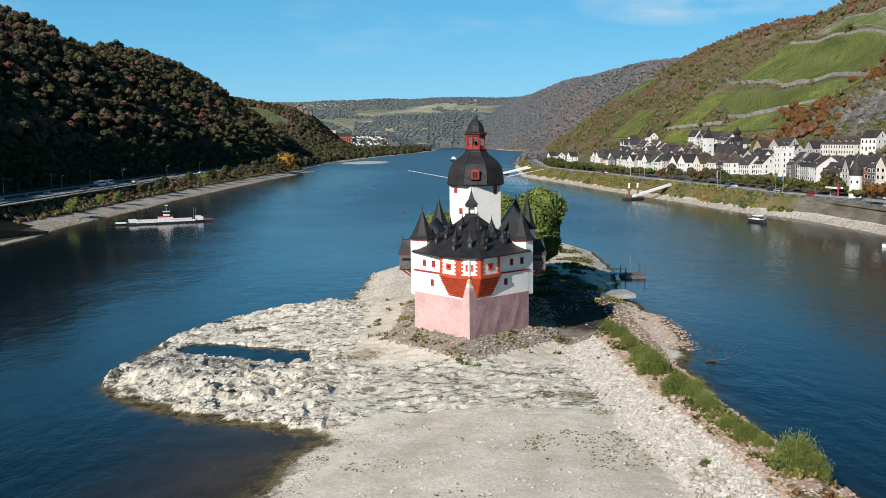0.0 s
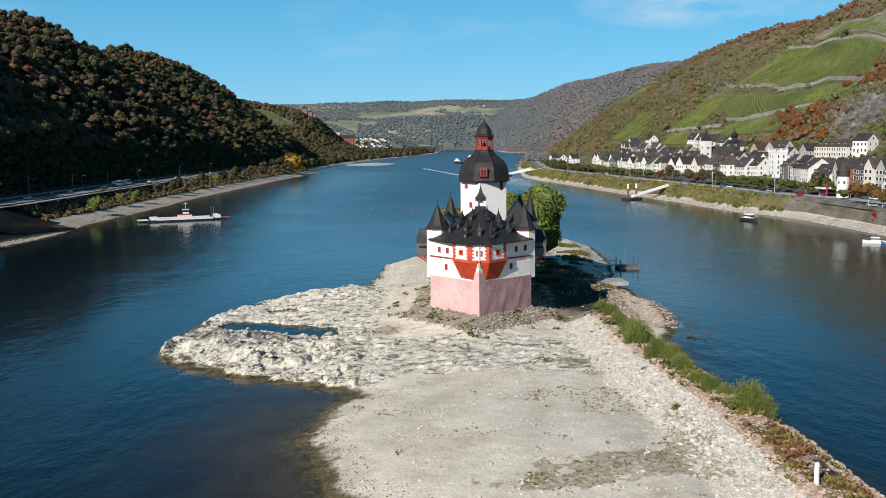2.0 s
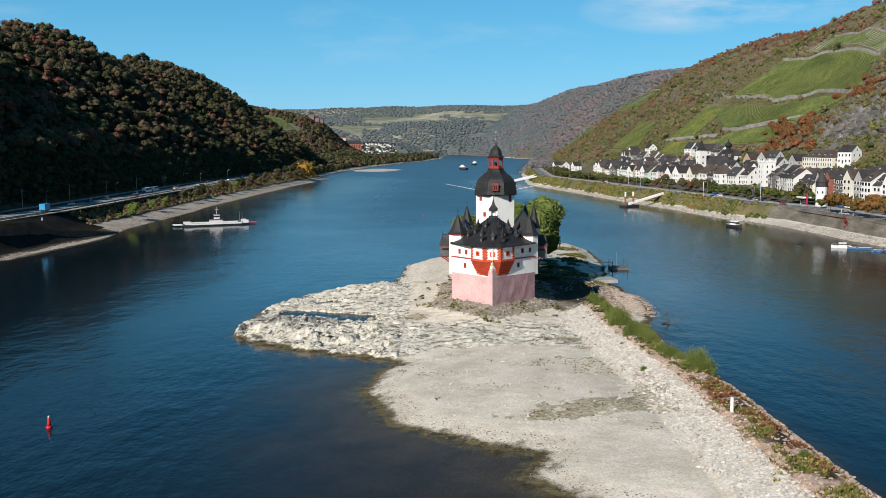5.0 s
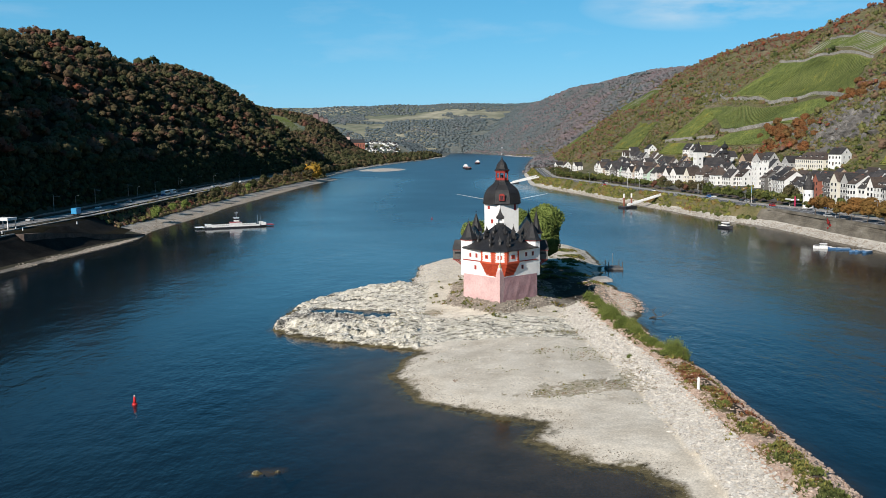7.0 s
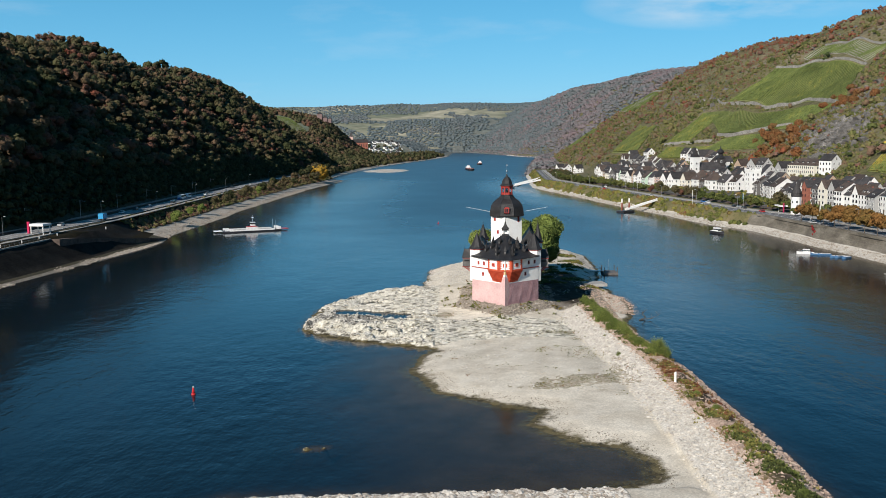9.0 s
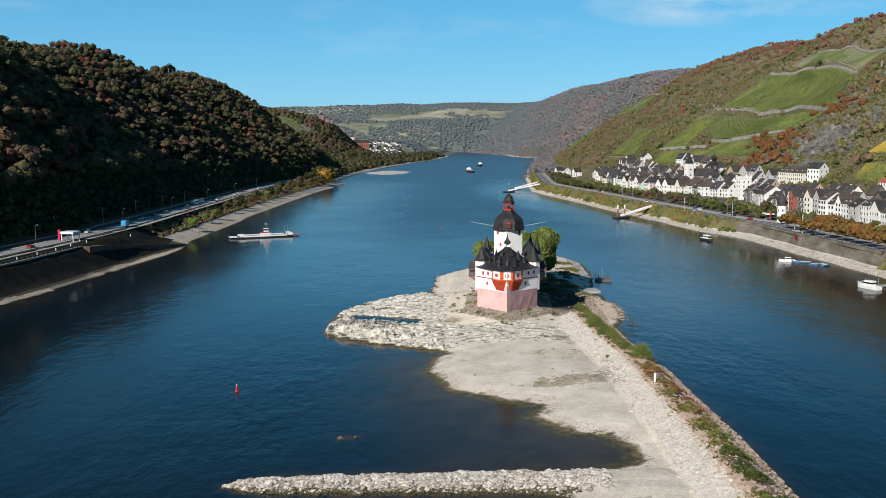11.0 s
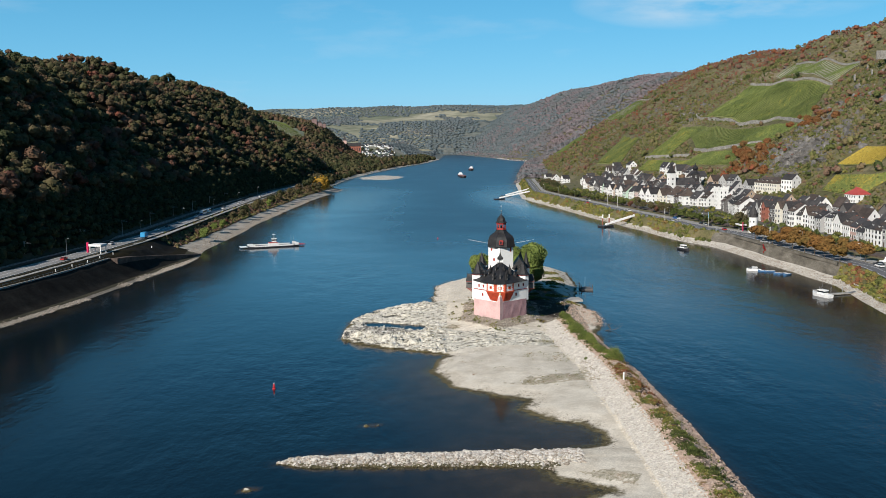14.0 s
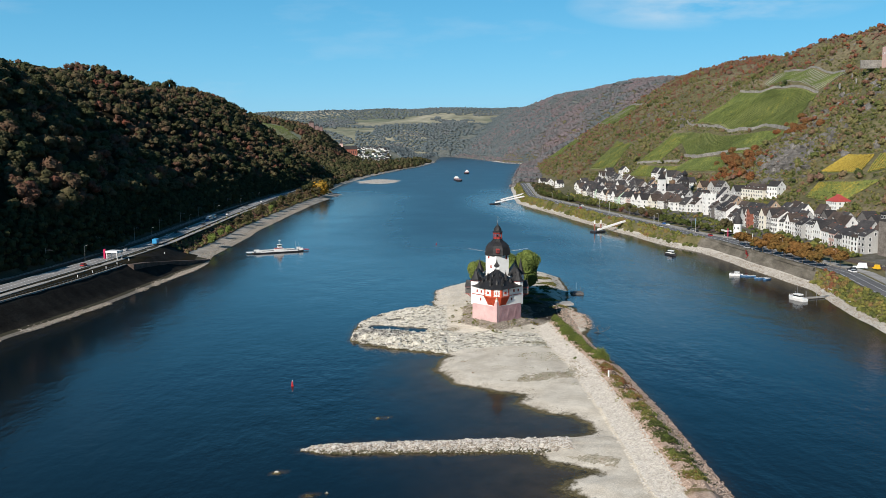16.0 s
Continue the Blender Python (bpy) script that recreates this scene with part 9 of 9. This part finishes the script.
# ferry stop canopy with its red pillar, by the top of the ramp
t = thing("ferry_shelter", Matrix.Translation((-181, 268, 9.4)) @ Matrix.Rotation(-0.2, 4, "Z"), "white flat-roofed ferry shelter with a red pillar", "shelter")
part("roof", add_box(B(), (0, 0, 3.9), (6.5, 5.5, 1.0), bevel=0.05), M["whitepaint"], t)
for sx, sy in ((-2.8, -2.2), (2.8, -2.2), (2.8, 2.2), (-2.8, 2.2)):
    part("column", add_box(B(), (sx, sy, 1.7), (0.3, 0.3, 3.6)), M["whitepaint"], t)
part("pillar", add_box(B(), (-4.4, -1.5, 2.6), (0.9, 0.9, 5.2)), M["magenta"], t, "dark red pillar")
t = thing("ticket_stand", Matrix.Translation((162, 372, 7.8)), "white canopy stand with a magenta banner", "kiosk")
part("roof", add_box(B(), (0, 0, 3.4), (4.0, 8.0, 0.7)), M["whitepaint"], t)
for sy in (-3.5, 3.5):
    part("column", add_box(B(), (0, sy, 1.6), (0.3, 0.3, 3.4)), M["whitepaint"], t)
part("banner", add_box(B(), (-1.0, -6.2, 2.8), (0.3, 1.1, 5.0)), M["magenta"], t, "magenta upright banner")
part("sign", add_box(B(), (-2, 14, 2.6), (0.2, 1.6, 1.6)), M["yellow"], t, "yellow square sign")
part("sign_post", add_tube(B(), (-2, 14, 0), (-2, 14, 1.9), 0.06), M["metal"], t)
t = thing("red_creeper", Matrix.Translation((150.2, 300, 3.6)), "scarlet creeper hanging on the quay wall", "creeper")
share("leaves", foliage_mesh("leaves", rng, [(0, 0, 2.6), (0.2, -1.2, 1.4), (-0.2, 1.0, 3.2), (0.0, 0.4, 0.2)], [1.5, 1.1, 1.2, 0.8], [1.0, 0.98, 1.0, 0.95], M["scarlet"], leaves=220, leaf=0.3, lumps=3), t, Matrix.Diagonal((0.4, 1, 1, 1)))

# lamp posts, railway masts, flag poles
lamp_pole = bm_mesh("pole", add_tube(add_tube(B(), (0, 0, -0.3), (0, 0, 7.6), 0.09, 0.06, 6), (0, 0, 7.5), (0.9, 0, 7.8), 0.05, 0.04, 6), M["metal"])
lamp_head = bm_mesh("lamp_head", add_box(B(), (1.1, 0, 7.8), (0.7, 0.28, 0.16)), M["whitepaint"])
for j in range(8):
    y = 165 + 95 * j
    x = float(smooth_left(y)) - 41.2
    t = thing("street_lamp", Matrix.Translation((x, y, 9.6)), "slim grey street lamp beside the road", "street lamp", "street lamps")
    share("pole", lamp_pole, t, Matrix())
    share("lamp_head", lamp_head, t, Matrix())
for j in range(14):
    y = 180 + 55 * j
    x = float(smooth_right(y)) + 21.3
    t = thing("street_lamp", Matrix.Translation((x, y, 7.7)) @ Matrix.Rotation(math.pi, 4, "Z"), "slim grey street lamp on the promenade", "street lamp", "street lamps")
    share("pole", lamp_pole, t, Matrix())
    share("lamp_head", lamp_head, t, Matrix())
mast = B()
add_tube(mast, (0, 0, -0.5), (0, 0, 8.2), 0.14, 0.11, 6)
mast = bm_mesh("mast", mast, M["metal"])
arm = bm_mesh("arm", add_tube(add_tube(B(), (0, 0, 7.2), (3.2, 0, 7.2), 0.05, seg=5), (0, 0, 8.0), (3.2, 0, 7.2), 0.03, seg=5), M["metal"])
for j in range(16):
    y = 130 + 55 * j
    x = float(smooth_left(y)) - 50
    t = thing("railway_mast", Matrix.Translation((x, y, 10.2)), "grey railway catenary mast below the woods", "mast", "railway masts")
    share("mast", mast, t, Matrix())
    share("arm", arm, t, Matrix())
bollard = bm_mesh("bollard", add_lathe(B(), [(0.2, -0.2), (0.2, 0.8), (0.12, 0.9)], 10), M["whitepaint"])
for y, d in ((208, 20), (222, 20), (236, 20), (250, 21), (264, 21), (290, 12)):
    tagged(share("bollard", bollard, None, Matrix.Translation((float(smooth_left(y)) - d, y, 9.3))), "white bollard on the wall top", "bollard", "bollards")
for y, d, col in ((396, 22.5, "cyan"), (560, 22.5, "whitepaint"), (585, 22.5, "whitepaint"), (430, 8.5, "whitepaint"), (300, 9.5, "whitepaint"), (312, 11, "whitepaint")):
    x = float(smooth_right(y)) + d
    t = thing("flagpole", Matrix.Translation((x, y, 7.8)), "slim white flagpole on the promenade", "flagpole", "flagpoles")
    part("pole", add_tube(B(), (0, 0, -0.3), (0, 0, 9), 0.08, 0.05, 6), M["whitepaint"], t)
    part("flag", add_box(B(), (0, 0.5, 7.0), (0.05, 0.9, 3.4)), M[col], t)
# railing along the western wall top
rail = B()
for j in range(43):
    y = 110 + 3.2 * j
    x = float(shore_left(y)) - 17.0
    x2 = float(shore_left(y + 3.2)) - 17.0
    add_tube(rail, (x, y, 9.2), (x, y, 10.2), 0.04, seg=4)
    add_tube(rail, (x, y, 10.2), (x2, y + 3.2, 10.2), 0.035, seg=4)
tagged(new("railing", bm_mesh("railing", rail, M["metal"])), "thin grey railing on the river wall", "railing", kind="structure")
# gravel bank in midstream
xs, ys = np.meshgrid(np.linspace(-175, -70, 40), np.linspace(1240, 1520, 50))
e = 1 - ((xs + 122) / 36) ** 2 - ((ys - 1385) / 95) ** 2 + 0.25 * wave_noise(xs, ys, 60, 4)
tagged(new("ground_bar", np_mesh("ground_bar", np.stack([xs, ys, np.clip(e * 1.2, -1.0, 0.8)], -1).reshape(-1, 3), grid_faces(*xs.shape), [M["gravel"]], smooth=True)), "low gravel bank in the river", "gravel bank", kind="structure")

# rubble at the water's edge below the river wall, and on the shingle further down
def bank_stones(name, xs, ys, sizes, mat, label):
    n = len(xs)
    z = land(xs, ys) + 0.1 * sizes
    a = rng.uniform(0, 6.283, n)
    v = OCT_V[None] * (1 + rng.normal(0, 0.16, (n, len(OCT_V), 1))) * np.stack([sizes * rng.uniform(0.8, 1.5, n), sizes * rng.uniform(0.7, 1.1, n), sizes * rng.uniform(0.6, 1.0, n)], 1)[:, None]
    x = v[..., 0] * np.cos(a)[:, None] - v[..., 1] * np.sin(a)[:, None] + xs[:, None]
    y = v[..., 0] * np.sin(a)[:, None] + v[..., 1] * np.cos(a)[:, None] + ys[:, None]
    faces = (OCT_F[None] + (np.arange(n) * len(OCT_V))[:, None, None]).reshape(-1, 3)
    tagged(new(name, np_mesh(name, np.stack([x, y, v[..., 2] + z[:, None]], -1).reshape(-1, 3), faces, [mat])), label, "stones", kind="stuff")


ys = rng.uniform(100, 300, 4200)
ys = ys[wave_noise(ys, 0, 33, 12) > -0.1]
xs = shore_left(ys) - rng.normal(0.5, 0.8, len(ys)) - 0.8 * wave_noise(ys, 0, 21, 8)
bank_stones("wall_foot_stones", xs, ys, rng.uniform(0.12, 0.4, len(xs)), M["stonepile2"], "brown rubble at the foot of the river wall")
ys = rng.uniform(130, 720, 4000)
xs = shore_right(ys) + rng.uniform(0, 5, len(ys))
bank_stones("town_shore_stones", xs, ys, rng.uniform(0.12, 0.36, len(xs)), M["stonepile2"], "brown and grey stones on the town's shore")
# gardens, yards and hedges between railway and houses, and among the houses
ys = rng.uniform(262, 880, 2600)
t0 = rng.uniform(0, 1, len(ys))
fl, sr = front_line(ys), shore_right(ys)
xs = np.where(t0 < 0.55, sr + 44 + rng.uniform(0, 1, len(ys)) * np.maximum(2, fl - 2 - sr - 44), fl + rng.uniform(10, 95, len(ys)))
keep = wave_noise(xs, ys, 26, 9) + rng.normal(0, 0.3, len(xs)) > 0.05
xs, ys = xs[keep], ys[keep]
r = rng.uniform(0.7, 2.4, len(xs))
tagged(new("garden_shrubs", foliage_mesh("garden_shrubs", rng, np.stack([xs, ys, land(xs, ys) + 0.55 * r], 1), r, np.clip(rng.normal(0.33, 0.2, len(xs)), 0.02, 0.95), M["shrub"], leaves=44, leaf=0.34, lumps=2)), "green and rusty garden shrubs between the houses", "shrubs", kind="stuff")
ys = rng.uniform(336, 800, 3000)
xs = shore_left(ys) - np.minimum(np.abs(rng.normal(0, 4, len(ys))), rng.uniform(6, 9.5, len(ys)))
bank_stones("shingle_stones", xs, ys, rng.uniform(0.12, 0.45, len(xs)), M["stonepile2"], "pale brown stones on the shingle below the road")
ys = rng.uniform(252, 318, 900)
xs = shore_left(ys) + 2.2 * np.sin((ys - 252) / 66 * math.pi) * rng.uniform(-0.6, 1, len(ys))
bank_stones("ramp_rubble", xs, ys, rng.uniform(0.25, 0.6, len(xs)), M["stonepile2"], "heap of pale rubble at the ferry ramp")
